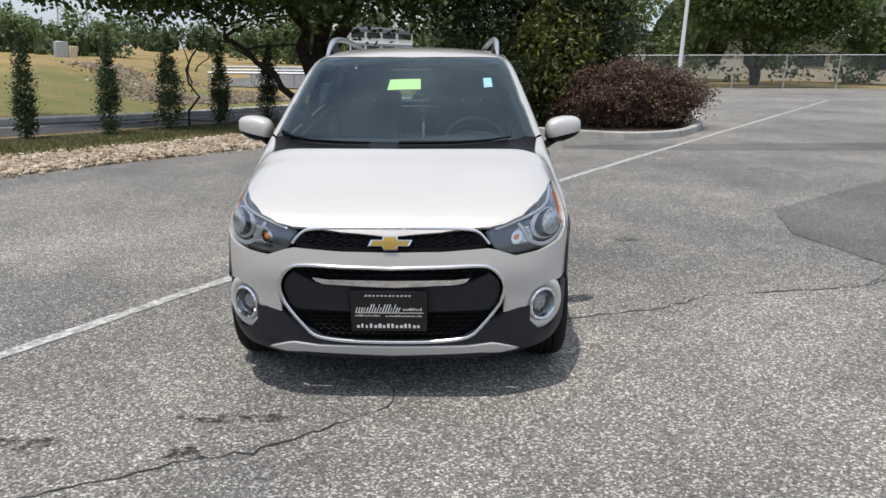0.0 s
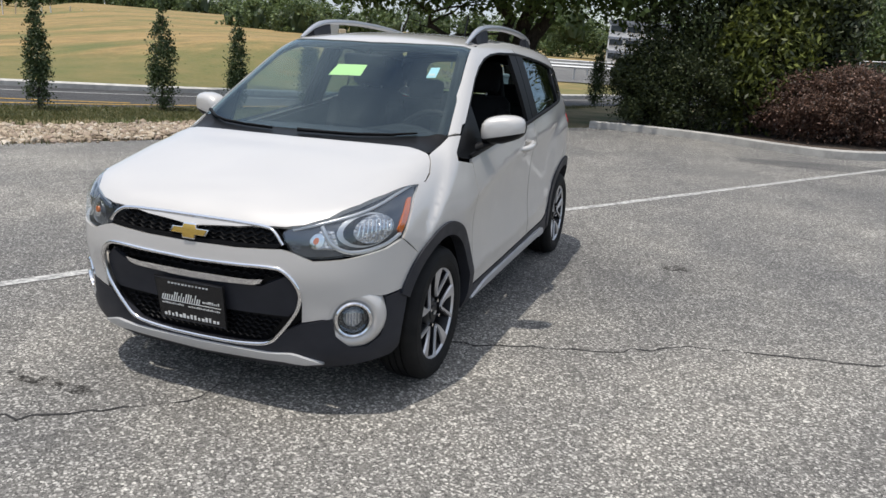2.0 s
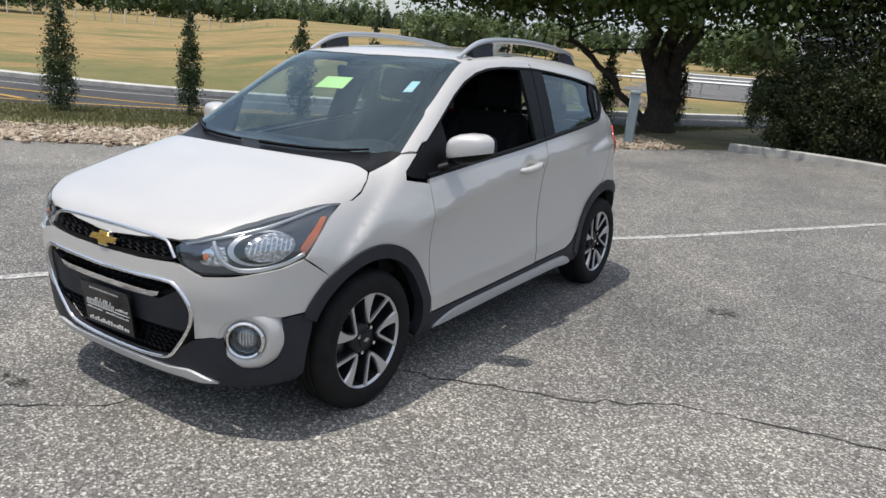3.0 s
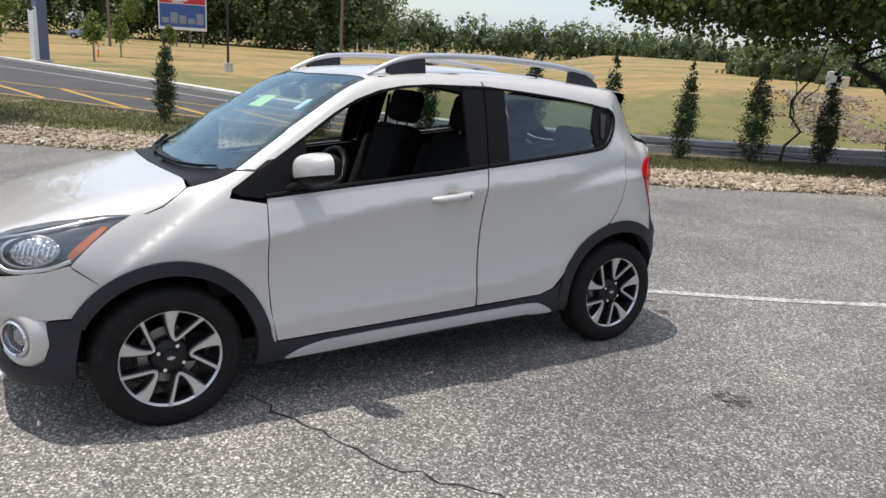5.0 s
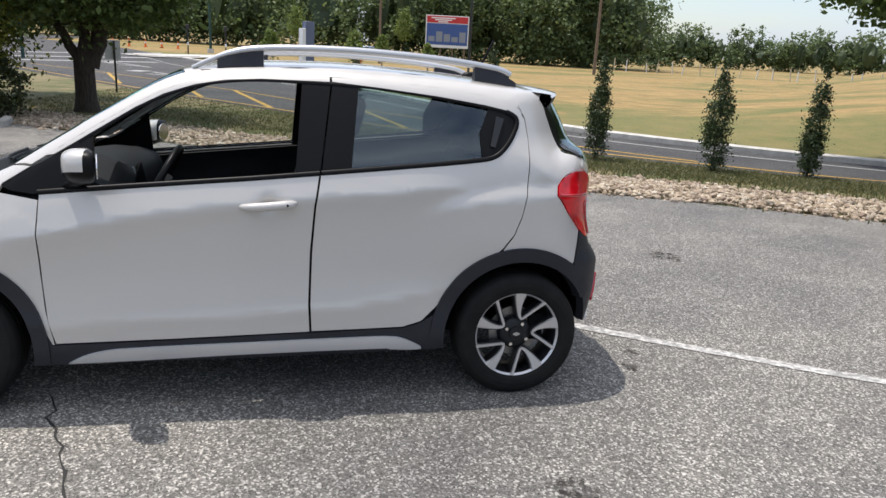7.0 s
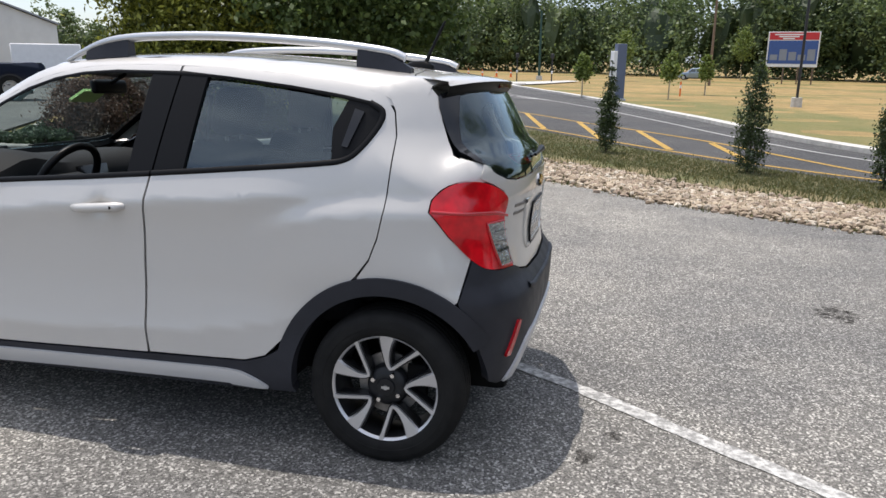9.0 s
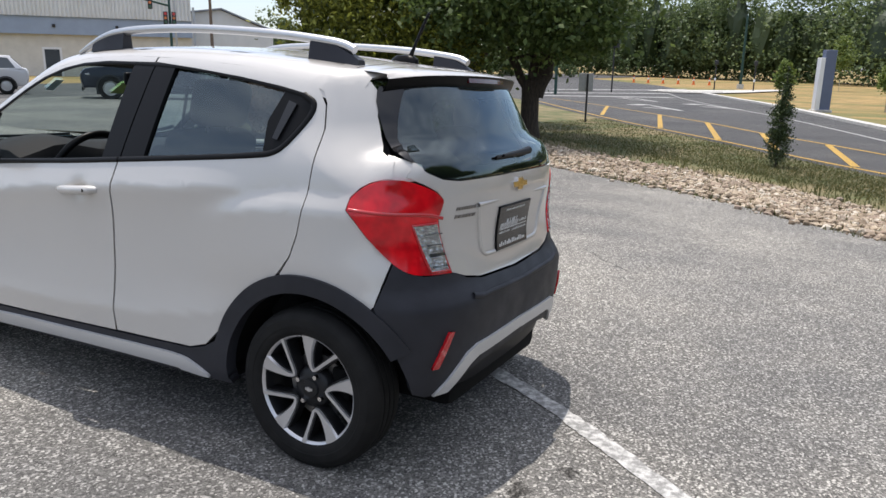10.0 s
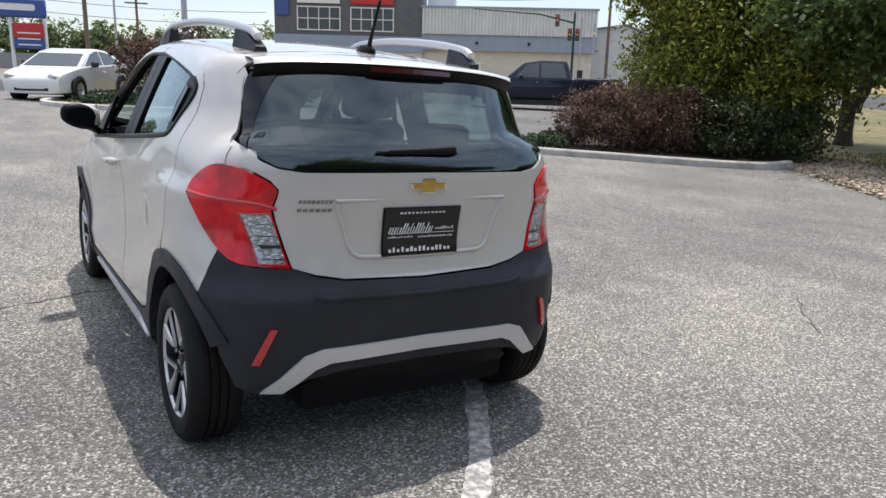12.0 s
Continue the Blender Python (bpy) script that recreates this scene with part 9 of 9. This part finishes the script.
# dead branch fallen from the maple onto the verge
db = thing("dead_branch", "bare dead branch hanging from the maple to the verge", "branch", pose(-5.9, 12.2, G(-5.9, 12.2)))
bm = bmesh.new()
limb(bm, (0.1, 0.1, 0.0), (0.35, 0.6, 2.3), 0.035, 0.015, 71, 0.3, 8)
limb(bm, (0.15, 0.2, 0.75), (-0.1, 0.3, 1.9), 0.022, 0.008, 72, 0.3, 6)
limb(bm, (-0.9, -0.2, 0.05), (0.6, 0.2, 0.12), 0.02, 0.008, 73, 0.3, 6)
limb(bm, (0.2, 0.35, 1.2), (0.75, 0.2, 1.75), 0.018, 0.006, 74, 0.3, 6)
part("branch_wood", bm, BARK, db)
# small things at the foot of the maple
x, y = -2.4, 10.4
gb = thing("utility_pedestal", "pale blue-grey utility pedestal beside the maple", "utility post", pose(x, y, G(x, y), 0, 0, 20))
block("post_body", (0.18, 0.18, 0.98), (0, 0, 0.45), PEDESTAL, gb, 0.02)
block("cap", (0.21, 0.21, 0.06), (0, 0, 0.96), PEDESTAL, gb, 0.015)

# ---- chain-link fence at the end of the car park ----
def mesh_material():
    k = Mat("chain_link", (0.22, 0.23, 0.24), 0.5, 0.6)
    return k.m


LINK = mesh_material()
fence = thing("chain_link_fence", "grey chain-link fence with a top rail", "fence")
P0, P1 = Vector((8, 42.0, 0)), Vector((47, 34.8, 0))
nf = 14
for k in range(nf + 1):
    p = P0.lerp(P1, k / nf)
    post("post", 1.95, 0.04, (p.x, p.y, G(p.x, p.y) - 0.1), STEEL_GREY, fence, seg=8)
for nm, h, r in (("top_rail", 1.84, 0.028), ("bottom_wire", 0.08, 0.008)):
    bm = bmesh.new()
    tube(bm, [(p.x, p.y, G(p.x, p.y) + h) for p in (P0.lerp(P1, k / nf) for k in range(nf + 1))], r, 6)
    part(nm, bm, STEEL_GREY, fence)
V, F = [], []
W = (P1 - P0).length
d = (P1 - P0).normalized()
nrm = Vector((-d.y, d.x, 0))
st = 0.13
for s in (-1, 1):
    for k in range(-14, int(W / st) + 15):
        u0, u1 = k * st, k * st + s * 1.75
        c0, c1 = max(0, min(W, u0)), max(0, min(W, u1))
        if abs(c1 - c0) < 0.3:
            continue
        q = []
        for c in (c0, c1):
            p = P0 + d * c
            z = G(p.x, p.y) + 0.08 + abs(c - u0)
            q += [(p.x, p.y, z - 0.006), (p.x, p.y, z + 0.006)]
        i = len(V)
        V += q
        F.append((i, i + 1, i + 3, i + 2))
raw("wire_mesh", V, F, LINK, fence, smooth=False)["kind"] = "stuff"
x, y = 13.2, 40.4
lp = pole("light_pole", x, y, 10.0, 0.13, SIGN_WHITE, "white car park light pole behind the fence", "lamp post", r1=0.08, base=0.34, ex=0.26, ey=-4.69)
bd = thing("low_building", "pale low building behind the chain-link fence", "building", facing(30, 66, 0.26, -4.69))
block("wall", (44, 9, 3.6), (0, 0, 1.5), CREAM_WALL, bd)
block("roof", (45, 10, 0.35), (0, 0, 3.45), SIGN_GREY, bd)
for k in range(10):
    block("window", (2.2, 0.1, 1.1), (-19 + 4.2 * k, -4.52, 1.7), DARK_PANE, bd)
